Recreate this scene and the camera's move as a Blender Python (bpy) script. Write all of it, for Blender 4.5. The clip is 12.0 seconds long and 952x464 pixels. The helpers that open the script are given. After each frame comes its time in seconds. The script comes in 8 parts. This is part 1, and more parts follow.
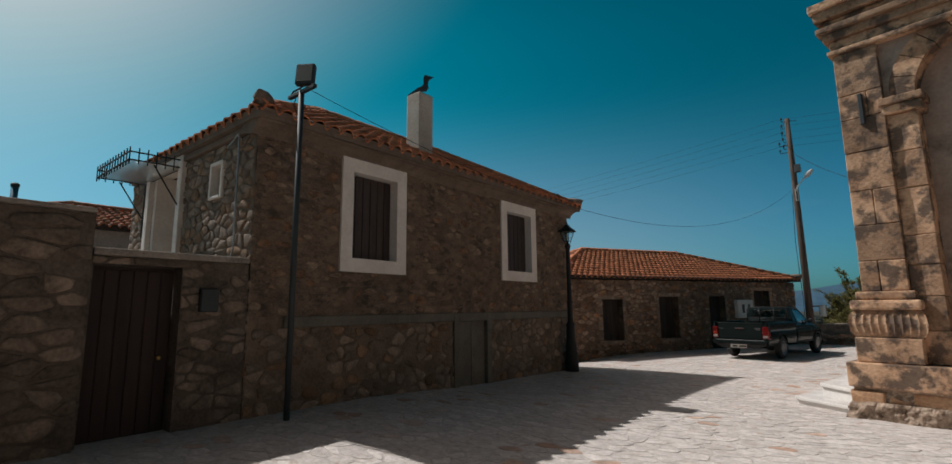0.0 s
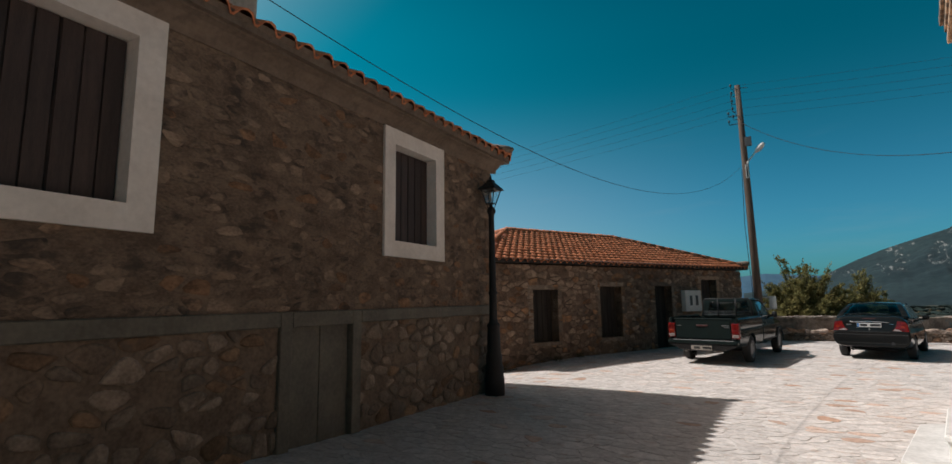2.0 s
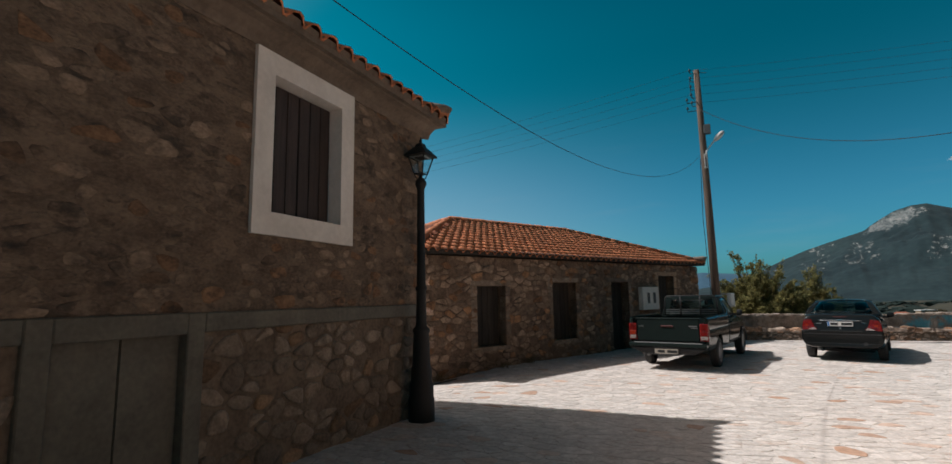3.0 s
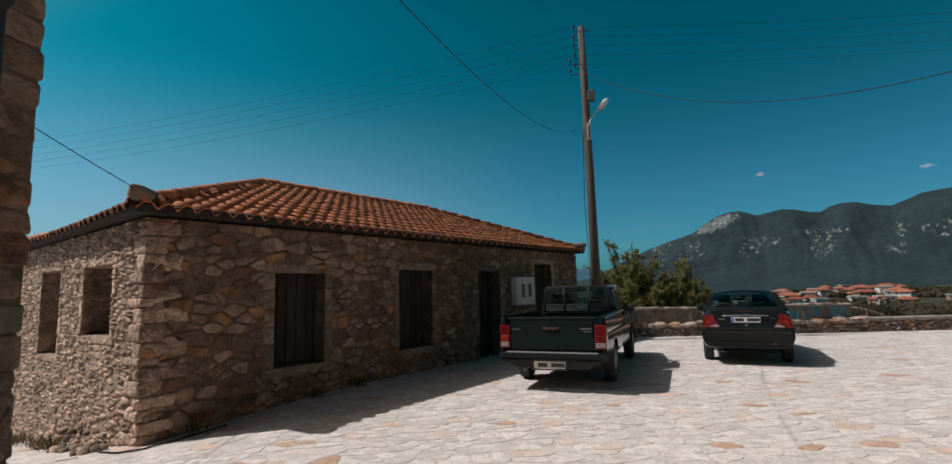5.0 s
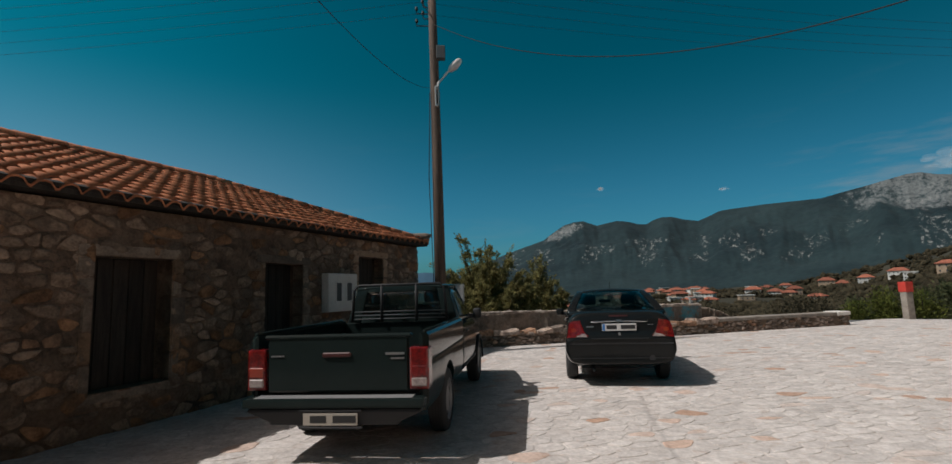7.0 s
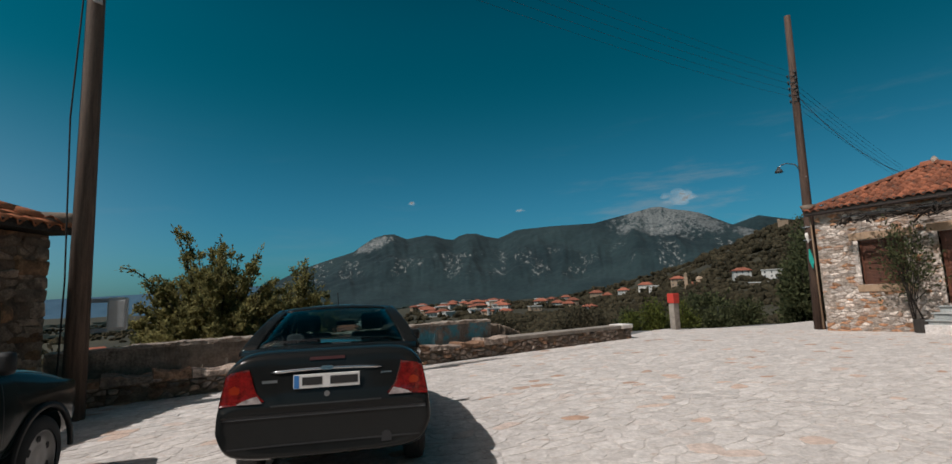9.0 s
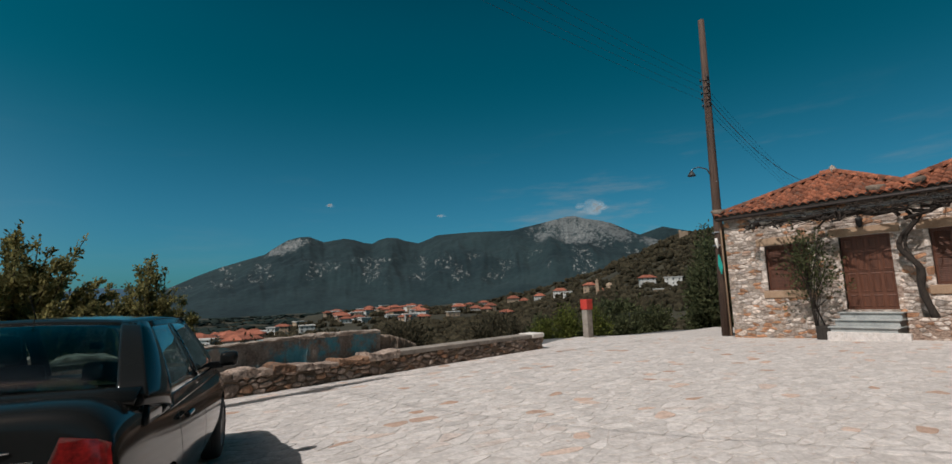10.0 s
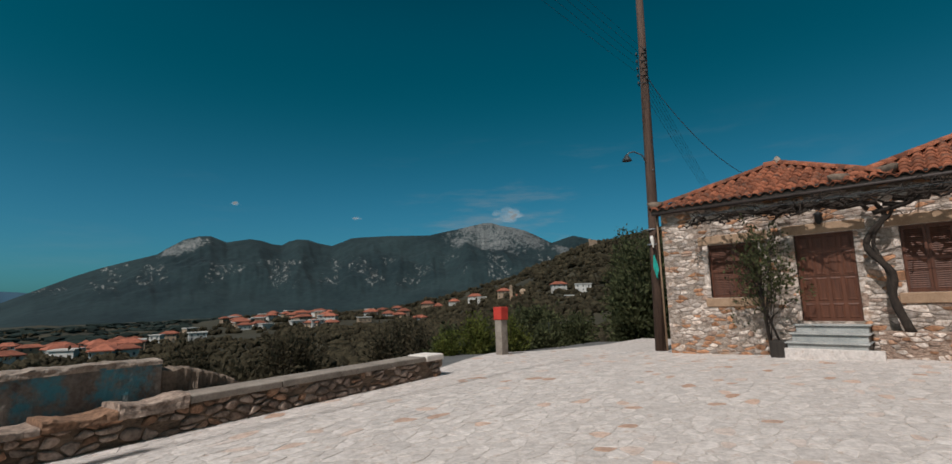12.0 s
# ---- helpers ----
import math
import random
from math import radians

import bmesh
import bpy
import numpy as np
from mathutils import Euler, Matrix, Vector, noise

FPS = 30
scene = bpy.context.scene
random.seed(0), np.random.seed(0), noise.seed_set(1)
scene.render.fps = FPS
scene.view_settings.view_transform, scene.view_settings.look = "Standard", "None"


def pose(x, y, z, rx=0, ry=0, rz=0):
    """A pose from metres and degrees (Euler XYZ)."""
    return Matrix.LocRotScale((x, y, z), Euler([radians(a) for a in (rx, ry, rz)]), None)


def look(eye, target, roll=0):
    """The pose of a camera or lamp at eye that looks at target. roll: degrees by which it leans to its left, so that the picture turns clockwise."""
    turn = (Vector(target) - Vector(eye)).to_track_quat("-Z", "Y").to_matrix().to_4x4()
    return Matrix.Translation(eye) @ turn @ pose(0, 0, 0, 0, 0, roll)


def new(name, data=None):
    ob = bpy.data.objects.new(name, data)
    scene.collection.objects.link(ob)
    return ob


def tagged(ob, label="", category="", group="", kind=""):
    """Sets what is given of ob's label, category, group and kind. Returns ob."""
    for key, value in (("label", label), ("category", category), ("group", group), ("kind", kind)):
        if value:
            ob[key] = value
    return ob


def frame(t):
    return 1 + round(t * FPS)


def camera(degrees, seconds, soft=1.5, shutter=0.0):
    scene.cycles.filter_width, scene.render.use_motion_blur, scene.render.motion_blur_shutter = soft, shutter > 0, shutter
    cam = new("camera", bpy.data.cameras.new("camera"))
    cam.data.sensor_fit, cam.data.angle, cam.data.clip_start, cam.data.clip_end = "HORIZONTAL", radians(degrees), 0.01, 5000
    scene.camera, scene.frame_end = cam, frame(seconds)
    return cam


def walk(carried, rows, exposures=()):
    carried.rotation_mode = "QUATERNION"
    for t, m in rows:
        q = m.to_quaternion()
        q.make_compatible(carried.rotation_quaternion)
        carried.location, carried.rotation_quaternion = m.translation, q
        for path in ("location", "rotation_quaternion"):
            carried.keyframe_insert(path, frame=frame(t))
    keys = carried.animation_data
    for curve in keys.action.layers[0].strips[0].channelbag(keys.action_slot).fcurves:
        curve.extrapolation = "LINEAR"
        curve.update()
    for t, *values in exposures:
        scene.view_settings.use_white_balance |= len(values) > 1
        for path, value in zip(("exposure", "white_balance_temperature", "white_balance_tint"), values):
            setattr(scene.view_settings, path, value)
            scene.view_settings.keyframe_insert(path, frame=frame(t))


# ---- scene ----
cam = camera(87.7, 12.0)
METRES, EYE, TILT, LEAN, TURN = 24.615, 1.6, 0.0, 0.0, 39.1
ROWS = [
    (0.0, 0.0, 0.0, 0.0, 0.08, 8.72, 0.53),
    (0.5, 0.005, 0.0498, 0.0003, -1.91, 8.44, 0.58),
    (1.0, 0.0117, 0.0981, 0.0002, -4.09, 8.13, 0.68),
    (1.5, 0.0216, 0.1441, 0.0001, -6.43, 7.94, 0.75),
    (2.0, 0.0325, 0.1875, -0.0001, -8.93, 7.84, 0.86),
    (2.5, 0.0454, 0.2279, -0.0003, -11.63, 7.72, 0.95),
    (4.5, 0.1237, 0.381, -0.0029, -25.2, 6.95, 1.41),
    (5.0, 0.1481, 0.4118, -0.0035, -29.03, 6.7, 1.5),
    (5.5, 0.1738, 0.4394, -0.0052, -32.84, 6.49, 1.59),
    (6.0, 0.199, 0.4643, -0.0061, -36.62, 6.35, 1.72),
    (6.5, 0.2246, 0.4856, -0.0068, -40.54, 6.53, 1.78),
    (8.5, 0.3679, 0.5479, -0.0082, -60.98, 7.22, 2.15),
    (9.0, 0.4098, 0.5547, -0.0081, -66.71, 7.36, 2.2),
    (9.5, 0.4518, 0.557, -0.0083, -71.77, 7.5, 2.15),
    (10.0, 0.4932, 0.5593, -0.0085, -75.94, 7.62, 2.1),
    (10.5, 0.5354, 0.5614, -0.0082, -79.32, 7.79, 1.96),
    (11.0, 0.5762, 0.5628, -0.0079, -82.01, 7.93, 1.84),
    (11.5, 0.6173, 0.5639, -0.0076, -84.07, 7.99, 1.79),
    (12.0, 0.6593, 0.5648, -0.0075, -85.63, 7.89, 1.77),
]
walk(cam, [(t, pose(0, 0, EYE, TILT, LEAN, TURN) @ pose(METRES * x, METRES * y, METRES * z, 90 + pitch, roll, yaw)) for t, x, y, z, yaw, pitch, roll in ROWS],
     [(0.0, 0.12), (1.5, 0.35), (2.5, 0.45), (4.5, 0.38), (5.3, 0.17), (6.0, 0.04), (8.5, 0.13), (10.0, 0.1), (11.0, 0.03), (12.0, 0.02)])

# ---- daylight ----
SUN_DIR = Vector((-0.982, -0.19, 1.25)).normalized()  # towards the sun
SUN_EL = math.asin(SUN_DIR.z)
world = bpy.data.worlds.new("sky")
scene.world = world
world.use_nodes = True
wn = world.node_tree
sky = wn.nodes.new("ShaderNodeTexSky")
sky.sky_type = "NISHITA"
sky.sun_disc = False
sky.sun_elevation = SUN_EL
sky.sun_rotation = math.atan2(SUN_DIR.x, SUN_DIR.y)
sky.altitude = 300
sky.air_density, sky.dust_density, sky.ozone_density = 1.0, 2.0, 2.5
tint = wn.nodes.new("ShaderNodeMix")
tint.data_type, tint.blend_type = "RGBA", "MULTIPLY"
tint.inputs[0].default_value = 1.0
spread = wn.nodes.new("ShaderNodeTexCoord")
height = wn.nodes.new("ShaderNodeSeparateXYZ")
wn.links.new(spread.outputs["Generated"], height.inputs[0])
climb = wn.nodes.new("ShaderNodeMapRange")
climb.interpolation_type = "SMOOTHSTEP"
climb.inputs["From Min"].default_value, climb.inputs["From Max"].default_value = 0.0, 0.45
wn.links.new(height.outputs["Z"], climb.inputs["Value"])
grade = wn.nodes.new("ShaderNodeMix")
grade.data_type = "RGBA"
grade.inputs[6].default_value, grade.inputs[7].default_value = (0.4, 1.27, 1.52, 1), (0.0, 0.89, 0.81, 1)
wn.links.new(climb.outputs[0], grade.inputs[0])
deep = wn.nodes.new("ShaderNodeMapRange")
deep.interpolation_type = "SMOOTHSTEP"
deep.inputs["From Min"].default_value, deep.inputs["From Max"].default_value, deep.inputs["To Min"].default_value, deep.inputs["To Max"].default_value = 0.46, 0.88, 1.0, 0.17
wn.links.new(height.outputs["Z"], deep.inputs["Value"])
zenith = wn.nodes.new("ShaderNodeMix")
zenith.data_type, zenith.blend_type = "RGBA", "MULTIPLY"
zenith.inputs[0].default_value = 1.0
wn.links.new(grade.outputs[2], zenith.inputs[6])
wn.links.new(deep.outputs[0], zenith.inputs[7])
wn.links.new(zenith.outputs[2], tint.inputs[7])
# haze that brightens the sky towards the sun, and thin streaks of cirrus
towards = wn.nodes.new("ShaderNodeVectorMath")
towards.operation = "DOT_PRODUCT"
towards.inputs[1].default_value = SUN_DIR
around = wn.nodes.new("ShaderNodeVectorMath")
around.operation = "DOT_PRODUCT"
around.inputs[1].default_value = (-0.982, -0.19, 0)
wn.links.new(spread.outputs["Generated"], around.inputs[0])
wn.links.new(spread.outputs["Generated"], towards.inputs[0])
haze = wn.nodes.new("ShaderNodeMapRange")
haze.interpolation_type = "SMOOTHSTEP"
haze.inputs["From Min"].default_value, haze.inputs["From Max"].default_value = 0.66, 1.0
haze.inputs["To Min"].default_value, haze.inputs["To Max"].default_value = 0.0, 0.85
lift = wn.nodes.new("ShaderNodeMapRange")
lift.interpolation_type = "SMOOTHSTEP"
lift.inputs["From Min"].default_value, lift.inputs["From Max"].default_value = -0.45, 0.95
lift.inputs["To Min"].default_value, lift.inputs["To Max"].default_value = 0.86, 1.34
wn.links.new(around.outputs["Value"], lift.inputs["Value"])
lifted = wn.nodes.new("ShaderNodeMix")
lifted.data_type, lifted.blend_type = "RGBA", "MULTIPLY"
lifted.inputs[0].default_value = 1.0
wn.links.new(tint.outputs[2], lifted.inputs[6])
wn.links.new(lift.outputs[0], lifted.inputs[7])
wn.links.new(towards.outputs["Value"], haze.inputs["Value"])
streak_map = wn.nodes.new("ShaderNodeMapping")
streak_map.inputs["Scale"].default_value, streak_map.inputs["Rotation"].default_value = (2.2, 2.2, 13), (0.12, 0.0, 0.3)
wn.links.new(spread.outputs["Generated"], streak_map.inputs["Vector"])
streak = wn.nodes.new("ShaderNodeTexNoise")
streak.inputs["Scale"].default_value, streak.inputs["Detail"].default_value, streak.inputs["Roughness"].default_value = 1.6, 7, 0.6
wn.links.new(streak_map.outputs[0], streak.inputs["Vector"])
thin = wn.nodes.new("ShaderNodeMapRange")
thin.interpolation_type = "SMOOTHSTEP"
thin.inputs["From Min"].default_value, thin.inputs["From Max"].default_value, thin.inputs["To Max"].default_value = 0.54, 0.78, 0.55
wn.links.new(streak.outputs["Fac"], thin.inputs["Value"])
low = wn.nodes.new("ShaderNodeMapRange")
low.interpolation_type = "SMOOTHSTEP"
low.inputs["From Min"].default_value, low.inputs["From Max"].default_value, low.inputs["To Min"].default_value, low.inputs["To Max"].default_value = 0.1, 0.36, 1.0, 0.0
wn.links.new(height.outputs["Z"], low.inputs["Value"])
windward = wn.nodes.new("ShaderNodeVectorMath")
windward.operation = "DOT_PRODUCT"
windward.inputs[1].default_value = (math.sin(radians(60)), math.cos(radians(60)), 0)
wn.links.new(spread.outputs["Generated"], windward.inputs[0])
drift = wn.nodes.new("ShaderNodeMapRange")
drift.interpolation_type = "SMOOTHSTEP"
drift.inputs["From Min"].default_value, drift.inputs["From Max"].default_value, drift.inputs["To Min"].default_value = 0.86, 0.99, 0.12
wn.links.new(windward.outputs["Value"], drift.inputs["Value"])
low_drift = wn.nodes.new("ShaderNodeMath")
low_drift.operation = "MULTIPLY"
wn.links.new(low.outputs[0], low_drift.inputs[0])
wn.links.new(drift.outputs[0], low_drift.inputs[1])
veil = wn.nodes.new("ShaderNodeMath")
veil.operation = "MULTIPLY"
wn.links.new(thin.outputs[0], veil.inputs[0])
wn.links.new(low_drift.outputs[0], veil.inputs[1])
glow_side = wn.nodes.new("ShaderNodeMapRange")
glow_side.interpolation_type = "SMOOTHSTEP"
glow_side.inputs["From Min"].default_value, glow_side.inputs["From Max"].default_value, glow_side.inputs["To Max"].default_value = -0.25, 0.45, 0.5
wn.links.new(around.outputs["Value"], glow_side.inputs["Value"])
glow_low = wn.nodes.new("ShaderNodeMapRange")
glow_low.interpolation_type = "SMOOTHSTEP"
glow_low.inputs["From Min"].default_value, glow_low.inputs["From Max"].default_value, glow_low.inputs["To Min"].default_value, glow_low.inputs["To Max"].default_value = 0.0, 0.4, 1.0, 0.0
wn.links.new(height.outputs["Z"], glow_low.inputs["Value"])
glow = wn.nodes.new("ShaderNodeMath")
glow.operation = "MULTIPLY_ADD"
wn.links.new(glow_side.outputs[0], glow.inputs[0])
wn.links.new(glow_low.outputs[0], glow.inputs[1])
wn.links.new(veil.outputs[0], glow.inputs[2])
glow.use_clamp = True
cirrus = wn.nodes.new("ShaderNodeMix")
cirrus.data_type = "RGBA"
cirrus.inputs[7].default_value = (5.9, 5.9, 5.8, 1)
white = wn.nodes.new("ShaderNodeMix")
white.data_type, white.blend_type = "RGBA", "MULTIPLY"
white.inputs[0].default_value = 1.0
white.inputs[7].default_value = (2.6, 2.05, 1.55, 1)
wn.links.new(sky.outputs[0], white.inputs[6])
bright = wn.nodes.new("ShaderNodeMix")
bright.data_type = "RGBA"
wn.links.new(haze.outputs[0], bright.inputs[0])
wn.links.new(lifted.outputs[2], bright.inputs[6])
wn.links.new(white.outputs[2], bright.inputs[7])
wn.links.new(glow.outputs[0], cirrus.inputs[0])
wn.links.new(bright.outputs[2], cirrus.inputs[6])
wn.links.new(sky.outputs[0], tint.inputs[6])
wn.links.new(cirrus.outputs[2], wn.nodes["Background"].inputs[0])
wn.nodes["Background"].inputs[1].default_value = 0.0485
sun = new("sun", bpy.data.lights.new("sun", "SUN"))
sun.data.energy, sun.data.angle, sun.data.color = 3.1, radians(0.53), (1.0, 0.98, 0.96)
sun.matrix_world = look(SUN_DIR * 60, (0, 0, 0))


# ---- materials ----
def surface(name, dark, light, scale=4.0, rough=0.85, bump=0.3, fine=40.0, spread=0.0, metal=0.0, hue=None, stain=None, stain_amount=0.4, bump_distance=0.01, stretch=(1, 1, 1), coat=0.0, spec=0.4, lumps=0.0):
    """A rough surface: colour between dark and light by noise at two scales; spread: how much pieces differ; hue: a second colour of pieces."""
    m = bpy.data.materials.new(name)
    m.use_nodes = True
    t, n = m.node_tree, m.node_tree.nodes
    b = n["Principled BSDF"]
    co = n.new("ShaderNodeTexCoord")
    mp = n.new("ShaderNodeMapping")
    mp.inputs["Scale"].default_value = stretch
    geo = n.new("ShaderNodeNewGeometry")
    t.links.new(geo.outputs["Position"], mp.inputs["Vector"])
    big = n.new("ShaderNodeTexNoise")
    big.inputs["Scale"].default_value, big.inputs["Detail"].default_value, big.inputs["Roughness"].default_value = scale, 5, 0.6
    small = n.new("ShaderNodeTexNoise")
    small.inputs["Scale"].default_value, small.inputs["Detail"].default_value = fine, 4
    for k in (big, small):
        t.links.new(mp.outputs[0], k.inputs["Vector"])
    blend = n.new("ShaderNodeMath")
    blend.operation = "MULTIPLY_ADD"
    blend.inputs[1].default_value = 0.35
    t.links.new(small.outputs["Fac"], blend.inputs[0])
    half = n.new("ShaderNodeMath")
    half.operation = "MULTIPLY"
    half.inputs[1].default_value = 0.65
    t.links.new(big.outputs["Fac"], half.inputs[0])
    t.links.new(half.outputs[0], blend.inputs[2])
    ramp = n.new("ShaderNodeValToRGB")
    ramp.color_ramp.elements[0].position, ramp.color_ramp.elements[1].position = 0.36, 0.64
    ramp.color_ramp.elements[0].color, ramp.color_ramp.elements[1].color = (*dark, 1), (*light, 1)
    t.links.new(blend.outputs[0], ramp.inputs[0])
    out = ramp.outputs[0]
    if spread or hue:
        info = n.new("ShaderNodeObjectInfo")
        add = n.new("ShaderNodeMath")
        add.operation = "ADD"
        t.links.new(info.outputs["Random"], add.inputs[0])
        t.links.new(geo.outputs["Random Per Island"], add.inputs[1])
        fr = n.new("ShaderNodeMath")
        fr.operation = "FRACT"
        t.links.new(add.outputs[0], fr.inputs[0])
        if hue:
            hr = n.new("ShaderNodeValToRGB")
            hr.color_ramp.elements[0].position, hr.color_ramp.elements[1].position = hue[1], min(1.0, hue[1] + 0.12)
            hr.color_ramp.elements[0].color, hr.color_ramp.elements[1].color = (0, 0, 0, 1), (1, 1, 1, 1)
            t.links.new(fr.outputs[0], hr.inputs[0])
            hm = n.new("ShaderNodeMix")
            hm.data_type, hm.blend_type = "RGBA", "MULTIPLY"
            t.links.new(hr.outputs[0], hm.inputs[0])
            t.links.new(out, hm.inputs[6])
            hm.inputs[7].default_value = (*hue[0], 1)
            out = hm.outputs[2]
        sp = n.new("ShaderNodeMapRange")
        sp.inputs["To Min"].default_value, sp.inputs["To Max"].default_value = 1 - spread, 1 + spread
        mul = n.new("ShaderNodeMath")
        mul.operation = "MULTIPLY"
        mul.inputs[1].default_value = 7.13
        fr2 = n.new("ShaderNodeMath")
        fr2.operation = "FRACT"
        t.links.new(fr.outputs[0], mul.inputs[0])
        t.links.new(mul.outputs[0], fr2.inputs[0])
        t.links.new(fr2.outputs[0], sp.inputs[0])
        vm = n.new("ShaderNodeMix")
        vm.data_type, vm.blend_type = "RGBA", "MULTIPLY"
        vm.inputs[0].default_value = 1
        t.links.new(out, vm.inputs[6])
        t.links.new(sp.outputs[0], vm.inputs[7])
        out = vm.outputs[2]
    if stain:
        sn = n.new("ShaderNodeTexNoise")
        sn.inputs["Scale"].default_value, sn.inputs["Detail"].default_value, sn.inputs["Roughness"].default_value = stain[1], 6, 0.65
        t.links.new(mp.outputs[0], sn.inputs["Vector"])
        sr = n.new("ShaderNodeValToRGB")
        sr.color_ramp.elements[0].position, sr.color_ramp.elements[1].position = stain[2], stain[2] + 0.1
        sr.color_ramp.elements[0].color, sr.color_ramp.elements[1].color = (0, 0, 0, 1), (stain_amount,) * 3 + (1,)
        t.links.new(sn.outputs["Fac"], sr.inputs[0])
        sm = n.new("ShaderNodeMix")
        sm.data_type = "RGBA"
        t.links.new(sr.outputs[0], sm.inputs[0])
        t.links.new(out, sm.inputs[6])
        sm.inputs[7].default_value = (*stain[0], 1)
        out = sm.outputs[2]
    t.links.new(out, b.inputs["Base Color"])
    b.inputs["Roughness"].default_value, b.inputs["Metallic"].default_value = rough, metal
    b.inputs["Coat Weight"].default_value, b.inputs["Coat Roughness"].default_value = coat, 0.05
    b.inputs["Specular IOR Level"].default_value = spec
    high = blend.outputs[0]
    if lumps:
        warp = n.new("ShaderNodeVectorMath")
        warp.operation = "MULTIPLY_ADD"
        warp.inputs[1].default_value = (0.12, 0.12, 0.12)
        t.links.new(small.outputs["Color"], warp.inputs[0])
        t.links.new(mp.outputs[0], warp.inputs[2])
        vor = n.new("ShaderNodeTexVoronoi")
        vor.feature = "SMOOTH_F1"
        vor.inputs["Scale"].default_value = lumps
        t.links.new(warp.outputs[0], vor.inputs["Vector"])
        sink = n.new("ShaderNodeMath")
        sink.operation = "MULTIPLY_ADD"
        sink.inputs[1].default_value = -1.6
        t.links.new(vor.outputs["Distance"], sink.inputs[0])
        t.links.new(blend.outputs[0], sink.inputs[2])
        high = sink.outputs[0]
    if bump:
        bp = n.new("ShaderNodeBump")
        bp.inputs["Strength"].default_value, bp.inputs["Distance"].default_value = bump, bump_distance
        t.links.new(high, bp.inputs["Height"])
        t.links.new(bp.outputs[0], b.inputs["Normal"])
    return m


def plain(name, color, rough=0.5, metal=0.0, coat=0.0, spec=0.5):
    m = surface(name, tuple(c * 0.86 for c in color), color, 6, rough, 0.08, 60, metal=metal, coat=coat, bump_distance=0.002, spec=spec)
    return m


def glass(name, color=(0.75, 0.85, 0.85), rough=0.02):
    m = bpy.data.materials.new(name)
    m.use_nodes = True
    b = m.node_tree.nodes["Principled BSDF"]
    b.inputs["Base Color"].default_value = (*color, 1)
    b.inputs["Roughness"].default_value, b.inputs["Transmission Weight"].default_value, b.inputs["IOR"].default_value = rough, 1.0, 1.05
    b.inputs["Coat Weight"].default_value, b.inputs["Coat Roughness"].default_value = 1.0, 0.01
    return m


RUBBLE = surface("brown_rubble", (0.13, 0.095, 0.07), (0.31, 0.236, 0.178), 5, 0.92, 0.9, 34, 0.34, hue=((0.95, 0.78, 0.62), 0.68), stain=((0.1, 0.08, 0.062), 3.1, 0.54), stain_amount=0.6, bump_distance=0.018)
EARTH_MORTAR = surface("earth_mortar", (0.1, 0.07, 0.05), (0.235, 0.165, 0.115), 3.4, 0.97, 1.0, 26, stain=((0.045, 0.036, 0.03), 2.6, 0.54), stain_amount=0.75, bump_distance=0.022, stretch=(1, 1, 1.7), lumps=9)
DEEP_MORTAR = surface("deep_earth_joint", (0.1, 0.072, 0.051), (0.215, 0.156, 0.112), 3.0, 0.97, 0.9, 24, bump_distance=0.02)
YARD_JOINT = surface("dark_open_joint", (0.068, 0.052, 0.04), (0.155, 0.118, 0.09), 3.0, 0.97, 0.9, 24, bump_distance=0.02)
SMEARED = surface("mortar_smeared_stone", (0.1, 0.07, 0.05), (0.29, 0.205, 0.145), 5.0, 0.96, 1.0, 30, 0.3, hue=((1.0, 0.8, 0.64), 0.78), stain=((0.042, 0.034, 0.028), 2.6, 0.53), stain_amount=0.75, bump_distance=0.02, stretch=(1, 1, 1.6))
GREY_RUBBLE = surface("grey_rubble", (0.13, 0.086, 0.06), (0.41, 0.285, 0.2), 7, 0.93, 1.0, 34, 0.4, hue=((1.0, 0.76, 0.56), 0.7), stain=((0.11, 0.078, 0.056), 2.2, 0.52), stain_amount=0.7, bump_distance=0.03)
PALE_RUBBLE = surface("pale_rubble", (0.24, 0.172, 0.132), (0.7, 0.6, 0.53), 9, 0.9, 1.0, 30, 0.42, hue=((0.78, 0.48, 0.31), 0.68), stain=((0.3, 0.155, 0.075), 1.3, 0.55), stain_amount=0.75, bump_distance=0.025)
ROUGH_STONE = surface("rough_brown_stone", (0.09, 0.066, 0.05), (0.25, 0.188, 0.142), 4, 0.95, 1.0, 26, 0.34, stain=((0.07, 0.06, 0.05), 2.8, 0.55), bump_distance=0.02)
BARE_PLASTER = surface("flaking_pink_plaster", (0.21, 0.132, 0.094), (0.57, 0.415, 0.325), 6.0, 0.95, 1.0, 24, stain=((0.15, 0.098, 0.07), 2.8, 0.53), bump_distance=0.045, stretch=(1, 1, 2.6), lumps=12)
PALE_MORTAR = surface("pale_mortar", (0.2, 0.15, 0.116), (0.45, 0.37, 0.31), 7, 0.95, 1.0, 30, stain=((0.14, 0.095, 0.065), 4.0, 0.53), bump_distance=0.025, lumps=12)
CUT_STONE = surface("cut_sandstone", (0.33, 0.185, 0.105), (0.62, 0.4, 0.255), 2.6, 0.9, 1.0, 22, 0.34, stain=((0.085, 0.062, 0.05), 3.4, 0.475), stain_amount=0.85, bump_distance=0.03)
LINTEL = surface("tan_lintel_stone", (0.27, 0.17, 0.105), (0.43, 0.285, 0.185), 3, 0.85, 0.35, 30)
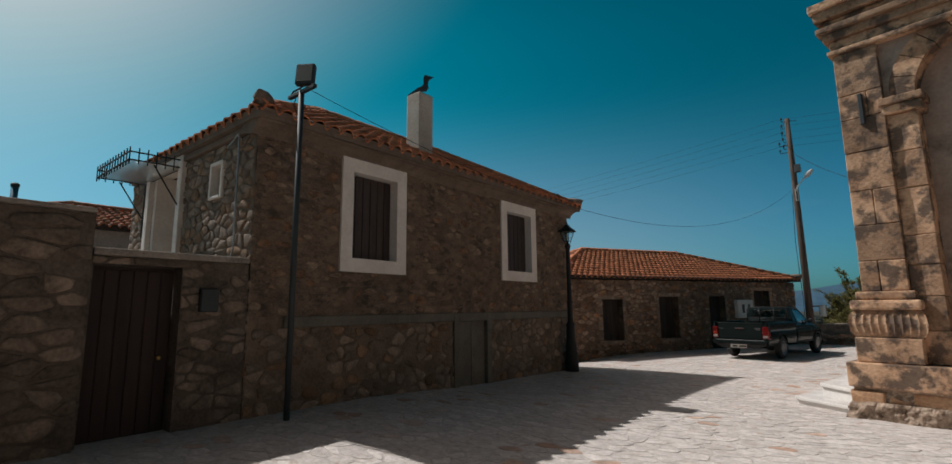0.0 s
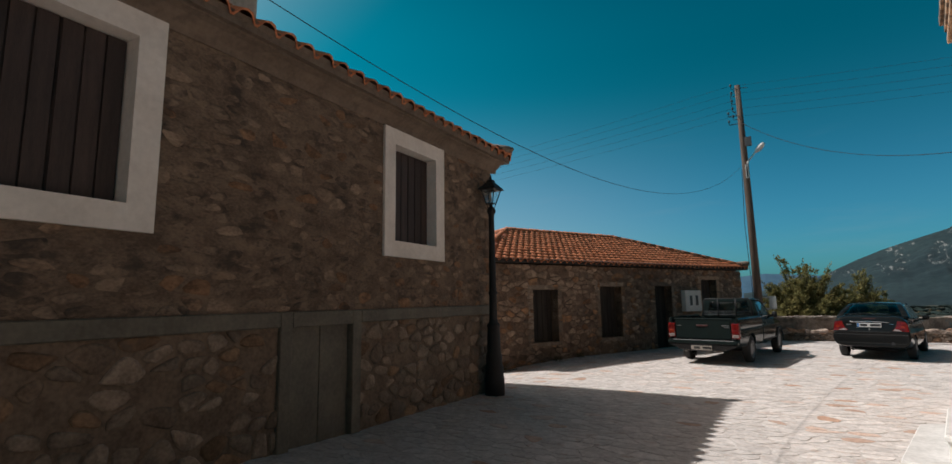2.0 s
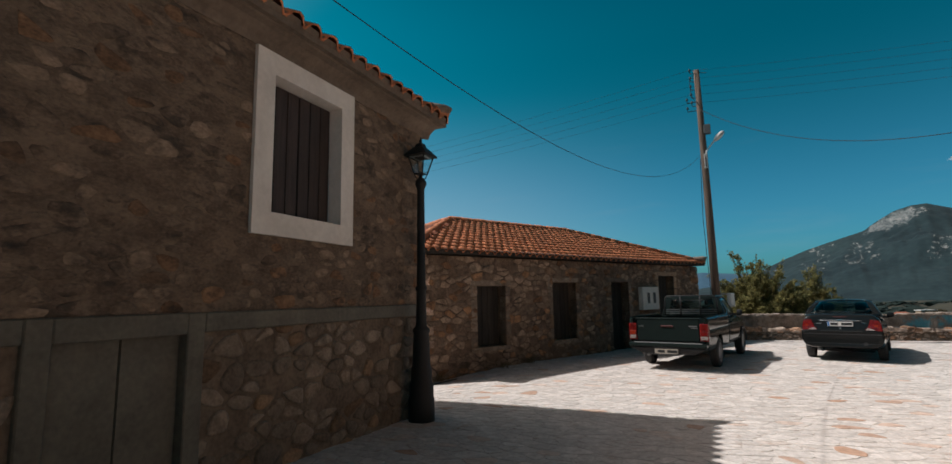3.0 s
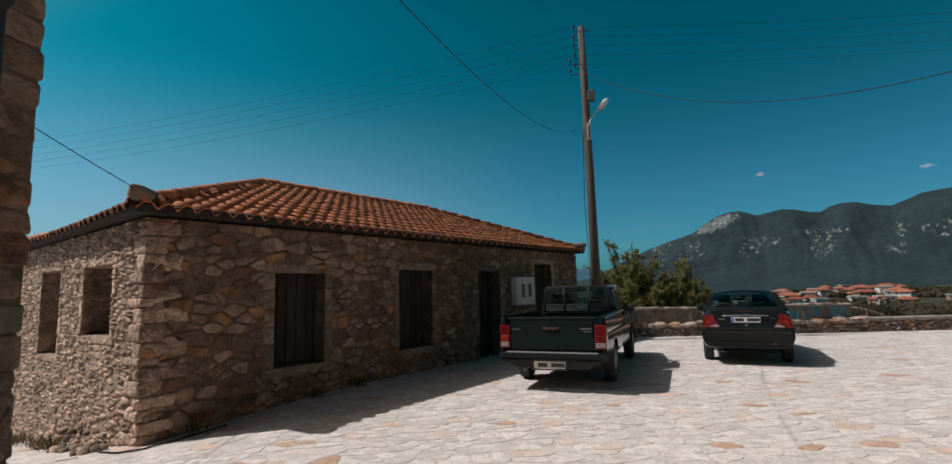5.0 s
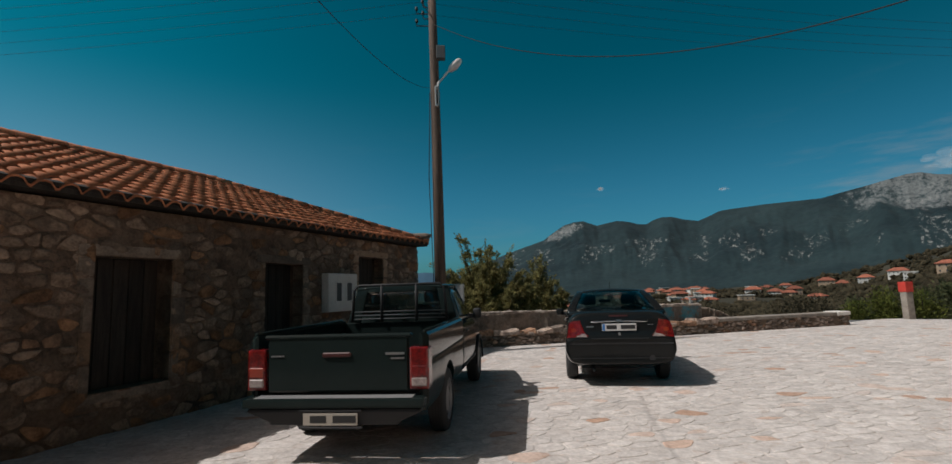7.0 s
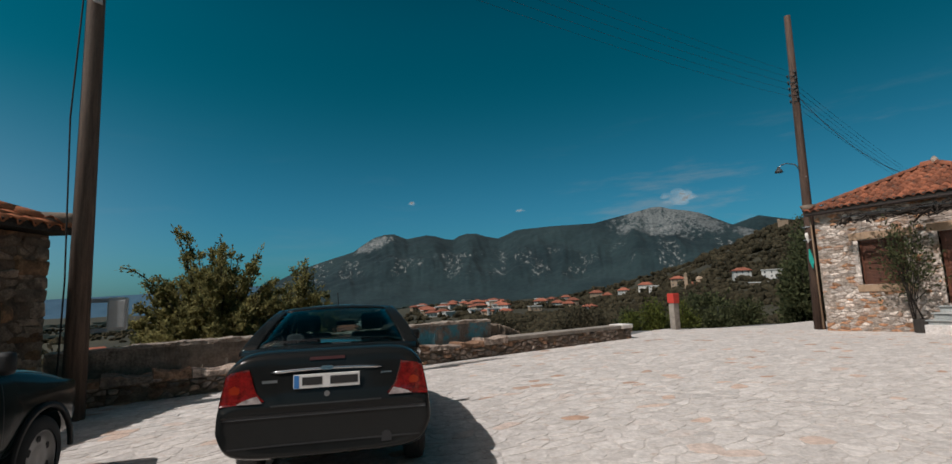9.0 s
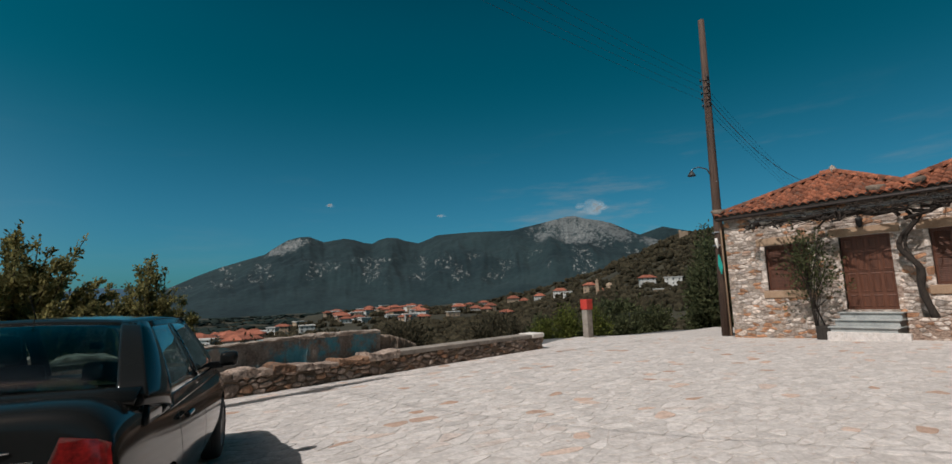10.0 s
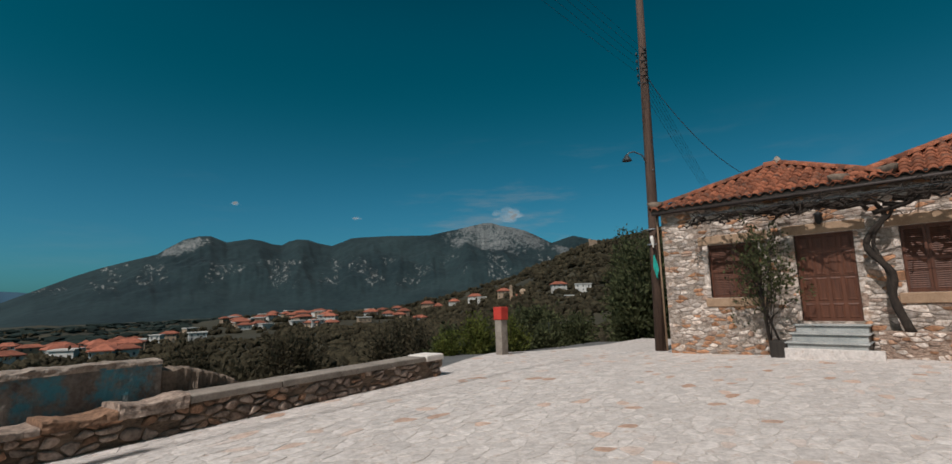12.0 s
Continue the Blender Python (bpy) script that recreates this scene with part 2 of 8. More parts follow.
PAVER = surface("pale_paving_stone", (0.44, 0.392, 0.362), (0.69, 0.628, 0.588), 10, 0.85, 1.0, 30, 0.11, hue=((0.87, 0.6, 0.45), 0.92), stain=((0.4, 0.26, 0.18), 6.0, 0.59), stain_amount=0.55, bump_distance=0.012)
JOINT = surface("pale_joint_mortar", (0.4, 0.355, 0.326), (0.63, 0.57, 0.53), 9, 0.92, 0.9, 30, stain=((0.34, 0.245, 0.185), 6.0, 0.58), stain_amount=0.5, bump_distance=0.012)
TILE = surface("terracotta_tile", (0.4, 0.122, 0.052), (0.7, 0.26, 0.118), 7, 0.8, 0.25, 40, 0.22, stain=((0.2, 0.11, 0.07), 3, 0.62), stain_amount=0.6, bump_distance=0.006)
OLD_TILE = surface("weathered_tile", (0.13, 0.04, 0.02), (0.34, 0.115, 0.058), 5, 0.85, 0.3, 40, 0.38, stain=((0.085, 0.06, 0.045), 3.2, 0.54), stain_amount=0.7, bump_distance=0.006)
WHITE = surface("white_paint", (0.64, 0.58, 0.52), (0.8, 0.735, 0.67), 2, 0.7, 0.2, 18, stain=((0.45, 0.41, 0.36), 2.5, 0.66))
PLASTER = surface("grey_plaster", (0.2, 0.19, 0.165), (0.32, 0.3, 0.27), 2.5, 0.9, 0.35, 20, stain=((0.13, 0.12, 0.1), 1.6, 0.58))
RENDER = surface("cream_render", (0.42, 0.36, 0.29), (0.6, 0.53, 0.45), 2.5, 0.9, 0.3, 20, stain=((0.28, 0.24, 0.2), 1.8, 0.58))
OLIVE = surface("olive_paint", (0.09, 0.08, 0.063), (0.165, 0.147, 0.114), 2.2, 0.65, 0.35, 24, stain=((0.06, 0.052, 0.042), 2.6, 0.6))
DARKWOOD = surface("dark_brown_wood", (0.03, 0.021, 0.018), (0.062, 0.042, 0.036), 3, 0.6, 0.3, 30, 0.15, stretch=(6, 6, 0.6))
OLDWOOD = surface("grey_old_wood", (0.02, 0.016, 0.013), (0.05, 0.039, 0.031), 3, 0.85, 0.4, 30, 0.2, stretch=(6, 6, 0.6))
REDWOOD = surface("red_brown_wood", (0.075, 0.028, 0.016), (0.135, 0.05, 0.027), 3, 0.5, 0.2, 30, 0.06, stretch=(1, 5, 0.6))
POLEWOOD = surface("weathered_pole_wood", (0.06, 0.038, 0.028), (0.165, 0.11, 0.08), 3, 0.85, 0.5, 30, stretch=(8, 8, 0.5))
BLACK_IRON = plain("black_iron", (0.026, 0.026, 0.027), 0.6, spec=0.3)
DARK_STEEL = plain("painted_dark_steel", (0.045, 0.052, 0.055), 0.6, spec=0.3)
GREY_METAL = plain("grey_metal", (0.32, 0.33, 0.34), 0.45, 0.6)
CABLE = plain("black_cable", (0.04, 0.034, 0.032), 0.8, spec=0.1)
CONCRETE = surface("concrete", (0.17, 0.14, 0.115), (0.34, 0.29, 0.245), 2.5, 0.93, 0.4, 26, stain=((0.16, 0.14, 0.12), 1.5, 0.57))
DARK_POLE = surface("dark_red_pole_wood", (0.045, 0.025, 0.018), (0.125, 0.074, 0.052), 3, 0.85, 0.5, 30, stretch=(8, 8, 0.5))
MARBLE = surface("white_marble", (0.7, 0.67, 0.63), (0.82, 0.79, 0.76), 1.6, 0.6, 0.12, 20)
SLATE = surface("blue_grey_slate", (0.27, 0.275, 0.265), (0.43, 0.425, 0.405), 3, 0.7, 0.3, 24)
INNER_SHADE = plain("interior_shade", (0.05, 0.046, 0.042), 0.95)
BARK = surface("bark", (0.014, 0.01, 0.008), (0.045, 0.032, 0.024), 9, 0.95, 0.8, 40, stretch=(2, 2, 0.6), bump_distance=0.02)


# ---- builders ----
def part(name, bm, material, parent=None, label="", smooth=False, kind=""):
    """Links a bmesh, or (vertices, faces), as one mesh object under a thing or a part."""
    me = bpy.data.meshes.new(name)
    if isinstance(bm, tuple):
        me.from_pydata(bm[0], [], bm[1])
    else:
        bm.to_mesh(me)
        bm.free()
    me.materials.append(material)
    if smooth:
        me.polygons.foreach_set("use_smooth", [True] * len(me.polygons))
    ob = new(name, me)
    if parent:
        ob.parent = parent
    return tagged(ob, label, "", "", kind)


def thing(name, label, category, x=0, y=0, z=0, rz=0, group="", kind=""):
    ob = new(name)
    ob.empty_display_size = 0.2
    ob.matrix_world = pose(x, y, z, 0, 0, rz)
    return tagged(ob, label, category, group, kind)


def box(bm, x0, x1, y0, y1, z0, z1, bevel=0.0, m=None):
    """A box with softened edges, added to bm."""
    g = bmesh.ops.create_cube(bm, size=1.0)
    vs = g["verts"]
    for v in vs:
        v.co = Vector(((x0, x1)[v.co.x > 0], (y0, y1)[v.co.y > 0], (z0, z1)[v.co.z > 0]))
    if bevel:
        es = list({e for v in vs for e in v.link_edges})
        r = bmesh.ops.bevel(bm, geom=es, offset=bevel, segments=1 if bevel < 0.02 else 2, affect="EDGES", profile=0.6)
        vs = list({v for f in r["faces"] for v in f.verts} | {v for v in vs if v.is_valid})
    if m is not None:
        bmesh.ops.transform(bm, matrix=m, verts=[v for v in vs if v.is_valid])
    return bm


def boxes(rows, bevel=0.0):
    bm = bmesh.new()
    for r in rows:
        box(bm, *r, bevel)
    return bm


def tube(points, radii, sides=10, cap=True):
    """A tapered tube along points: (vertices, faces)."""
    vs, fs = [], []
    pts = [Vector(p) for p in points]
    if not isinstance(radii, (list, tuple)):
        radii = [radii] * len(pts)
    side = None
    for i, p in enumerate(pts):
        d = (pts[min(i + 1, len(pts) - 1)] - pts[max(i - 1, 0)]).normalized()
        ref = Vector((0, 0, 1)) if abs(d.z) < 0.9 else Vector((1, 0, 0))
        if side is None:
            side = d.cross(ref).normalized()
        else:
            side = (side - d * side.dot(d)).normalized()
        up = side.cross(d)
        for k in range(sides):
            a = 2 * math.pi * k / sides
            vs.append(p + (side * math.cos(a) + up * math.sin(a)) * radii[i])
    for i in range(len(pts) - 1):
        for k in range(sides):
            a, b = i * sides + k, i * sides + (k + 1) % sides
            fs.append((a, b, b + sides, a + sides))
    if cap:
        fs.append(tuple(range(sides - 1, -1, -1)))
        fs.append(tuple(range((len(pts) - 1) * sides, len(pts) * sides)))
    return vs, fs


def turned(profile, sides=20, centre=(0, 0)):
    """A body of revolution from (radius, height) pairs: (vertices, faces)."""
    vs, fs = [], []
    for r, z in profile:
        for k in range(sides):
            a = 2 * math.pi * k / sides
            vs.append(Vector((centre[0] + r * math.cos(a), centre[1] + r * math.sin(a), z)))
    for i in range(len(profile) - 1):
        for k in range(sides):
            a, b = i * sides + k, i * sides + (k + 1) % sides
            fs.append((a, b, b + sides, a + sides))
    fs.append(tuple(range(sides - 1, -1, -1)))
    fs.append(tuple(range((len(profile) - 1) * sides, len(profile) * sides)))
    return vs, fs


def joined(pieces):
    """Several (vertices, faces) in one."""
    vs, fs = [], []
    for v, f in pieces:
        o = len(vs)
        vs += v
        fs += [tuple(i + o for i in g) for g in f]
    return vs, fs


def slab(u0, u1, z0, z1, holes):
    """The cells of a wall from u0 to u1 and z0 to z1 round its holes (u0, u1, z0, z1)."""
    us = sorted({u0, u1, *[h[0] for h in holes], *[h[1] for h in holes]})
    zs = sorted({z0, z1, *[h[2] for h in holes], *[h[3] for h in holes]})
    for a, b in zip(us, us[1:]):
        run = None
        for c, d in zip(zs, zs[1:]):
            if any(h[0] < (a + b) / 2 < h[1] and h[2] < (c + d) / 2 < h[3] for h in holes):
                if run:
                    yield a, b, *run
                run = None
            else:
                run = (run[0] if run else c, d)
        if run:
            yield a, b, *run


def clip(poly, nx, ny, c):
    """The part of a convex polygon where nx * u + ny * v <= c."""
    out = []
    for i, p in enumerate(poly):
        q = poly[(i + 1) % len(poly)]
        dp, dq = nx * p[0] + ny * p[1] - c, nx * q[0] + ny * q[1] - c
        if dp <= 0:
            out.append(p)
        if (dp < 0 < dq) or (dq < 0 < dp):
            s = dp / (dp - dq)
            out.append((p[0] + s * (q[0] - p[0]), p[1] + s * (q[1] - p[1])))
    return out


def cells(u0, u1, v0, v1, su, sv, gap, rng, holes=(), jitter=0.42, inside=None, drop=0.0):
    """Irregular convex stones that fill a rectangle: a list of polygons with joints of width gap between them."""
    nu, nv = max(1, round((u1 - u0) / su)), max(1, round((v1 - v0) / sv))
    du, dv = (u1 - u0) / nu, (v1 - v0) / nv
    seed = {}
    for j in range(-1, nv + 1):
        for i in range(-1, nu + 2):
            seed[i, j] = (u0 + (i + 0.25 + 0.5 * (j % 2) + rng.uniform(-jitter, jitter)) * du, v0 + (j + 0.5 + rng.uniform(-jitter, jitter)) * dv)
    for key in [q for q in seed if rng.random() < drop]:
        del seed[key]
    out = []
    k = du / dv
    for (i, j), (a, b) in seed.items():
        if not (u0 < a < u1 and v0 < b < v1) or any(h[0] < a < h[1] and h[2] < b < h[3] for h in holes) or (inside and not inside(a, b)):
            continue
        poly = [(max(u0, a - 2 * du), max(v0, b - 2 * dv)), (min(u1, a + 2 * du), max(v0, b - 2 * dv)), (min(u1, a + 2 * du), min(v1, b + 2 * dv)), (max(u0, a - 2 * du), min(v1, b + 2 * dv))]
        for di in (-2, -1, 0, 1, 2):
            for dj in (-2, -1, 0, 1, 2):
                if (di or dj) and (i + di, j + dj) in seed:
                    c, d = seed[i + di, j + dj]
                    nx, ny = (c - a) / k, (d - b) * k
                    ln = math.hypot(nx, ny)
                    nx, ny = nx / ln, ny / ln
                    poly = clip(poly, nx, ny, nx * (a + c) / 2 + ny * (b + d) / 2 - gap / 2)
                    if len(poly) < 3:
                        break
            if len(poly) < 3:
                break
        for h in holes:
            if len(poly) < 3:
                break
            if max(p[0] for p in poly) < h[0] or min(p[0] for p in poly) > h[1] or max(p[1] for p in poly) < h[2] or min(p[1] for p in poly) > h[3]:
                continue
            side = max((h[0] - a, (1, 0, h[0])), (a - h[1], (-1, 0, -h[1])), (h[2] - b, (0, 1, h[2])), (b - h[3], (0, -1, -h[3])))
            poly = clip(poly, *side[1])
        if len(poly) >= 3:
            cu, cv = sum(p[0] for p in poly) / len(poly), sum(p[1] for p in poly) / len(poly)
            if min(math.hypot(p[0] - cu, p[1] - cv) for p in poly) > 0.02:
                out.append((cu, cv, poly))
    return out


def stone(cu, cv, poly, height, rng, place, round_by=0.24, inset=0.16, tilt=0.12):
    """One stone over a polygon, with a rounded shoulder and a worn face: (vertices, faces)."""
    ring = []
    for i, p in enumerate(poly):
        a, b = poly[i - 1], poly[(i + 1) % len(poly)]
        for q in (a, b):
            s = round_by * rng.uniform(0.75, 1.25)
            ring.append((p[0] + (q[0] - p[0]) * s, p[1] + (q[1] - p[1]) * s))
    n = len(ring)
    ta, tb = rng.uniform(-tilt, tilt), rng.uniform(-tilt, tilt)
    vs = [place(u, v, -0.02) for u, v in ring]
    for step, up in ((0.35, 0.68), (1.6, 1.0)):
        for u, v in ring:
            s = min(0.8, inset * step * rng.uniform(0.75, 1.25))
            w, x = u + (cu - u) * s, v + (cv - v) * s
            vs.append(place(w, x, height * up * rng.uniform(0.92, 1.08) + ta * (w - cu) + tb * (x - cv)))
    fs = [(k * n + i, k * n + (i + 1) % n, k * n + n + (i + 1) % n, k * n + n + i) for k in (0, 1) for i in range(n)]
    return vs, fs + [tuple(range(2 * n, 3 * n))]


def lay(polys, place, height, material, parent, rng, near, name="stone", most=290, soft=True, share=1.0, **worn):
    """Lays stones: those nearest to the point near as parts, the rest joined."""
    polys = sorted(polys, key=lambda c: (c[0] - near[0]) ** 2 + (c[1] - near[1]) ** 2)
    polys = [c for c in polys if rng.random() < share]
    rest = []
    for i, (cu, cv, poly) in enumerate(polys):
        s = stone(cu, cv, poly, height * rng.uniform(0.6, 1.3), rng, place, **worn)
        if i < most:
            part(name, s, material, parent, smooth=soft)
        else:
            rest.append(s)
    if rest:
        part({"stone": "rubble", "paving_stone": "paving"}[name], joined(rest), material, parent, smooth=soft, kind="stuff")


def frame_of(o, u, n):
    """A map from (along, up, out) on a wall to its parent's space."""
    o, u, n = Vector(o), Vector(u), Vector(n)
    return lambda a, b, d: o + u * a + Vector((0, 0, b)) + n * d


def tile_shape(width=0.26, length=0.43, rise=0.068):
    """A curved roof tile, lying along y from its lower end: (vertices, faces)."""
    us = [-0.5, -0.42, -0.33, -0.2, 0.0, 0.2, 0.33, 0.42, 0.5]
    hs = [-0.1, -0.16, 0.25, 0.82, 1.0, 0.82, 0.25, -0.16, -0.1]
    vs = []
    for y, lift in ((0, 0.028), (length, 0.0)):
        vs += [Vector((u * width * 1.06, y, h * rise + lift)) for u, h in zip(us, hs)]
    vs += [Vector((u * width * 1.06, 0.01, h * rise + 0.004)) for u, h in zip(us, hs)]
    n = len(us)
    fs = [(i, i + 1, n + i + 1, n + i) for i in range(n - 1)] + [(2 * n + i, 2 * n + i + 1, i + 1, i) for i in range(n - 1)]
    return vs, fs


def tiled(parent, material, e0, e1, r0, r1, near, rng, most=300, width=0.26, course=0.36, sag=0.0, rise=0.068):
    """Tiles on a roof slope between its eave e0 e1 and its ridge r0 r1, in the parent's space."""
    e0, e1, r0, r1 = (Vector(p) for p in (e0, e1, r0, r1))
    u = (e1 - e0).normalized()
    n = u.cross(r0 - e0).normalized()
    if n.z < 0:
        n = -n
    s = n.cross(u)
    if s.z < 0:
        s = -s
    ln, deep = (e1 - e0).length, (r0 - e0).dot(s)
    a0, a1 = (r0 - e0).dot(u), (r1 - e0).dot(u)
    shape = tile_shape(width, rise=rise)
    me = bpy.data.meshes.new("roof_tile")
    me.from_pydata(shape[0], [], shape[1])
    me.materials.append(material)
    me.polygons.foreach_set("use_smooth", [True] * len(me.polygons))
    spots = []
    cols = int(ln / width)
    for i in range(cols):
        for j in range(math.ceil((deep - 0.365) / course) + 1):
            a, b = (i + 0.5) * ln / cols, min(j * course - 0.035, deep - 0.4)
            f = min(1.0, (b + course * 0.62) / deep)
            if f * a0 - 0.05 < a < ln + f * (a1 - ln) + 0.05:
                p = e0 + u * a + s * b + n * (0.012 - sag * math.sin(math.pi * a / ln) * (1 - f))
                r = Matrix.Translation(p) @ Matrix((u, s, n)).transposed().to_4x4() @ pose(rng.uniform(-0.006, 0.006), rng.uniform(-0.01, 0.01), rng.uniform(-0.004, 0.005), rng.uniform(-0.8, 0.8), rng.uniform(-1.4, 1.4), rng.uniform(-1, 1))
                spots.append(((p - Vector(near)).length, r))
    spots.sort(key=lambda c: c[0])
    rest = []
    for k, (_, r) in enumerate(spots):
        if k < most:
            ob = new("roof_tile", me)
            ob.parent, ob.matrix_local = parent, r
        else:
            rest.append(([r @ v for v in shape[0]], shape[1]))
    if rest:
        part("roof_tiling", joined(rest), material, parent, smooth=True, kind="stuff")


def capped(parent, material, a, b, rng, size=0.11):
    """Half-round cap tiles along a ridge or hip from a up to b, each a part."""
    a, b = Vector(a), Vector(b)
    d = (b - a).normalized()
    side = d.cross(Vector((0, 0, 1))).normalized()
    up = side.cross(d)
    count = max(1, round((b - a).length / 0.36))
    vs, n = [], 7
    for y, g in ((0, 1.05), (0.42, 0.96)):
        for k in range(n):
            t = math.pi * k / (n - 1)
            vs.append(Vector((math.cos(t) * size * g, y, math.sin(t) * size * g)))
    vs += [Vector((v.x * 0.8, 0.0, v.z * 0.8)) for v in vs[:n]]
    fs = [(k + 1, k, n + k, n + k + 1) for k in range(n - 1)] + [(2 * n + k + 1, 2 * n + k, k, k + 1) for k in range(n - 1)]
    me = bpy.data.meshes.new("ridge_tile")
    me.from_pydata(vs, [], fs)
    me.materials.append(material)
    me.polygons.foreach_set("use_smooth", [True] * len(me.polygons))
    for i in range(count):
        ob = new("ridge_tile", me)
        ob.parent = parent
        ob.matrix_local = Matrix.Translation(a + d * (i * (b - a).length / count) + up * 0.015) @ Matrix((side, d, up)).transposed().to_4x4() @ pose(0, 0, 0, rng.uniform(-1, 2), 0, rng.uniform(-2, 2))


def hip_roof(house, material, x0, x1, y0, y1, z, rise, ridge_along, ridge, near, rng, deck_mat, over=0.28, thick=0.07, slopes="EWSN", most=300, sag=0.0, width=0.25, course=0.34, rise_of_tile=0.075, south=None, north=None, aged={}):
    """A hipped roof over the rectangle x0..x1, y0..y1 with its eave at z; ridge: its two ends along the long axis."""
    xa, xb, ya, yb = x0 - over, x1 + over, y0 - (over if south is None else south), y1 + (over if north is None else north)
    if ridge_along == "y":
        xm = (x0 + x1) / 2
        ra, rb = Vector((xm, ridge[0], z + rise)), Vector((xm, ridge[1], z + rise))
    else:
        ym = (y0 + y1) / 2
        ra, rb = Vector((ridge[0], ym, z + rise)), Vector((ridge[1], ym, z + rise))
    c = [Vector((xa, ya, z)), Vector((xb, ya, z)), Vector((xb, yb, z)), Vector((xa, yb, z))]
    low = [v - Vector((0, 0, thick)) for v in c]
    vs = c + [ra, rb] + low
    if ridge_along == "y":
        fs = [(1, 2, 5, 4), (3, 0, 4, 5), (0, 1, 4), (2, 3, 5)]
        sl = {"E": (c[1], c[2], ra, rb), "W": (c[3], c[0], rb, ra), "S": (c[0], c[1], ra, ra), "N": (c[2], c[3], rb, rb)}
        hips = [(c[0], ra), (c[1], ra), (c[2], rb), (c[3], rb)]
    else:
        fs = [(0, 1, 5, 4), (2, 3, 4, 5), (1, 2, 5), (3, 0, 4)]
        sl = {"S": (c[0], c[1], ra, rb), "N": (c[2], c[3], rb, ra), "E": (c[1], c[2], rb, rb), "W": (c[3], c[0], ra, ra)}
        hips = [(c[0], ra), (c[3], ra), (c[1], rb), (c[2], rb)]
    fs += [(0, 6, 7, 1), (1, 7, 8, 2), (2, 8, 9, 3), (3, 9, 6, 0), (6, 9, 8, 7)]
    roof = part("roof", (vs, fs), deck_mat, house)
    for k in slopes:
        e0, e1, r0, r1 = sl[k]
        tiled(roof, aged.get(k, material), e0, e1, r0, r1, near, rng, most=most if k == slopes[0] else 0, width=width, course=course, sag=sag, rise=rise_of_tile)
        u = (e1 - e0).normalized()
        up = u.cross(r0 - e0).normalized()
        up = up if up.z > 0 else -up
        back = up.cross(u)
        back = back if back.z > 0 else -back
        ends = [p + back * q + up * h for p in (e0 + u * 0.03, e1 - u * 0.03) for q, h in ((0.004, 0.002), (0.004, rise_of_tile * 0.72), (0.14, rise_of_tile * 0.72), (0.14, 0.002))]
        part("eave_mortar", (ends, [(0, 1, 5, 4), (1, 2, 6, 5), (2, 3, 7, 6), (3, 0, 4, 7), (3, 2, 1, 0), (4, 5, 6, 7)]), deck_mat, roof, "mortar bedding under the eave tiles")
    for a, b in hips:
        capped(roof, material, a + Vector((0, 0, 0.05)), b + Vector((0, 0, 0.05)), rng)
    capped(roof, material, ra + Vector((0, 0, 0.05)), rb + Vector((0, 0, 0.05)), rng)
    # weathered corner tiles, in a stone colour darkened for their shadow side
    for a, b in hips:
        d = (a - b).normalized()
        part("corner_tile", tube([a - d * 0.5 + Vector((0, 0, 0.07)), a - d * 0.2 + Vector((0, 0, 0.12)), a - d * 0.02 + Vector((0, 0, 0.2)), a + d * 0.1 + Vector((0, 0, 0.3))], [0.1, 0.14, 0.12, 0.025], 8), ROUGH_STONE, roof, "upturned weathered corner tile, its shadow side painted dark", smooth=True)
    return roof


# ---- ground, valley and mountains ----
def smooth(a, b, x):
    t = min(1.0, max(0.0, (x - a) / (b - a)))
    return t * t * (3 - 2 * t)


def plaza_edge(x):
    return float(np.interp(x, [-60, -2, 11.4, 16, 21, 60], [27.6, 27.9, 29.8, 31.9, 30.6, 30.6]))


def gz(x, y):
    """The height of the paved ground."""
    z = -0.05 - 0.11 * smooth(9, 15, y)
    z += 0.17 * smooth(9.2, 5.2, y) * smooth(-3.0, -6.6, x)
    z -= 0.24 * math.exp(-((x + 9.8) ** 2 + (y - 16) ** 2) / 5)
    z -= 0.2 * smooth(13, 19, x) * smooth(21, 27.5, y)
    lx, ly = (x + 9.1) * 0.883 - (y - 15.95) * 0.4695, (x + 9.1) * 0.4695 + (y - 15.95) * 0.883
    z -= 0.19 * min(7.0, max(0.0, -lx - 0.2)) * smooth(-4.0, -1.2, ly)
    return z


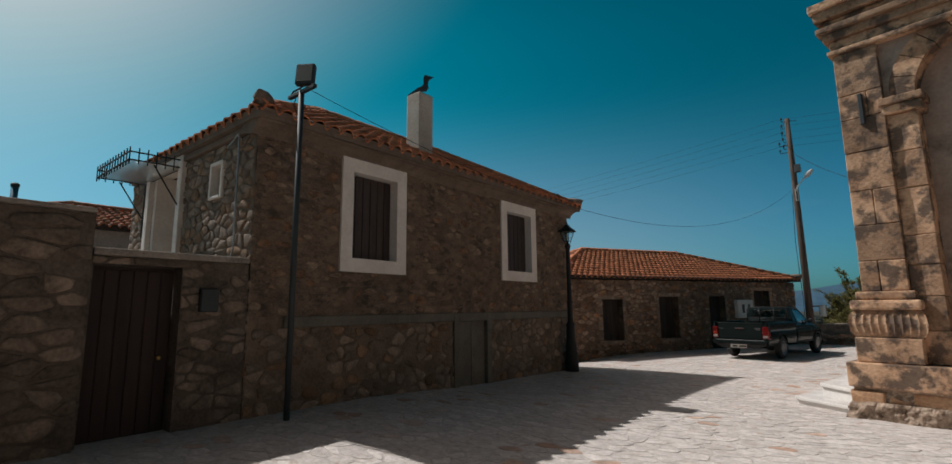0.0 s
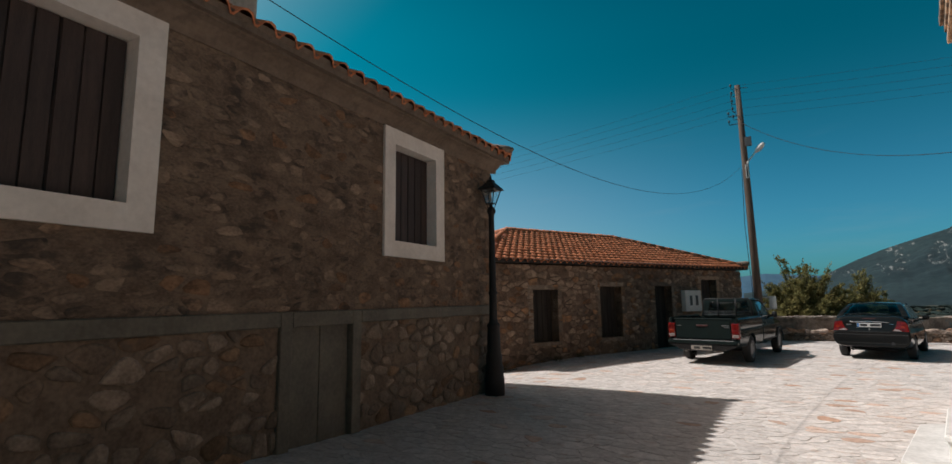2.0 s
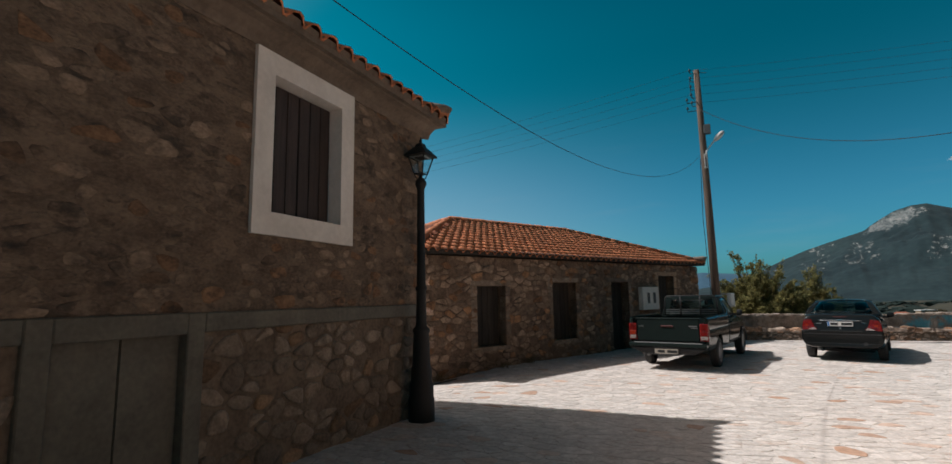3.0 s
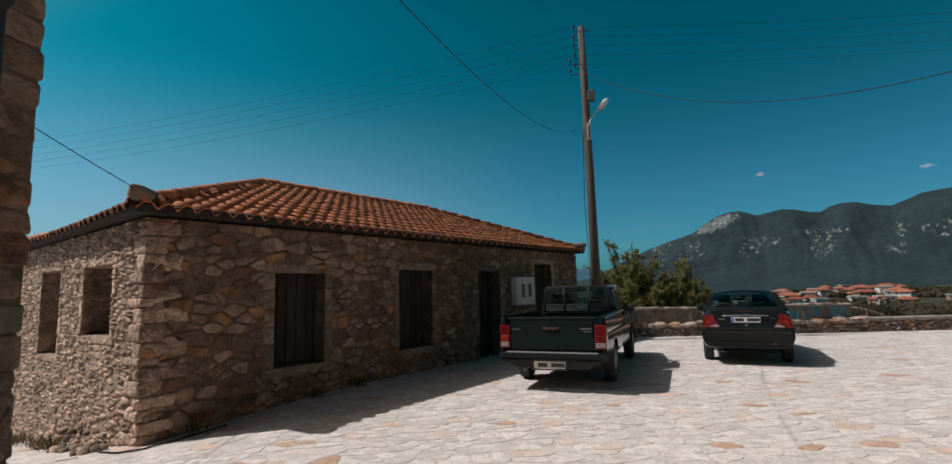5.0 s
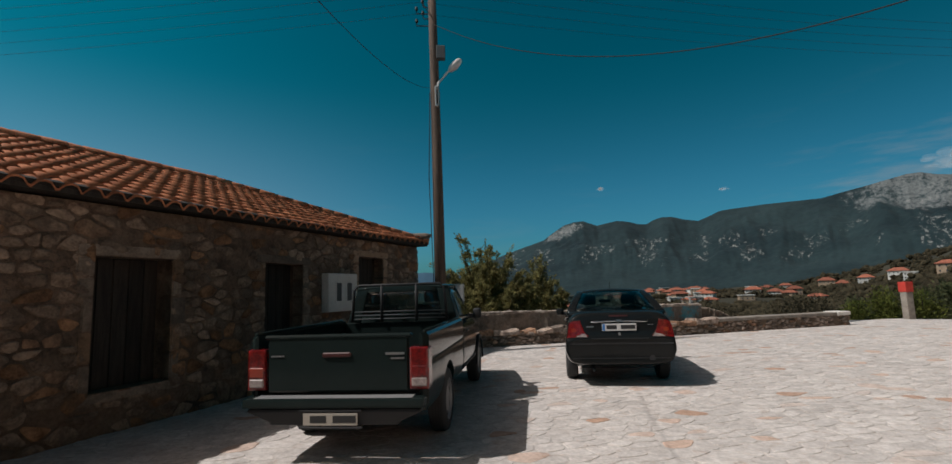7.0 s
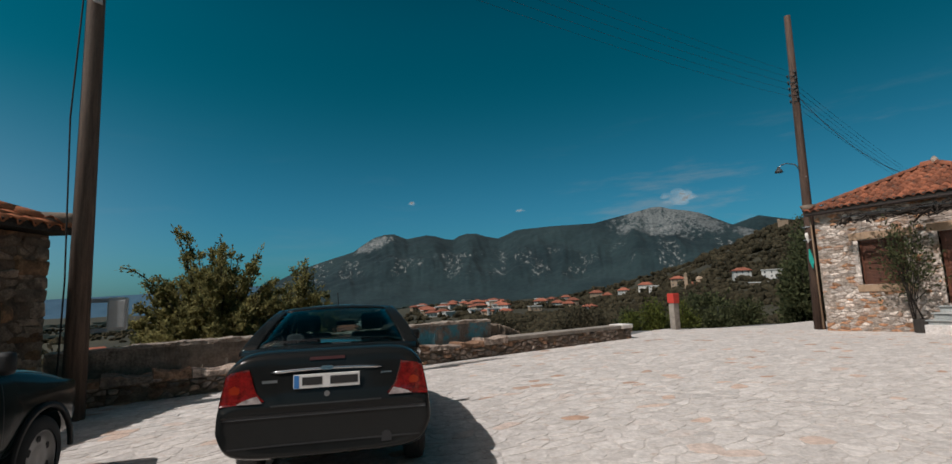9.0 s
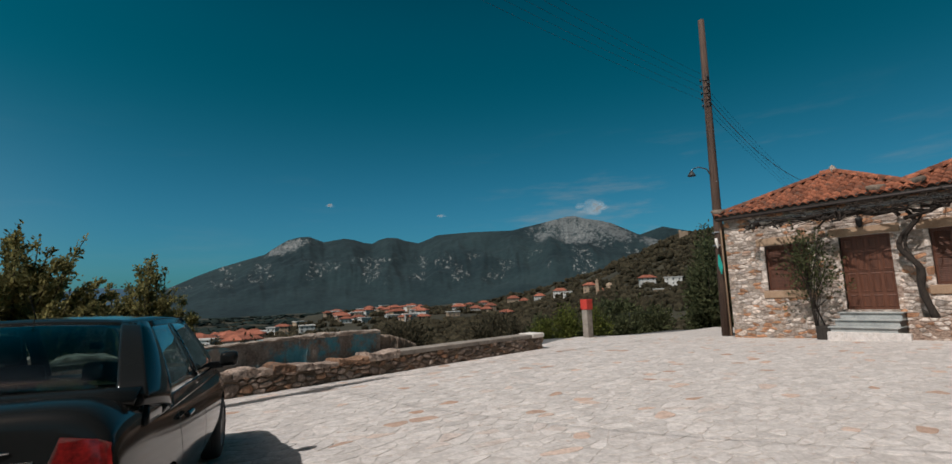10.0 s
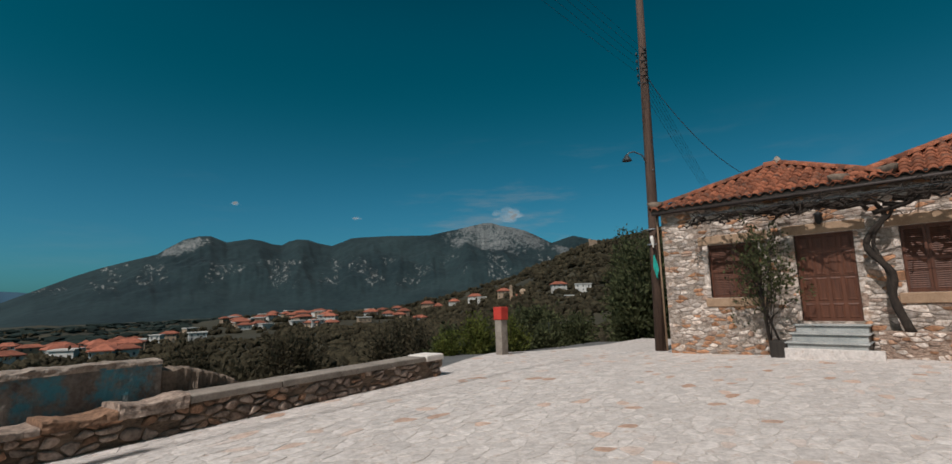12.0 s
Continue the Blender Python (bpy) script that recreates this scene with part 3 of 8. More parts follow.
def far_ground(x, y):
    """The height of the open land round the paved ground."""
    d = y - plaza_edge(x)
    r, az = math.hypot(x - 3, y - 20), math.degrees(math.atan2(x - 3, y - 20))
    if d <= 0.15 and r < 60:
        return gz(x, y) - 0.3
    valley = float(np.interp(r, [0, 9, 14, 25, 45, 100, 175, 240, 300, 700, 2000, 4600], [0, -0.3, -1.3, -3.2, -5, -8.5, -9.9, -11.2, -14, -32, -45, -40]))
    north = smooth(125, 85, az) * smooth(-125, -85, az)
    crest = float(np.interp(az, [12, 24, 30, 37, 45, 51, 55, 59, 62, 67, 80, 120], [-4, -2.6, -1.2, 0.0, 0.9, 2.5, 4.0, 5.6, 6.0, 6.8, 7.5, 4]))
    hill = 430 * math.tan(radians(crest)) * smooth(110, 430, r) * smooth(2600, 600, r)
    lumps = 0.02 * min(r, 600) * noise.noise(Vector((x * 0.012, y * 0.012, 1.7)))
    z = valley * (1 - 0.9 * smooth(24, 46, az) * smooth(80, 300, r)) + (hill if az > 12 else 0) * smooth(12, 26, az) + lumps * smooth(30, 150, r)
    village = smooth(13, 19, az) * smooth(50, 44, az) * smooth(90, 160, r) * smooth(460, 340, r)
    z += (float(np.interp(r, [100, 225, 300, 340, 460], [-8.5, -8.8, -4.6, -4.2, -8])) - z) * village
    z = min(z, gz(x, y) - 0.25) if r < 26 else z
    return north * z + (1 - north) * (gz(x, y) - 0.3)


SCRUB = surface("scrub_and_fields", (0.022, 0.02, 0.012), (0.055, 0.047, 0.027), 0.03, 1.0, 0.0, 0.25, stain=((0.075, 0.062, 0.036), 0.02, 0.62), stain_amount=0.6)
rings = [0.0] + [4700 * (k / 84) ** 4.2 + 40 * k / 84 for k in range(1, 85)]
vs, fs, SECT = [], [], 180
for k, r in enumerate(rings):
    for a in range(SECT):
        t = 2 * math.pi * a / SECT
        x, y = 3 + r * math.sin(t), 20 + r * math.cos(t)
        vs.append((x, y, far_ground(x, y)))
for k in range(len(rings) - 1):
    for a in range(SECT):
        b = (a + 1) % SECT
        fs.append((k * SECT + a, (k + 1) * SECT + a, (k + 1) * SECT + b, k * SECT + b))
tagged(part("ground", (vs, fs), SCRUB, smooth=True), "dark green scrub land falling away to a wide valley", "ground", kind="structure")


def mountain(name, label, az0, az1, r0, r1, ridge, material, seed, rough=0.15):
    """A mountain range: ridge gives the heights of its crest, in degrees, along its azimuths."""
    vs, fs = [], []
    na, nr = int((az1 - az0) * 6), 80
    for i in range(na + 1):
        az = az0 + (az1 - az0) * i / na
        el = float(np.interp(az, ridge[0], ridge[1]))
        for j in range(nr + 1):
            f = j / nr
            r = r0 + (r1 - r0) * f
            x, y = r * math.sin(radians(az)), r * math.cos(radians(az))
            spur = noise.fractal(Vector((x * 0.0028, y * 0.0028, seed)), 0.9, 2.1, 5)
            fold = 1 - abs(noise.noise(Vector((az * 0.22, f * 1.4, seed + 4))))
            gully = 1 - abs(noise.noise(Vector((az * 0.75 + 0.5 * f, f * 2.2, seed + 9)))) + 0.5 * (1 - abs(noise.noise(Vector((az * 1.9, f * 4.5, seed + 2)))))
            top = r1 * math.tan(radians(el))
            z = -60 + (top + 60) * (f ** 1.1) * (1 + rough * (spur * 1.5 + (fold - 0.75) * 2.6 + (gully - 1.1) * 0.9) * (1 - f) ** 0.7 * min(1, 3 * f))
            vs.append((x, y, z + top * 0.009 * spur * (1 - 0.7 * f)))
    for i in range(na):
        for j in range(nr):
            a = i * (nr + 1) + j
            fs.append((a, a + nr + 1, a + nr + 2, a + 1))
    ob = part(name, (vs, fs), material, smooth=True)
    return tagged(ob, label, "mountain", kind="structure")


def mountain_stone(name, low, high, rock, bare_rock, scale=0.0025):
    """Dark scrub slopes with bare summits and a belt of scattered crags halfway up."""
    m = surface(name, low, high, scale, 1.0, 0.0, scale * 16)
    t, n = m.node_tree, m.node_tree.nodes
    b = n["Principled BSDF"]
    geo = n.new("ShaderNodeNewGeometry")
    sep = n.new("ShaderNodeSeparateXYZ")
    t.links.new(geo.outputs["Position"], sep.inputs[0])
    bearing = n.new("ShaderNodeMath")
    bearing.operation = "ARCTAN2"
    t.links.new(sep.outputs["X"], bearing.inputs[0])
    t.links.new(sep.outputs["Y"], bearing.inputs[1])
    along = n.new("ShaderNodeMath")
    along.operation = "MULTIPLY"
    along.inputs[1].default_value = 3500
    t.links.new(bearing.outputs[0], along.inputs[0])
    squash = n.new("ShaderNodeCombineXYZ")
    t.links.new(along.outputs[0], squash.inputs["X"])
    t.links.new(sep.outputs["Z"], squash.inputs["Z"])

    def grain(k, detail, rough):
        g = n.new("ShaderNodeTexNoise")
        g.inputs["Scale"].default_value, g.inputs["Detail"].default_value, g.inputs["Roughness"].default_value = scale * k, detail, rough
        t.links.new(squash.outputs[0], g.inputs["Vector"])
        return g.outputs["Fac"]

    def ranged(value, a, b_, c, d):
        g = n.new("ShaderNodeMapRange")
        g.interpolation_type = "SMOOTHSTEP"
        for key, v in zip(("From Min", "From Max", "To Min", "To Max"), (a, b_, c, d)):
            g.inputs[key].default_value = v
        t.links.new(value, g.inputs["Value"])
        return g.outputs[0]

    def both(kind, a, b_):
        g = n.new("ShaderNodeMath")
        g.operation = kind
        t.links.new(a, g.inputs[0])
        t.links.new(b_, g.inputs[1])
        return g.outputs[0]

    def near(az, height, r0, r1):
        g = n.new("ShaderNodeVectorMath")
        g.operation = "DISTANCE"
        g.inputs[1].default_value = (3750 * math.sin(radians(az)), 3750 * math.cos(radians(az)), height)
        t.links.new(geo.outputs["Position"], g.inputs[0])
        return ranged(g.outputs["Value"], r0, r1, 1.0, 0.0)
    fine = grain(15, 9, 0.76)
    # crags: sharp pale patches, thickest along the middle of the slope
    belt = both("MULTIPLY", ranged(sep.outputs["Z"], 30, 150, 0.0, 1.0), ranged(sep.outputs["Z"], 270, 400, 1.0, 0.0))
    patchy = ranged(grain(2.2, 3, 0.6), 0.42, 0.6, 0.12, 1.0)
    level = both("MULTIPLY", belt, patchy)
    level = both("MAXIMUM", level, near(49.5, 310, 80, 460))
    level = both("MAXIMUM", level, near(17.0, 440, 40, 260))
    crag = both("MULTIPLY", ranged(both("ADD", fine, ranged(level, 0, 1, -0.2, 0.012)), 0.535, 0.605, 0.0, 1.0), ranged(grain(30, 4, 0.6), 0.25, 0.6, 0.4, 1.0))
    # bare upper slopes, paler and more even
    dome = both("MAXIMUM", near(49.2, 570, 160, 700), near(15.9, 400, 40, 290))
    dome = both("MAXIMUM", dome, near(57.5, 480, 40, 420))
    bare = both("MULTIPLY", ranged(both("ADD", both("ADD", fine, ranged(grain(3, 4, 0.6), 0.3, 0.7, -0.1, 0.1)), ranged(dome, 0, 1, -0.3, 0.12)), 0.46, 0.64, 0.0, 0.9), ranged(grain(24, 5, 0.65), 0.3, 0.62, 0.4, 1.0))
    out = b.inputs["Base Color"].links[0].from_socket
    for amount, colour in ((bare, bare_rock), (crag, rock)):
        mx = n.new("ShaderNodeMix")
        mx.data_type = "RGBA"
        t.links.new(amount, mx.inputs[0])
        t.links.new(out, mx.inputs[6])
        mx.inputs[7].default_value = (*colour, 1)
        out = mx.outputs[2]
    t.links.new(out, b.inputs["Base Color"])
    return m


# both scrub colours lean to blue: haze over the valley is painted in
MOUNTAIN = mountain_stone("hazed_scrub_and_bare_rock", (0.004, 0.014, 0.018), (0.017, 0.035, 0.038), (0.2, 0.198, 0.187), (0.15, 0.157, 0.156))
# the far hills' blue is air haze painted into their base colour
HAZE_BLUE = surface("haze_blue_slope", (0.03, 0.075, 0.12), (0.045, 0.1, 0.15), 0.001, 1.0, 0.0, 0.01)
mountain("mountain", "long bare grey and dark green mountain ridge across the valley, tinted blue for haze", -2, 80, 2500, 3900,
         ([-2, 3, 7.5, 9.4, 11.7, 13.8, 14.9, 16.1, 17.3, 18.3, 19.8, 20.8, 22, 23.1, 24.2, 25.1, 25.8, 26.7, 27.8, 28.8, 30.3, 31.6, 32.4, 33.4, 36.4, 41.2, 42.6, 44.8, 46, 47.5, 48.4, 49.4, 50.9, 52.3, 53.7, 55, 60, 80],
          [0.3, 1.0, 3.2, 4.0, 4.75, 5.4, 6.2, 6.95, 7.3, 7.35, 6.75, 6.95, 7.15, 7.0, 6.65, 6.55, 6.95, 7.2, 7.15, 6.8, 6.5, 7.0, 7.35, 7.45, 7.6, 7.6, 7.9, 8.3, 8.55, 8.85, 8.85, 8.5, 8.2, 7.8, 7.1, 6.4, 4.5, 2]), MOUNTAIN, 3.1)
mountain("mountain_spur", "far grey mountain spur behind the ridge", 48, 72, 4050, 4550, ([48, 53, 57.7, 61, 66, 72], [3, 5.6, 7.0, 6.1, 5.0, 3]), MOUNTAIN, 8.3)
mountain("distant_hills", "distant hills beyond the valley, haze painted in as pale blue", -40, 14, 4000, 4550, ([-40, -20, -10.7, -6, -3, 0, 4, 14], [1.4, 0.9, 1.2, 1.4, 1.9, 2.2, 1.9, 0.8]), HAZE_BLUE, 5.7)

# paved square: bedding sheet, then its stones
vs, fs, NX, NY = [], [], 88, 88
for i in range(NX + 1):
    x = -26 + 50 * i / NX
    top = plaza_edge(x)
    for j in range(NY + 1):
        y = -16 + (top + 16) * j / NY
        vs.append((x, y, gz(x, y)))
for i in range(NX):
    for j in range(NY):
        a = i * (NY + 1) + j
        fs.append((a, a + NY + 1, a + NY + 2, a + 1))
pavement = tagged(part("pavement", (vs, fs), JOINT, smooth=True), "pale grey crazy paving of the village square", "pavement", kind="structure")


# ---- houses ----
rng = random.Random(11)


def stone_wall(house, name, place, length, z0, z1, holes, thick, mortar, rubble, near, size=(0.3, 0.2), gap=0.03, height=0.035, most=290, label="", seed=1, top=None, stones_to=None, drop=0.16, **worn):
    """A wall of the house with its openings and its stones; place maps (along, up, out)."""
    r = random.Random(seed)
    vs, fs = [], []
    for a, b, c, d in slab(0, length, z0, z1, holes):
        o = len(vs)
        vs += [place(u, w, e) for e in (-thick, 0) for w in (c, d) for u in (a, b)]
        fs += [(o + i, o + j, o + k, o + m) for i, j, k, m in ((4, 5, 7, 6), (1, 0, 2, 3), (0, 4, 6, 2), (5, 1, 3, 7), (6, 7, 3, 2), (0, 1, 5, 4))]
    bm = bmesh.new()
    bv = [bm.verts.new(v) for v in vs]
    for f in fs:
        bm.faces.new([bv[i] for i in f])
    bmesh.ops.remove_doubles(bm, verts=bm.verts, dist=0.001)
    wall = part(name, bm, mortar, house, label)
    lay(cells(0, stones_to or length, z0, z1 if top is None else top, size[0], size[1], gap, r, holes, drop=drop), place, height, rubble, wall, r, near, most=most, **worn)
    return wall


def jambs(house, place, h, material, w=0.16, sill=0.12, lintel=0.2, proud=0.02, name="jamb"):
    """Cut stones round an opening h: blocks up both sides, a lintel and a sill, each a part."""
    def block(n, a, b, c, d):
        vs = [place(u, z, e) for e in (-0.25, proud) for z in (c, d) for u in (a, b)]
        bm = bmesh.new()
        bv = [bm.verts.new(v) for v in vs]
        for f in ((4, 5, 7, 6), (1, 0, 2, 3), (0, 4, 6, 2), (5, 1, 3, 7), (6, 7, 3, 2), (0, 1, 5, 4)):
            bm.faces.new([bv[i] for i in f])
        bmesh.ops.recalc_face_normals(bm, faces=bm.faces)
        bmesh.ops.bevel(bm, geom=list(bm.edges), offset=0.015, segments=2, affect="EDGES")
        part(n, bm, material, house)
    a, b, c, d = h
    rr = random.Random(int(a * 100))
    for s in (0, 1):
        z = c
        while z < d - 0.05:
            t = min(d, z + rr.uniform(0.24, 0.42))
            if d - t < 0.12:
                t = d
            ww = w * rr.uniform(0.75, 1.35)
            block("jamb_stone", a - ww if s == 0 else b, a if s == 0 else b + ww, z + 0.008, t - 0.008)
            z = t
    block("lintel", a - w * 1.3, b + w * 1.3, d + 0.004, d + lintel)
    if sill:
        block("window_sill", a - w * 1.1, b + w * 1.1, c - sill, c - 0.004)


def planks(house, place, h, material, depth, count, name="shutter", label=""):
    """A closed leaf of upright boards in an opening, each board a part."""
    a, b, c, d = h
    vs = [place(u, z, e) for e in (-depth - 0.03, -depth - 0.012) for z in (c, d) for u in (a, b)]
    leaf = part(name, (vs, [(4, 5, 7, 6), (1, 0, 2, 3), (0, 4, 6, 2), (5, 1, 3, 7), (6, 7, 3, 2), (0, 1, 5, 4)]), material, house, label)
    w = (b - a) / count
    for i in range(count):
        u0, u1 = a + i * w + 0.004, a + (i + 1) * w - 0.004
        vs = [place(u, z, e) for e in (-depth - 0.012, -depth + 0.01) for z in (c + 0.005, d - 0.005) for u in ((u0, u1) if e < -depth else (u0 + 0.006, u1 - 0.006))]
        part("board", (vs, [(4, 5, 7, 6), (0, 4, 6, 2), (5, 1, 3, 7), (6, 7, 3, 2), (0, 1, 5, 4)]), material, leaf)
    return leaf


# two-storey stone house
COVE = surface("grey_brown_cornice_mortar", (0.12, 0.09, 0.068), (0.21, 0.158, 0.12), 2.4, 0.95, 0.6, 22, stain=((0.06, 0.047, 0.038), 2.2, 0.57), bump_distance=0.015)
H1X, H1W, H1S, H1N, H1Z = -6.97, -12.3, 3.45, 12.78, 4.37
house = thing("stone_house", "two-storey brown rubble house with white window frames and tiled hip roof", "house")
east = frame_of((H1X, H1S, 0), (0, 1, 0), (1, 0, 0))
south = frame_of((H1W, H1S, 0), (1, 0, 0), (0, -1, 0))
W1, W2 = (5.17 - H1S, 6.17 - H1S, 2.46, 3.97), (9.72 - H1S, 10.78 - H1S, 2.48, 3.94)
HATCH = (7.95 - H1S, 8.9 - H1S, 0.02, 1.32)
wall_e = stone_wall(house, "wall_east", east, H1N - H1S, -0.5, H1Z, [tuple(v + e for v, e in zip(h, (-0.12, 0.12, -0.12, 0.12))) for h in (W1, W2, HATCH)], 0.5, DEEP_MORTAR, RUBBLE, (3.0, 0.6), (0.23, 0.15), 0.032, 0.026, round_by=0.23, inset=0.18, tilt=0.1, drop=0.24, share=0.85, label="brown rubble street wall with worn mortar", seed=3, top=1.33, most=250)
OUT1 = [(h[0] - 0.2, h[1] + 0.2, h[2] - 0.2, h[3] + 0.2) for h in (W1, W2)]
coat = []
for a, b, c, d in slab(0, H1N - H1S, 1.5, 4.25, OUT1):
    coat.append(([east(u, w, e) for e in (-0.02, 0.012) for w in (c, d) for u in (a, b)], [(4, 5, 7, 6), (0, 4, 6, 2), (5, 1, 3, 7), (6, 7, 3, 2), (0, 1, 5, 4)]))
part("mortar_coat", joined(coat), EARTH_MORTAR, wall_e, "earth mortar smeared over the upper courses", kind="stuff")
r = random.Random(61)
lay(cells(0, H1N - H1S, 1.5, 4.25, 0.22, 0.115, 0.03, r, drop=0.2, holes=OUT1), lambda u, v, d: east(u, v, d + 0.006), 0.011, SMEARED, wall_e, r, (4.5, 2.2), most=290, tilt=0.05, inset=0.14, round_by=0.24, share=0.62)
stone_wall(house, "wall_south", south, H1X - H1W - 0.503, -0.5, H1Z, [(1.2, 2.6, 1.9, 4.3), (3.88, 4.3, 3.4, 3.98)], 0.5, DEEP_MORTAR, RUBBLE, (4.6, 3.2), (0.21, 0.13), 0.024, 0.018, round_by=0.18, inset=0.14, tilt=0.08, drop=0.25, label="rubble end wall catching the sun", seed=4, top=4.25, stones_to=H1X - H1W + 0.015)
part("wall_back", boxes([(H1W, H1W + 0.4, H1S + 0.55, H1N, -0.5, H1Z), (H1W + 0.42, H1X - 0.55, H1N - 0.4, H1N - 0.01, -0.5, H1Z)]), EARTH_MORTAR, house)
cove = [(-0.3, 4.25), (0.03, 4.17), (0.06, 4.25), (0.16, 4.33), (0.235, 4.352), (0.24, 4.376), (-0.3, 4.376)]
m = len(cove)
part("cornice", ([Vector((H1X + x, y, z + 0.008 * math.sin(y * 2.1))) for y in np.linspace(H1S - 0.1, H1N + 0.18, 30) for x, z in cove], [(i * m + k, i * m + (k + 1) % m, (i + 1) * m + (k + 1) % m, (i + 1) * m + k) for i in range(29) for k in range(m)] + [tuple(range(m)), tuple(range(30 * m - 1, 29 * m - 1, -1))]), COVE, house, "coved mortar cornice under the eave")
part("cornice_end", boxes([(H1W, H1X - 0.32, H1S - 0.07, H1S + 0.2, 4.26, 4.375)], 0.02), COVE, house)
part("string_course", boxes([(H1X - 0.1, H1X + 0.05, 4.0, HATCH[0] + H1S - 0.16, 1.33, 1.5), (H1X - 0.1, H1X + 0.05, HATCH[1] + H1S + 0.16, H1N, 1.33, 1.5)], 0.012), OLIVE, house, "olive painted plaster band")
hip_roof(house, TILE, H1W, H1X, H1S, H1N, 4.45, 1.58, "y", (H1S + 2.7, H1N - 2.7), (-6.6, 8, 4.7), rng, COVE, over=0.3, width=0.265, rise_of_tile=0.09, south=0.14)


def framed_window(house, place, h, border, depth):
    a, b, c, d = h
    o = border
    vs, fs = [], []
    for e in (-depth, 0.055):
        vs += [place(u, z, e) for u, z in ((a - o, c - o), (b + o, c - o), (b + o, d + o), (a - o, d + o), (a, c), (b, c), (b, d), (a, d))]
    for k in range(4):
        m = (k + 1) % 4
        fs += [(8 + k, 8 + m, 12 + m, 12 + k), (m, k, 4 + k, 4 + m), (k, m, 8 + m, 8 + k), (4 + m, 4 + k, 12 + k, 12 + m)]
    win = part("window", (vs, fs), WHITE, house, "wide white plastered window surround")
    mid = (a + b) / 2
    for s0, s1 in ((a + 0.01, mid - 0.004), (mid + 0.004, b - 0.01)):
        planks(win, place, (s0, s1, c + 0.01, d - 0.01), DARKWOOD, depth - 0.03, 3, "shutter", "closed dark brown wooden shutter")
    return win


framed_window(house, east, W1, 0.235, 0.17)
framed_window(house, east, W2, 0.235, 0.17)
a, b, c, d = HATCH
hatch = part("hatch", boxes([(H1X - 0.2, H1X + 0.05, a + H1S, b + H1S, 1.32, 1.5)], 0.01), OLIVE, house, "olive painted ground-floor hatch with plaster surround")
for y0, y1 in ((a + H1S - 0.16, a + H1S), (b + H1S, b + H1S + 0.16)):
    part("hatch_jamb", boxes([(H1X - 0.2, H1X + 0.05, y0, y1, -0.2, 1.5)], 0.01), OLIVE, hatch)
planks(hatch, east, (a, b, -0.15, d), OLIVE, 0.05, 2, "door_leaf")
chimney = part("chimney", boxes([(-7.92, -7.5, 7.3, 7.72, 4.7, 6.38)], 0.03), RENDER, house, "square cream rendered chimney")

def quoins(house, material, x, y, sx, sy, z0, z1, seed):
    """Irregular corner stones up a corner at (x, y), whose walls lie on its sx and sy sides; each a part."""
    q = random.Random(seed)
    z, k = z0, 0
    while z < z1 - 0.08:
        h = min(q.uniform(0.11, 0.26), z1 - z)
        a, b = (q.uniform(0.4, 0.6), q.uniform(0.2, 0.3)) if k % 2 else (q.uniform(0.2, 0.3), q.uniform(0.4, 0.6))
        o, p = q.uniform(0.01, 0.034), q.uniform(0.01, 0.036)
        x0, x1 = sorted((x - sx * o, x + sx * a))
        y0, y1 = sorted((y - sy * p, y + sy * b))
        bm = boxes([(x0, x1, y0, y1, z + 0.006, z + h - 0.006)], 0.035)
        for v in bm.verts:
            v.co += noise.noise_vector(v.co * 6 + Vector((seed, 0, 0))) * 0.02
        part("quoin", bm, material, house, smooth=True)
        z, k = z + h, k + 1


quoins(house, RUBBLE, H1X, H1N, -1, -1, -0.15, 1.32, 5)
quoins(house, SMEARED, H1X, H1N, -1, -1, 1.51, 4.24, 6)

# low stone house across the lane, turned from the first
house = thing("stone_cottage", "low rubble cottage with terracotta hip roof and boarded openings", "house", -9.1, 15.95, 0, -28.0)
D2, L2, Z2 = 7.3, 12.65, 2.62
long_w = frame_of((0, 0, 0), (0, 1, 0), (1, 0, 0))
end_w = frame_of((-D2, 0, 0), (1, 0, 0), (0, -1, 0))
OPEN2 = [(1.88, 2.83, 0.34, 1.88), (4.62, 5.62, 0.34, 1.98), (7.3, 8.22, -0.3, 2.0), (9.98, 10.95, 0.3, 2.24)]
END2 = [(D2 - 2.6, D2 - 1.2, 0.95, 2.04), (D2 - 5.35, D2 - 4.0, 0.5, 2.07)]
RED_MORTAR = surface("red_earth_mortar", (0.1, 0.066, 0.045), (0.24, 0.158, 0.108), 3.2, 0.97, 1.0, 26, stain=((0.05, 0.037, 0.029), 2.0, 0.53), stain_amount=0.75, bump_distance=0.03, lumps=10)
# Lighter, pinker rubble: the sun on the end wall is in its colour.
SUNLIT_RUBBLE = surface("sunlit_pinkish_rubble", (0.25, 0.155, 0.108), (0.62, 0.44, 0.335), 9, 0.93, 1.0, 30, 0.42, stain=((0.19, 0.115, 0.075), 2.6, 0.54), bump_distance=0.035, lumps=11)
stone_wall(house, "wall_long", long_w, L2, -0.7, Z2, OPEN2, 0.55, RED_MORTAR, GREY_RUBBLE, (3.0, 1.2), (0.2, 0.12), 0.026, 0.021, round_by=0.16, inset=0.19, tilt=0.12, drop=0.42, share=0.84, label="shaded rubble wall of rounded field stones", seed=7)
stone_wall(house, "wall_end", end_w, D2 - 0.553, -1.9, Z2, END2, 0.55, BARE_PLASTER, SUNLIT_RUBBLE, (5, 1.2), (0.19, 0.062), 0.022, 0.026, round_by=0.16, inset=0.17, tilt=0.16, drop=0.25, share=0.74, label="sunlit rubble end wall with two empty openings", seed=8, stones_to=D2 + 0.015)
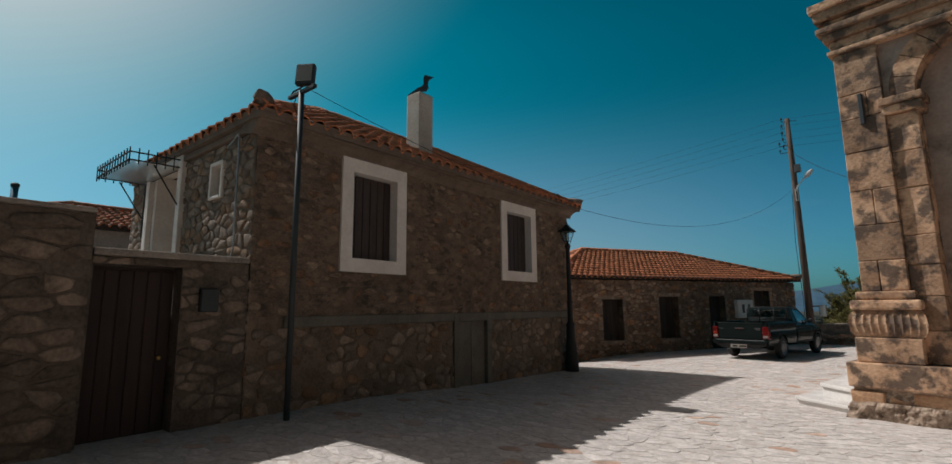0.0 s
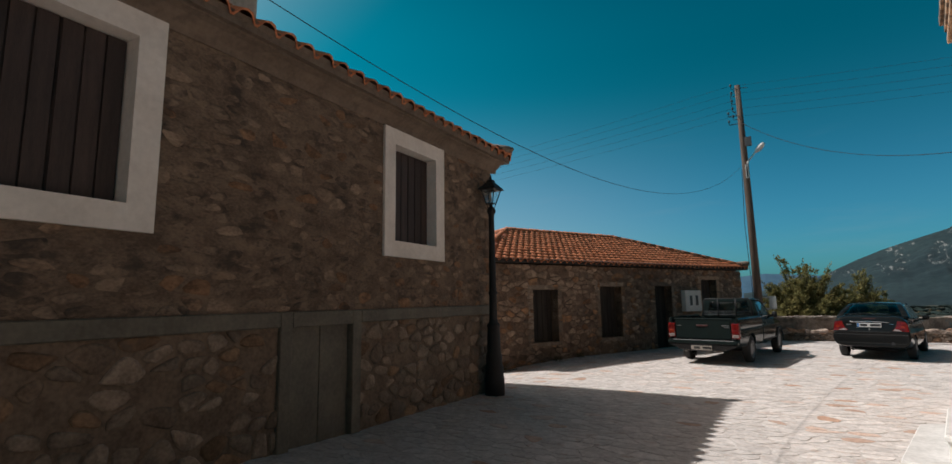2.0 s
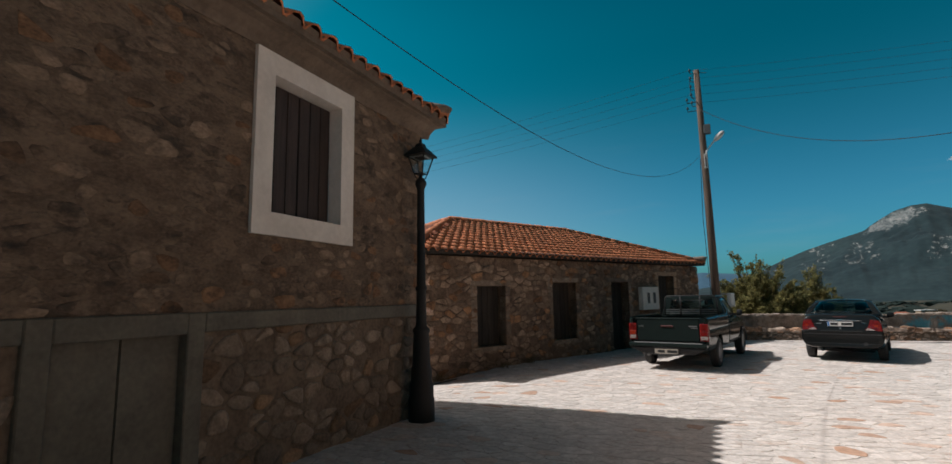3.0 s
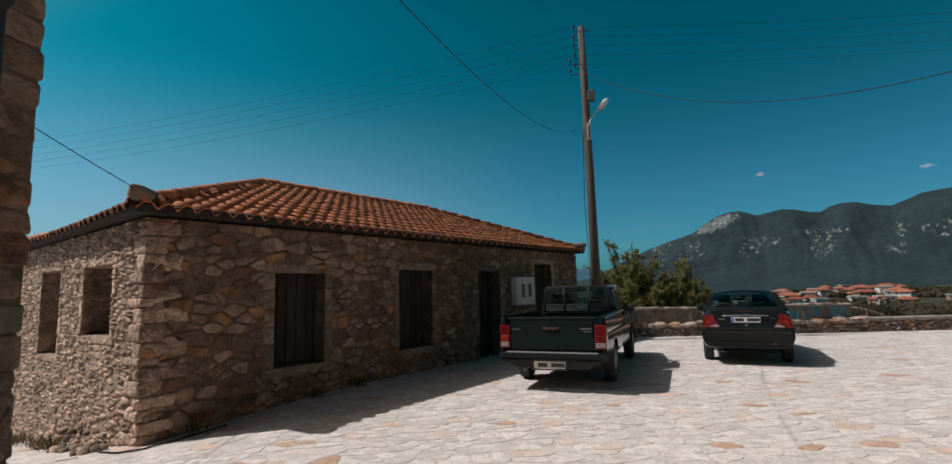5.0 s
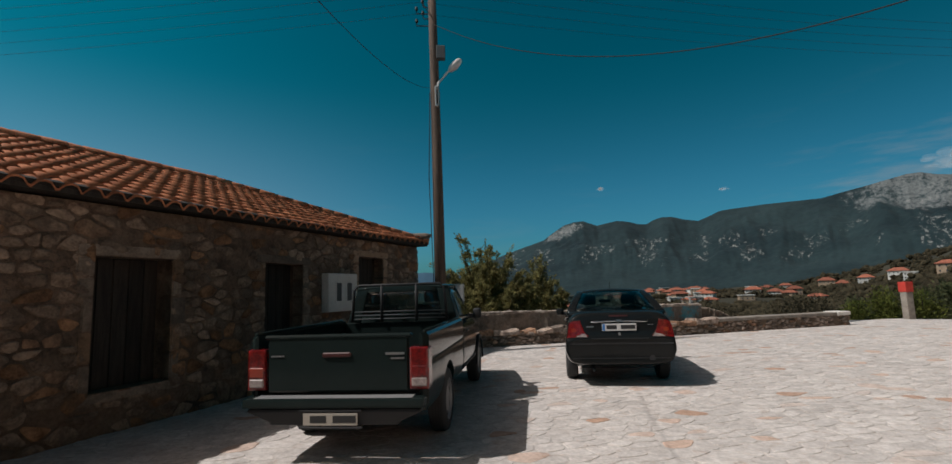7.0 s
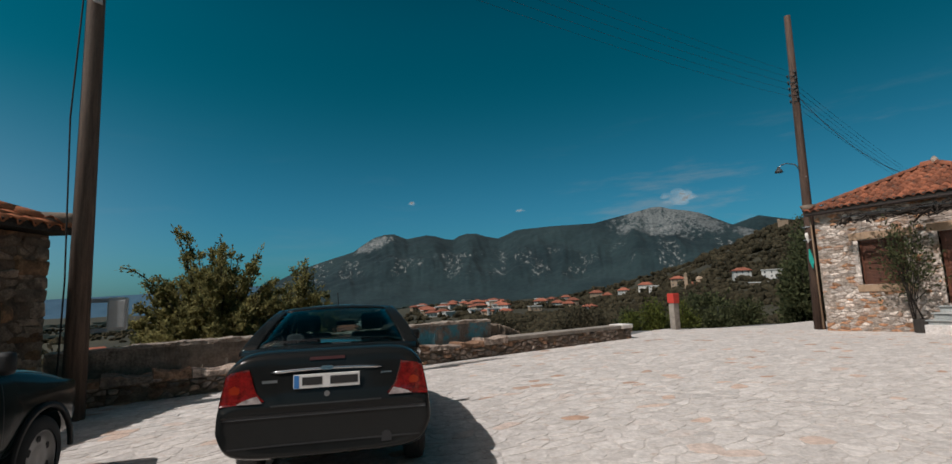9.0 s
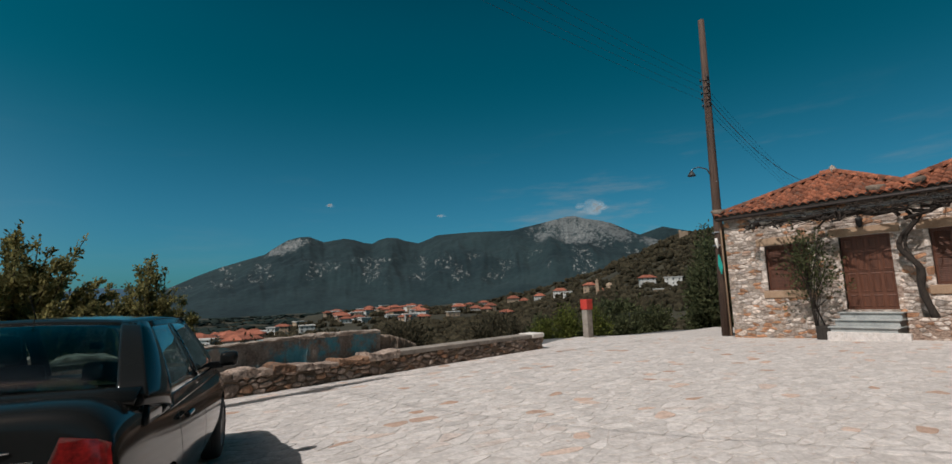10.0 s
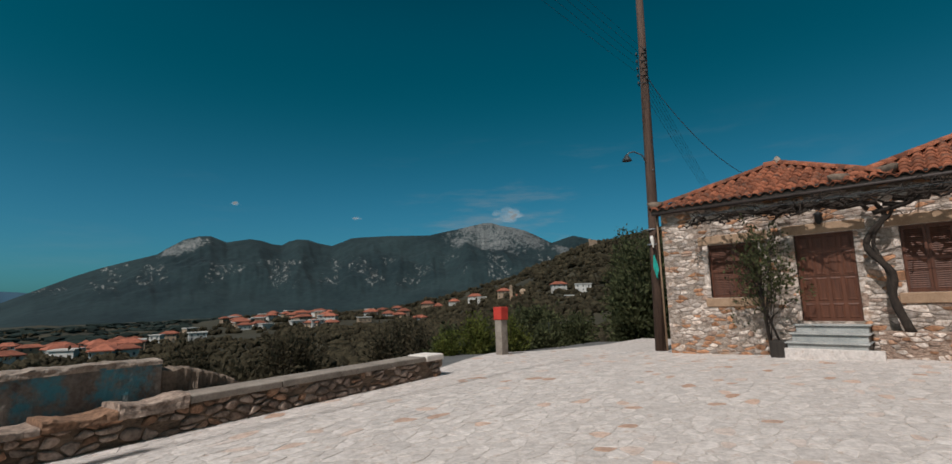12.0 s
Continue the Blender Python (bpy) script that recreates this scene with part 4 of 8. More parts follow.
part("wall_back", boxes([(-D2, -D2 + 0.4, 0.57, L2, -1.9, Z2), (-D2 + 0.42, -0.57, L2 - 0.4, L2, -0.7, Z2)]), EARTH_MORTAR, house)
# added dark sheet that stands for the room's shade behind the end openings
part("shade_backing", boxes([(-D2 + 0.45, -0.6, 1.9, 2.05, -0.7, Z2)]), INNER_SHADE, house, "dark backing added for the shade inside the openings")
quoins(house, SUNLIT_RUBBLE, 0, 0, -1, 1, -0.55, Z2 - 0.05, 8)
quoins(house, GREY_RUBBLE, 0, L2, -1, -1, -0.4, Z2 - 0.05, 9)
for h in OPEN2:
    jambs(house, long_w, h, LINTEL if h[0] > 9 else RUBBLE, sill=0 if h[2] < 0 else 0.12, lintel=0.14)
    planks(house, long_w, h, OLDWOOD, 0.3, 5, "shutter" if h[2] > 0 else "door", "weathered grey boarded opening")
for h in END2:
    jambs(house, end_w, h, SUNLIT_RUBBLE, 0.14, 0.1, 0.12)
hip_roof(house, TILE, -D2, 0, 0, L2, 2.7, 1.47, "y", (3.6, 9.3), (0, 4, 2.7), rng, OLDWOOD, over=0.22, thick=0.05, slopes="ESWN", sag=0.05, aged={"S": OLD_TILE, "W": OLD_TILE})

def panelled(house, place, h, material, depth, cols, rows, name, label):
    """A closed leaf with raised panels in rows of the given heights, each panel a part."""
    a, b, c, d = h
    cube = [(4, 5, 7, 6), (1, 0, 2, 3), (0, 4, 6, 2), (5, 1, 3, 7), (6, 7, 3, 2), (0, 1, 5, 4)]
    leaf = part(name, ([place(u, z, e) for e in (-depth - 0.05, -depth) for z in (c, d) for u in (a, b)], cube), material, house, label)
    stile = 0.075
    w = (b - a - stile) / cols
    z = c + stile
    unit = (d - c - stile) / sum(rows)
    for q in rows:
        for i in range(cols):
            u0, u1, z1 = a + stile + i * w, a + (i + 1) * w, z + q * unit - stile
            vs = [place(u0 + o if s == 0 else u1 - o, z + o if k == 0 else z1 - o, e - depth) for o, e in ((0, 0.002), (0.02, 0.014), (0.045, 0.014)) for k in (0, 1) for s in (0, 1)]
            vs += [place(u0 + 0.055 if s == 0 else u1 - 0.055, z + 0.055 if k == 0 else z1 - 0.055, 0.004 - depth) for k in (0, 1) for s in (0, 1)]
            fs = []
            for m in range(3):
                p, n = 4 * m, 4 * m + 4
                fs += [(p, p + 1, n + 1, n), (p + 1, p + 3, n + 3, n + 1), (p + 3, p + 2, n + 2, n + 3), (p + 2, p, n, n + 2)]
            part("panel", (vs, fs + [(12, 13, 15, 14)]), material, leaf)
        z += q * unit
    return leaf


def louvred(house, place, h, material, depth, label):
    """A closed shutter leaf: a frame with sloping slats, each a part."""
    a, b, c, d = h
    leaf = part("shutter", ([place(u, z, e) for e in (-depth - 0.05, -depth - 0.03) for z in (c, d) for u in (a, b)], [(4, 5, 7, 6), (1, 0, 2, 3), (0, 4, 6, 2), (5, 1, 3, 7), (6, 7, 3, 2), (0, 1, 5, 4)]), material, house, label)
    cube = [(4, 5, 7, 6), (1, 0, 2, 3), (0, 4, 6, 2), (5, 1, 3, 7), (6, 7, 3, 2), (0, 1, 5, 4)]
    for u0, u1, z0, z1 in ((a, a + 0.06, c, d), (b - 0.06, b, c, d), (a + 0.06, b - 0.06, c, c + 0.08), (a + 0.06, b - 0.06, d - 0.08, d), (a + 0.06, b - 0.06, (c + d) / 2 - 0.04, (c + d) / 2 + 0.04)):
        part("rail", ([place(u, z, e) for e in (-depth - 0.03, -depth + 0.008) for z in (z0, z1) for u in (u0, u1)], cube), material, leaf)
    n = int((d - c) / 0.055)
    for k in range(n):
        z = c + 0.09 + (d - c - 0.18) * k / n
        vs = [place(u, z + s, e - depth) for e, s in ((-0.028, 0.05), (-0.002, 0.012), (-0.002, 0.0), (-0.028, 0.038)) for u in (a + 0.06, b - 0.06)]
        part("slat", (vs, [(0, 1, 3, 2), (2, 3, 5, 4), (4, 5, 7, 6)]), material, leaf)
    return leaf


# house with the vine
house = thing("vine_house", "pale rubble house with brown shutters and weathered tiled roof", "house", 19.25, 27.42, 0, 0)
front = frame_of((0, 0, 0), (0, -1, 0), (-1, 0, 0))
Y0 = 27.42
OPEN3 = [(Y0 - 26.09, Y0 - 24.75, 1.28, 2.82), (Y0 - 23.88, Y0 - 22.6, 0.62, 2.87), (Y0 - 21.72, Y0 - 20.3, 1.3, 2.87)]
stone_wall(house, "wall_front", front, 12.0, -0.6, 3.94, OPEN3, 0.5, PALE_MORTAR, PALE_RUBBLE, (3.5, 1.5), (0.21, 0.092), 0.016, 0.013, share=0.84, drop=0.34, label="pale rubble front wall in full sun", seed=12, round_by=0.13, inset=0.09, tilt=0.08)
side = frame_of((0.5, 0, 0), (1, 0, 0), (0, 1, 0))
part("wall_side", boxes([(0.52, 7, -0.5, 0, -0.6, 3.94), (6.6, 7, -12, -0.52, -0.6, 3.94), (0.52, 6.58, -12, -11.6, -0.6, 3.94)]), PALE_MORTAR, house)
for k, h in enumerate(OPEN3):
    jambs(house, front, h, PALE_RUBBLE, 0.13, 0, 0.02)
    a, b, c, d = h
    vsb = boxes([(-0.03, 0.3, -b - 0.26, -a + 0.26, d + 0.01, d + 0.27)], 0.015)
    part("lintel", vsb, LINTEL, house, "tan cut-stone lintel")
    if k != 1:
        part("window_sill", boxes([(-0.05, 0.3, -b - 0.16, -a + 0.16, c - 0.26, c - 0.01)], 0.015), LINTEL, house)
    if k == 1:
        panelled(house, front, (a, b, c, d), REDWOOD, 0.16, 4, (1.0, 1.5, 1.5, 0.9), "door", "closed red-brown panelled door")
    else:
        n = 2 if k == 0 else 3
        for i in range(n):
            louvred(house, front, (a + (b - a) * i / n + 0.004, a + (b - a) * (i + 1) / n - 0.004, c, d), REDWOOD, 0.12, "closed red-brown louvred shutter")
hip_roof(house, OLD_TILE, 0, 5.2, -5.5, 0, 4.03, 1.4, "y", (-2.9, -2.85), (0, -2.5, 4.1), rng, OLDWOOD, over=0.3, north=0.18, slopes="WNSE", most=200, width=0.25, course=0.33)
hip_roof(house, OLD_TILE, 0.1, 7.0, -12.0, -4.95, 4.0, 1.85, "y", (-8.6, -8.4), (0, -6, 4.1), rng, OLDWOOD, over=0.38, slopes="WNSE", most=200, width=0.25, course=0.33)


# ---- vehicles ----
from mathutils.bvhtree import BVHTree

PAINT = plain("black_green_car_paint", (0.014, 0.021, 0.02), 0.12, coat=0.0, spec=0.1)
BLACK_PAINT = plain("black_car_paint", (0.012, 0.013, 0.013), 0.1, coat=0.0, spec=0.18)
TRIM = plain("black_plastic_trim", (0.028, 0.028, 0.029), 0.6, spec=0.2)
RUBBER = plain("tyre_rubber", (0.035, 0.035, 0.035), 0.85)
ALLOY = plain("dull_wheel_metal", (0.25, 0.25, 0.25), 0.4, 0.7)
CHROME = plain("chrome", (0.55, 0.55, 0.55), 0.25, 1.0)
RED_LENS = surface("red_lamp_lens", (0.055, 0.004, 0.004), (0.21, 0.01, 0.009), 16, 0.18, 0.5, 60, coat=0.5, bump_distance=0.003)
AMBER_LENS = plain("amber_lamp_lens", (0.24, 0.022, 0.007), 0.2, coat=0.3)
CLEAR_LENS = surface("clear_lamp_lens", (0.16, 0.12, 0.11), (0.36, 0.3, 0.28), 18, 0.2, 0.5, 70, coat=0.5, bump_distance=0.003)
PLATE = plain("white_plate", (0.6, 0.58, 0.56), 0.5)
# Pickup's plate face, with the shade it hangs in painted into the colour.
SHADED_PLATE = plain("shaded_plate", (0.36, 0.32, 0.27), 0.6)
PLATE_BLUE = plain("blue_plate_band", (0.03, 0.16, 0.42), 0.4)
INK = plain("black_ink", (0.015, 0.015, 0.015), 0.5)
SEAT_CLOTH = surface("dark_seat_cloth", (0.018, 0.019, 0.02), (0.035, 0.036, 0.038), 12, 0.95, 0.2, 80)
PANE = glass("tinted_car_glass", (0.5, 0.66, 0.66))
BUMPER_STEEL = plain("grey_step_bumper", (0.2, 0.2, 0.2), 0.6)
DULL_RED = plain("dull_red_strip", (0.05, 0.009, 0.008), 0.4)


def loft(stations):
    """A body from half sections, mirrored about x = 0 and closed at both ends."""
    bm = bmesh.new()
    rings = []
    for st in stations:
        full = st + [(-x, y, z) for x, y, z in st[-2:0:-1]]
        rings.append([bm.verts.new(p) for p in full])
    n = len(rings[0])
    for a, b in zip(rings, rings[1:]):
        for i in range(n):
            bm.faces.new((a[i], a[(i + 1) % n], b[(i + 1) % n], b[i]))
    bm.faces.new(rings[0][::-1])
    bm.faces.new(rings[-1])
    bmesh.ops.recalc_face_normals(bm, faces=bm.faces)
    return bm


def carved(name, bm, material, parent, levels, cutters, label=""):
    """A smoothed body with wheel wells and windows cut from it."""
    me = bpy.data.meshes.new(name)
    bm.to_mesh(me)
    bm.free()
    me.materials.append(material)
    ob = new(name, me)
    sub = ob.modifiers.new("round", "SUBSURF")
    sub.levels = sub.render_levels = levels
    tools = []
    for k in cutters:
        cm = bpy.data.meshes.new("cutter")
        cm.from_pydata([tuple(v) for v in k[0]], [], k[1])
        co = new("cutter", cm)
        tools.append(co)
        bo = ob.modifiers.new("cut", "BOOLEAN")
        bo.object, bo.operation, bo.solver = co, "DIFFERENCE", "EXACT"
    bpy.context.view_layer.update()
    deps = bpy.context.evaluated_depsgraph_get()
    done = bpy.data.meshes.new_from_object(ob.evaluated_get(deps))
    done.name = name
    for co in tools:
        bpy.data.objects.remove(co)
    ob.modifiers.clear()
    ob.data = done
    done.polygons.foreach_set("use_smooth", [True] * len(done.polygons))
    b2 = bmesh.new()
    b2.from_mesh(done)
    for e in b2.edges:
        if len(e.link_faces) == 2 and e.calc_face_angle() > 0.6:
            e.smooth = False
    b2.to_mesh(done)
    tree = BVHTree.FromBMesh(b2)
    b2.free()
    ob.parent = parent
    return tagged(ob, label), tree


def drum(x0, x1, y, z, r, sides=28):
    vs = [Vector((x, y + r * math.cos(2 * math.pi * k / sides), z + r * math.sin(2 * math.pi * k / sides))) for x in (x0, x1) for k in range(sides)]
    return vs, [(k, (k + 1) % sides, sides + (k + 1) % sides, sides + k) for k in range(sides)] + [tuple(range(sides - 1, -1, -1)), tuple(range(sides, 2 * sides))]


def patch(c, bulge, u0, u1, v0, v1, thick=0.012, n=8, lift=0.0):
    """A piece of a bulged four-cornered sheet (corners in order round it), with thickness."""
    c = [Vector(p) for p in c]
    nrm = (c[1] - c[0]).cross(c[3] - c[0]).normalized()
    if nrm.dot(Vector(bulge)) < 0:
        nrm = -nrm
    k = Vector(bulge).length

    def at(u, v, d):
        p = c[0] * (1 - u) * (1 - v) + c[1] * u * (1 - v) + c[2] * u * v + c[3] * (1 - u) * v
        return p + nrm * (k * 4 * (0.5 * u * (1 - u) + 0.5 * v * (1 - v)) + d)
    m = n + 1
    vs = [at(u0 + (u1 - u0) * i / n, v0 + (v1 - v0) * j / n, d) for d in (lift, lift - thick) for i in range(m) for j in range(m)]
    fs = []
    for i in range(n):
        for j in range(n):
            a = i * m + j
            fs += [(a, a + m, a + m + 1, a + 1), (a + m * m, a + m * m + 1, a + m * m + m + 1, a + m * m + m)]
    rim = [i * m for i in range(m)] + [n * m + j for j in range(1, m)] + [i * m + n for i in range(n - 1, -1, -1)] + [j for j in range(n - 1, 0, -1)]
    fs += [(rim[i], rim[i - 1], rim[i - 1] + m * m, rim[i] + m * m) for i in range(len(rim))]
    return vs, fs


def decal(tree, outline, way, off=0.006, back=0.02, rows=8, cols=10):
    """A thin piece that follows a body: its outline in (across, up) is cast onto the body along way ('+y' or '-x')."""
    zs = [p[1] for p in outline]
    z0, z1 = min(zs), max(zs)
    grid = []
    for i in range(rows + 1):
        z = z0 + (z1 - z0) * (i / rows * 0.998 + 0.001)
        xs = []
        for a, b in zip(outline, outline[1:] + outline[:1]):
            if (a[1] > z) != (b[1] > z):
                xs.append(a[0] + (b[0] - a[0]) * (z - a[1]) / (b[1] - a[1]))
        lo, hi = min(xs), max(xs)
        grid.append([(lo + (hi - lo) * j / cols, z) for j in range(cols + 1)])
    vs = []
    d = Vector((0, 1, 0)) if way == "+y" else Vector((-1, 0, 0))
    last = None
    hits = []
    for row in grid:
        for a, z in row:
            o = Vector((a, -3, z)) if way == "+y" else Vector((3, a, z))
            h = tree.ray_cast(o, d)
            hits.append((h[0], h[1]) if h[0] is not None else None)
    good = [h for h in hits if h]
    for k, h in enumerate(hits):
        if h is None:
            a, z = grid[k // (cols + 1)][k % (cols + 1)]
            h = min(good, key=lambda g: abs((g[0].x if way == "+y" else g[0].y) - a) + abs(g[0].z - z))
        hits[k] = h
    n = len(hits)
    for p, nn in hits:
        nn = nn if nn.dot(d) < 0 else -nn
        vs.append(p + nn * off)
    vs += [p + d * back for p, _ in hits]
    m = cols + 1
    fs = []
    for i in range(rows):
        for j in range(cols):
            a = i * m + j
            fs.append((a, a + 1, a + m + 1, a + m))
    rim = list(range(m)) + [i * m + cols for i in range(1, rows + 1)] + [rows * m + j for j in range(cols - 1, -1, -1)] + [i * m for i in range(rows - 1, 0, -1)]
    fs += [(rim[i - 1], rim[i], rim[i] + n, rim[i - 1] + n) for i in range(len(rim))]
    return vs, fs


def wheel(parent, x, y, r, width, out):
    """A road wheel: tyre, with its rim and hub as sub-parts. out: +1 on the right side, -1 on the left."""
    prof = [(r * 0.66, -0.5), (r * 0.8, -0.5), (r * 0.96, -0.42), (r, -0.3), (r, 0.3), (r * 0.96, 0.42), (r * 0.8, 0.5), (r * 0.66, 0.5)]
    turn = Matrix.Translation((x, y, r)) @ Matrix.Rotation(math.pi / 2 * out, 4, "Y")
    vs, fs = turned([(a, b * width) for a, b in prof], 32)
    tyre = part("wheel", ([turn @ v for v in vs], fs[:-2]), RUBBER, parent, "black rubber tyre", smooth=True)
    groove = []
    for g in (-0.16, 0.0, 0.16):
        vs, fs = turned([(r + 0.001, g * width - 0.004), (r + 0.003, g * width), (r + 0.001, g * width + 0.004)], 32)
        groove.append(([turn @ v for v in vs], fs[:-2]))
    part("tread", joined(groove), TRIM, tyre)
    vs, fs = turned([(r * 0.67, 0.1 * width), (r * 0.67, 0.46 * width), (r * 0.62, 0.46 * width), (r * 0.58, 0.32 * width), (r * 0.3, 0.38 * width), (r * 0.14, 0.42 * width), (r * 0.1, 0.4 * width)], 32)
    part("rim", ([turn @ v for v in vs], fs), ALLOY, tyre, smooth=True)
    holes = []
    for k in range(6):
        a = 2 * math.pi * k / 6
        c, s = math.cos(a) * r * 0.44, math.sin(a) * r * 0.44
        vs, fs = turned([(r * 0.09, 0.3 * width), (r * 0.09, 0.362 * width)], 12, (c, s))
        holes.append(([turn @ v for v in vs], fs))
    part("rim_slot", joined(holes), TRIM, tyre)


def number_plate(parent, tree, x0, x1, z0, z1, y=None, band=True, face=None):
    """A number plate whose characters are plain bars."""
    plate = part("number_plate", boxes([(x0, x1, y - 0.012, y, z0, z1)], 0.004), face or PLATE, parent, "number plate with plain dark bars")
    w = x1 - x0
    if band:
        part("blue_band", boxes([(x0 + 0.004, x0 + w * 0.085, y - 0.0145, y - 0.011, z0 + 0.004, z1 - 0.004)]), PLATE_BLUE, plate)
    for a, b in ((0.13, 0.43), (0.55, 0.97)):
        part("bar", boxes([(x0 + w * a, x0 + w * b, y - 0.0145, y - 0.011, z0 + 0.025, z1 - 0.022)]), INK, plate)
    return plate


def seat(parent, x, y, z, material, w=0.5):
    bm = bmesh.new()
    box(bm, x - w / 2, x + w / 2, y, y + 0.5, z, z + 0.18, 0.05)
    box(bm, x - w / 2, x + w / 2, -0.07, 0.07, 0, 0.62, 0.06, Matrix.Translation((0, y, z + 0.1)) @ Matrix.Rotation(radians(14), 4, "X"))
    box(bm, x - 0.13, x + 0.13, -0.05, 0.05, 0.64, 0.84, 0.05, Matrix.Translation((0, y, z + 0.1)) @ Matrix.Rotation(radians(14), 4, "X"))
    return part("seat", bm, material, parent, "dark cloth seat with headrest", smooth=True)


# --- black saloon car ---
def section(y, w, zb, belt, top, topw, mid=0.56, tuck=0.93):
    return [(0, y, zb), (w * 0.72, y, zb), (w * 0.93, y, zb + 0.05), (w * 0.985, y, zb + 0.2), (w, y, mid), (w * 0.985, y, mid + 0.18), (w * tuck, y, belt - 0.03), (w * (tuck - 0.03), y, belt), (topw, y, top), (topw * 0.5, y, top), (0, y, top)]


sedan = thing("sedan_car", "black four-door sedan parked facing the parapet", "car", 0.036, 21.18, -0.16, -16.1)
st = [section(0.03, 0.68, 0.43, 0.73, 0.73, 0.5, 0.56), section(0.0, 0.81, 0.38, 0.75, 0.75, 0.6, 0.55), section(0.045, 0.845, 0.35, 0.77, 0.8, 0.62, 0.56),
      section(0.075, 0.84, 0.34, 1.02, 1.09, 0.64, 0.6), section(0.1, 0.842, 0.33, 1.05, 1.155, 0.66, 0.6), section(0.24, 0.845, 0.3, 1.07, 1.18, 0.66, 0.6), section(0.62, 0.85, 0.22, 1.06, 1.175, 0.64),
      section(0.66, 0.85, 0.22, 1.04, 0.62, 0.6), section(1.5, 0.853, 0.2, 0.99, 0.5, 0.6), section(2.5, 0.853, 0.2, 0.965, 0.5, 0.6), section(3.38, 0.85, 0.2, 0.95, 0.62, 0.6),
      section(3.42, 0.85, 0.2, 0.95, 0.99, 0.66), section(3.8, 0.84, 0.2, 0.88, 0.93, 0.62), section(4.2, 0.8, 0.22, 0.76, 0.8, 0.55), section(4.36, 0.7, 0.26, 0.62, 0.66, 0.45)]
WH = 0.305
cut = [drum(s * 0.56, s * 1.2, y, WH, 0.36) for s in (-1, 1) for y in (0.95, 3.57)]
body, tree = carved("body", loft(st), BLACK_PAINT, sedan, 2, cut)
for s in (-1, 1):
    for y in (0.95, 3.57):
        wheel(sedan, s * 0.75, y, WH, 0.2, s)
roof_c = [(-0.565, 1.25, 1.47), (0.565, 1.25, 1.47), (0.57, 2.68, 1.46), (-0.57, 2.68, 1.46)]
part("roof", patch(roof_c, (0, 0, 0.06), 0, 1, 0, 1, 0.03, 10), BLACK_PAINT, sedan, smooth=True)
rear_c = [(-0.765, 0.57, 1.145), (0.765, 0.57, 1.145), (0.565, 1.26, 1.482), (-0.565, 1.26, 1.482)]
wind_c = [(0.7, 3.4, 0.98), (-0.7, 3.4, 0.98), (-0.56, 2.67, 1.47), (0.56, 2.67, 1.47)]
part("rear_window", patch(rear_c, (0, -0.03, 0.06), 0.05, 0.95, 0.03, 0.97, 0.005), PANE, sedan, "tinted rear window", smooth=True).visible_shadow = False
part("windscreen", patch(wind_c, (0, 0.05, 0.05), 0.05, 0.95, 0.03, 0.96, 0.005), PANE, sedan, smooth=True).visible_shadow = False
for s, c in ((1, rear_c), (-1, rear_c), (1, wind_c), (-1, wind_c)):
    a, b = (0.93, 1.02) if s > 0 else (-0.02, 0.07)
    part("pillar", patch(c, (0, 0.05 if c is wind_c else -0.05, 0.05), a, b, -0.03, 1.03, 0.03), BLACK_PAINT, sedan, smooth=True)
for s in (-1, 1):
    part("quarter_panel", patch([(s * 0.77, 0.5, 1.08), (s * 0.84, 0.95, 1.0), (s * 0.6, 1.45, 1.455), (s * 0.54, 1.25, 1.49)], (s * 0.04, -0.01, 0.015), 0, 1, 0, 1, 0.03), BLACK_PAINT, sedan, "wide black rear roof pillar", smooth=True)
part("window_sill_strip", patch([(-0.76, 0.46, 1.11), (0.76, 0.46, 1.11), (0.765, 0.6, 1.16), (-0.765, 0.6, 1.16)], (0, 0, 0.03), 0, 1, 0, 1, 0.03), BLACK_PAINT, sedan, smooth=True)
part("rear_header", patch(rear_c, (0, -0.05, 0.05), 0.0, 1.0, 0.95, 1.03, 0.02), BLACK_PAINT, sedan, smooth=True)
